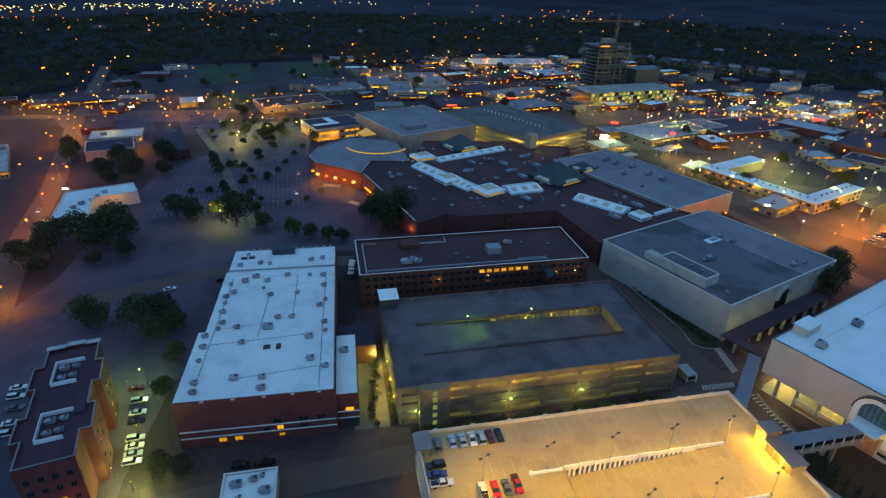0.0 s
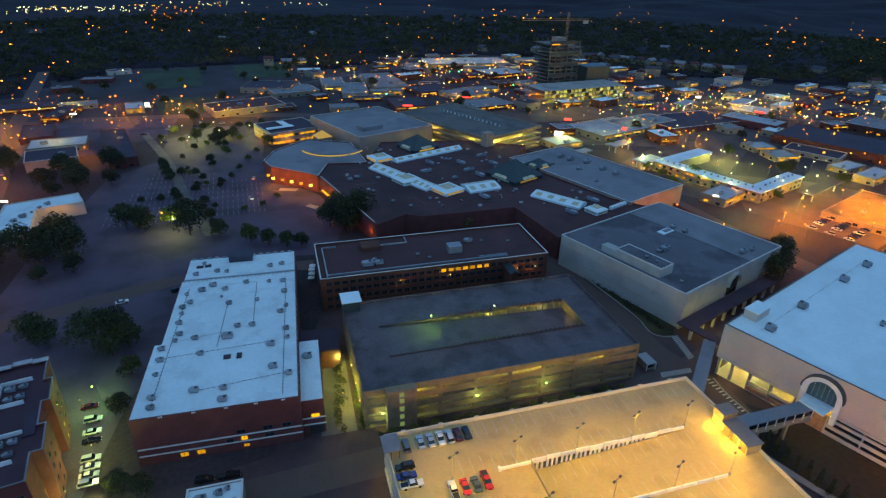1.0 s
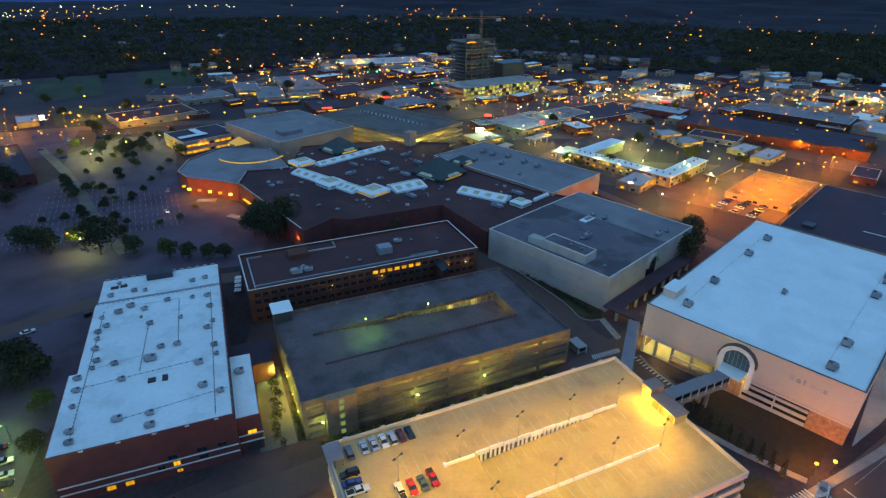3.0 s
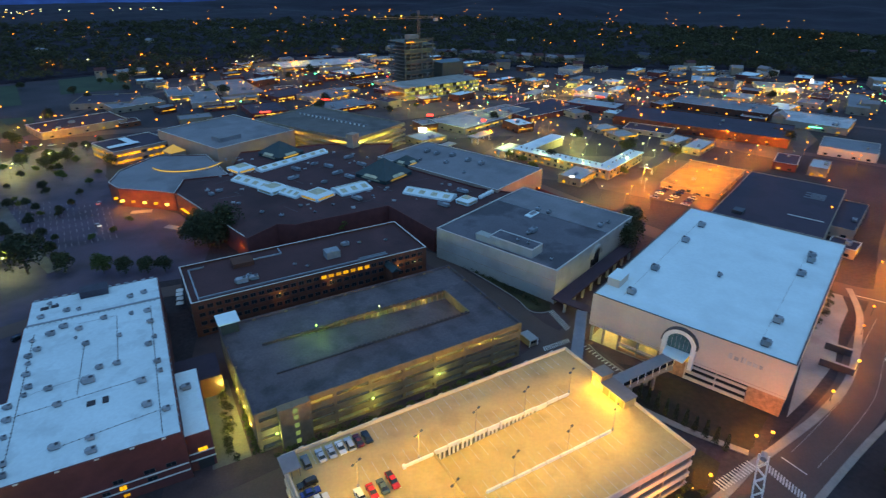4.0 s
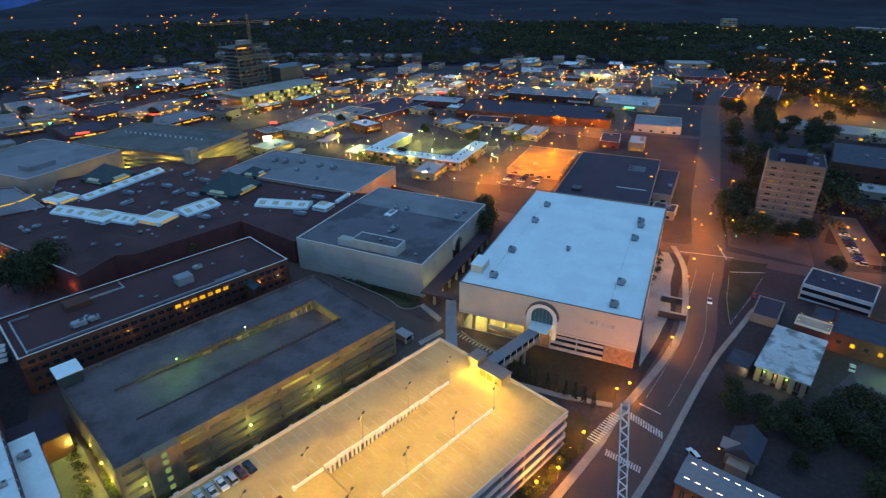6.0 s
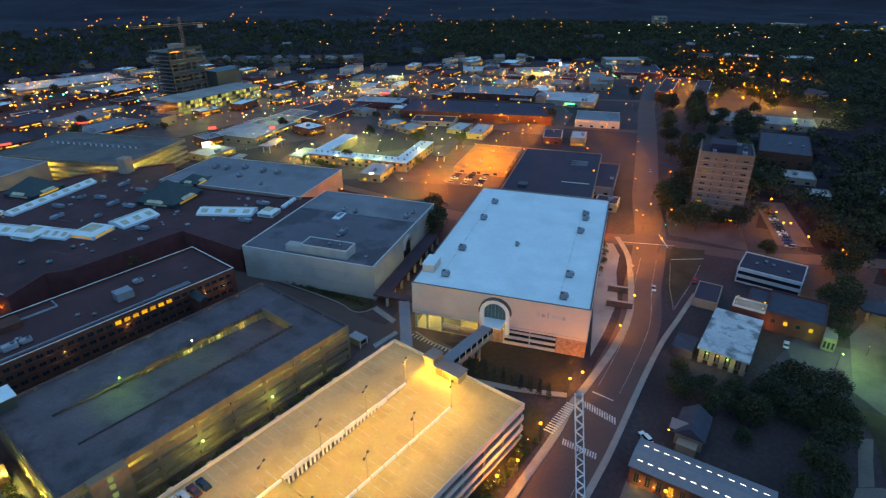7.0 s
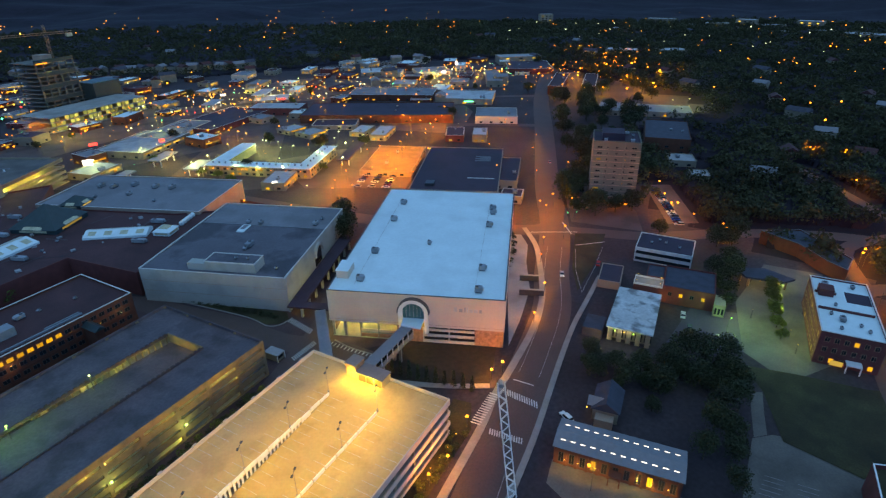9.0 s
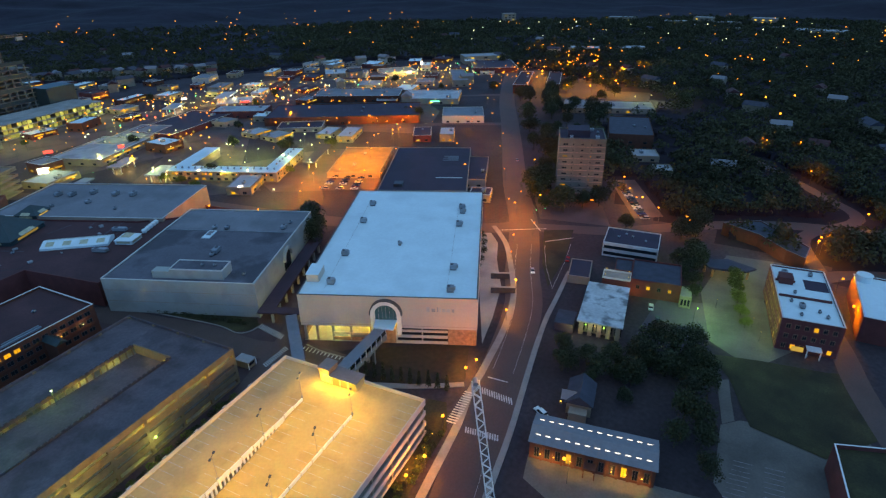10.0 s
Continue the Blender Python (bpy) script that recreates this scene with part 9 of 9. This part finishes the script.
distant_lights("distant_gold_lamps", L_WARM, SPOTS, "scattered far golden lamps of the town")
SPOTS = strip_spots(14, 240, 560, 650, 430, 50, 4) + strip_spots(14, -60, 700, 240, 590, 120, 4) + strip_spots(8, -380, 500, -150, 500, 50, 3)
distant_lights("distant_red_signs", L_RED, SPOTS, "scattered small red signs of the far town")
SPOTS = strip_spots(12, 240, 560, 650, 430, 50, 5) + strip_spots(10, -60, 700, 240, 590, 120, 5) + strip_spots(5, 140, 440, 420, 330, 80, 5)
distant_lights("distant_green_signals", L_GREENSIG, SPOTS, "scattered small green signals of the far town")
lamp("green", 194.7, 35.8, 3800)
lamp("green", -91.5, 139, 2600)
lamp("green", -118, 128, 300)
for x, y in ((219, 24), (228, 27), (238, 29), (206, 18), (212, 32), (246, 30), (198, 14)):
    lamp("lot", x, y, 260)
for x, y in ((-21.8, 152.3), (-19.0, 135.7), (-25.1, 165.1)):     # planted court beside the brick hall
    lamp("lot", x, y, 420)
for x, y in ((-95.8, 136.1), (-87.3, 122.1), (-81.7, 111.8)):    # parking beside the hotel
    lamp("lot", x, y, 300)
lamp("lot", -76, 99, 1400)
lamp("lot", -83, 103, 120)
lamp("lot", -84, 118, 160)
lamp("sodium", 101, 40, 0)
for c, watts, col, h in LATER:
    lamp_light(c, 1.3 if h > 5 else 0, 0 if h > 5 else 0.6, h + (0.9 if h < 5 else 0), watts * (2.1 if h > 5 else 2.2), col, 0.4)

# traffic signals over the crossing
for x, y in ((250, 134), (254, 131)):
    t = thing("traffic_signal", x, y, 40, "traffic signal showing green on a mast arm", "traffic signal", "signals at the crossing")
    bm = bmesh.new()
    bar(bm, (0, 0, 0), (0, 0, 6.4), 0.12, 6)
    bar(bm, (0, 0, 6.2), (-5, 0, 6.4), 0.08, 6)
    part("mast", bm, M_DKMET, t)
    boxpart("signal_box", (-4.8, -0.2, 5.6, -4.4, 0.2, 6.9), M_DKMET, t)
    bm = bmesh.new()
    globe(bm, -4.6, -0.3, 5.9, 0.3)
    part("green_light", bm, L_GREENSIG, t, "green light")

# small garden lights in the planted bed
for x, y in ((100.7, 80.7), (93.7, 78.5), (88.3, 77.1), (84, 76.2), (79.6, 75.7), (76.2, 73.9), (73.3, 73.4), (79.3, 73.7)):
    t = thing("bed_light", x, y, 0, "small golden garden light in the planted bed", "lamp", "garden lights in the bed")
    bm = bmesh.new()
    bar(bm, (0, 0, 0), (0, 0, 0.5), 0.04, 5)
    part("stake", bm, M_DKMET, t)
    bm = bmesh.new()
    globe(bm, 0, 0, 0.62, 0.15)
    part("bulb", bm, L_WARM, t)
    lamp_light(t, 0, 0, 0.9, 22, (1.0, 0.55, 0.04), 0.15)

# painted stalls in the lower lot
bm = bmesh.new()
for i in range(9):
    u = i / 8
    for ax, ay in ((134.8, 7.7), (137.2, 0.5)):
        x, y = ax - 14 * u, ay - (0.6 if ay > 3 else 2.2) * u
        strip(bm, [(x, y), (x + 1.3, y - 4.6)], 0.14, 0.09)
setting("stall_marking", bm, M_FAINT, "white parking stall lines", "road marking", kind="stuff")

# ---- cars in the lots ----
cr = random.Random(6)
KINDS = [(k, p) for k in ("sedan", "suv") for p in ("silver", "white", "black", "grey", "maroon", "blue")]
for i in range(22):
    x, y = local(225, 268, 33, -14 + (i % 8) * 4.2, -20 + (i // 8) * 9)
    if cr.random() < 0.8:
        car(*cr.choice(KINDS), x, y, 33 + 90)
for i in range(16):
    x, y = local(296, 160, 33, -10 + (i % 8) * 2.8, -8 + (i // 8) * 6)
    car(*cr.choice(KINDS), x, y, 123)
for i in range(17):
    car(*cr.choice(KINDS), 281 + i * 2.7, 85 + i * 1.95, 126)
for i in range(16):
    x, y = cr.uniform(-250, -110), cr.uniform(400, 480)
    if not near_road(x, y, 1) and min(math.hypot(x - a, y - b) for a, b in PLACED) > 26:
        car(*cr.choice(KINDS), x, y, cr.choice((20, 110)))
car("sedan", "red", 215, 96.5, 20)


def driven(x, y, ang, front):
    """A car under way with its lamps on."""
    c = car("sedan", "silver", x, y, ang)
    for sy in (-0.6, 0.6):
        bm = bmesh.new()
        globe(bm, 2.3 if front else -2.3, sy, 0.75, 0.22)
        part("driving_lamp", bm, L_SIGN if front else L_RED, c, "glowing head lamp" if front else "glowing tail lamp")
    if front:
        lamp_light(c, 4.2, 0, 1.2, 60, (1.0, 0.8, 0.5), 0.3)


driven(-86.1, 306.8, -60, True)
driven(-92.1, 340.4, 95, False)
driven(196, 104, 214, True)
driven(330, 192, 34, False)
driven(-212, 272, -65, True)
driven(-246, 350, 115, False)
car("sedan", "green", 190, 47, 18)
car("sedan", "white", 197, 52, 18)
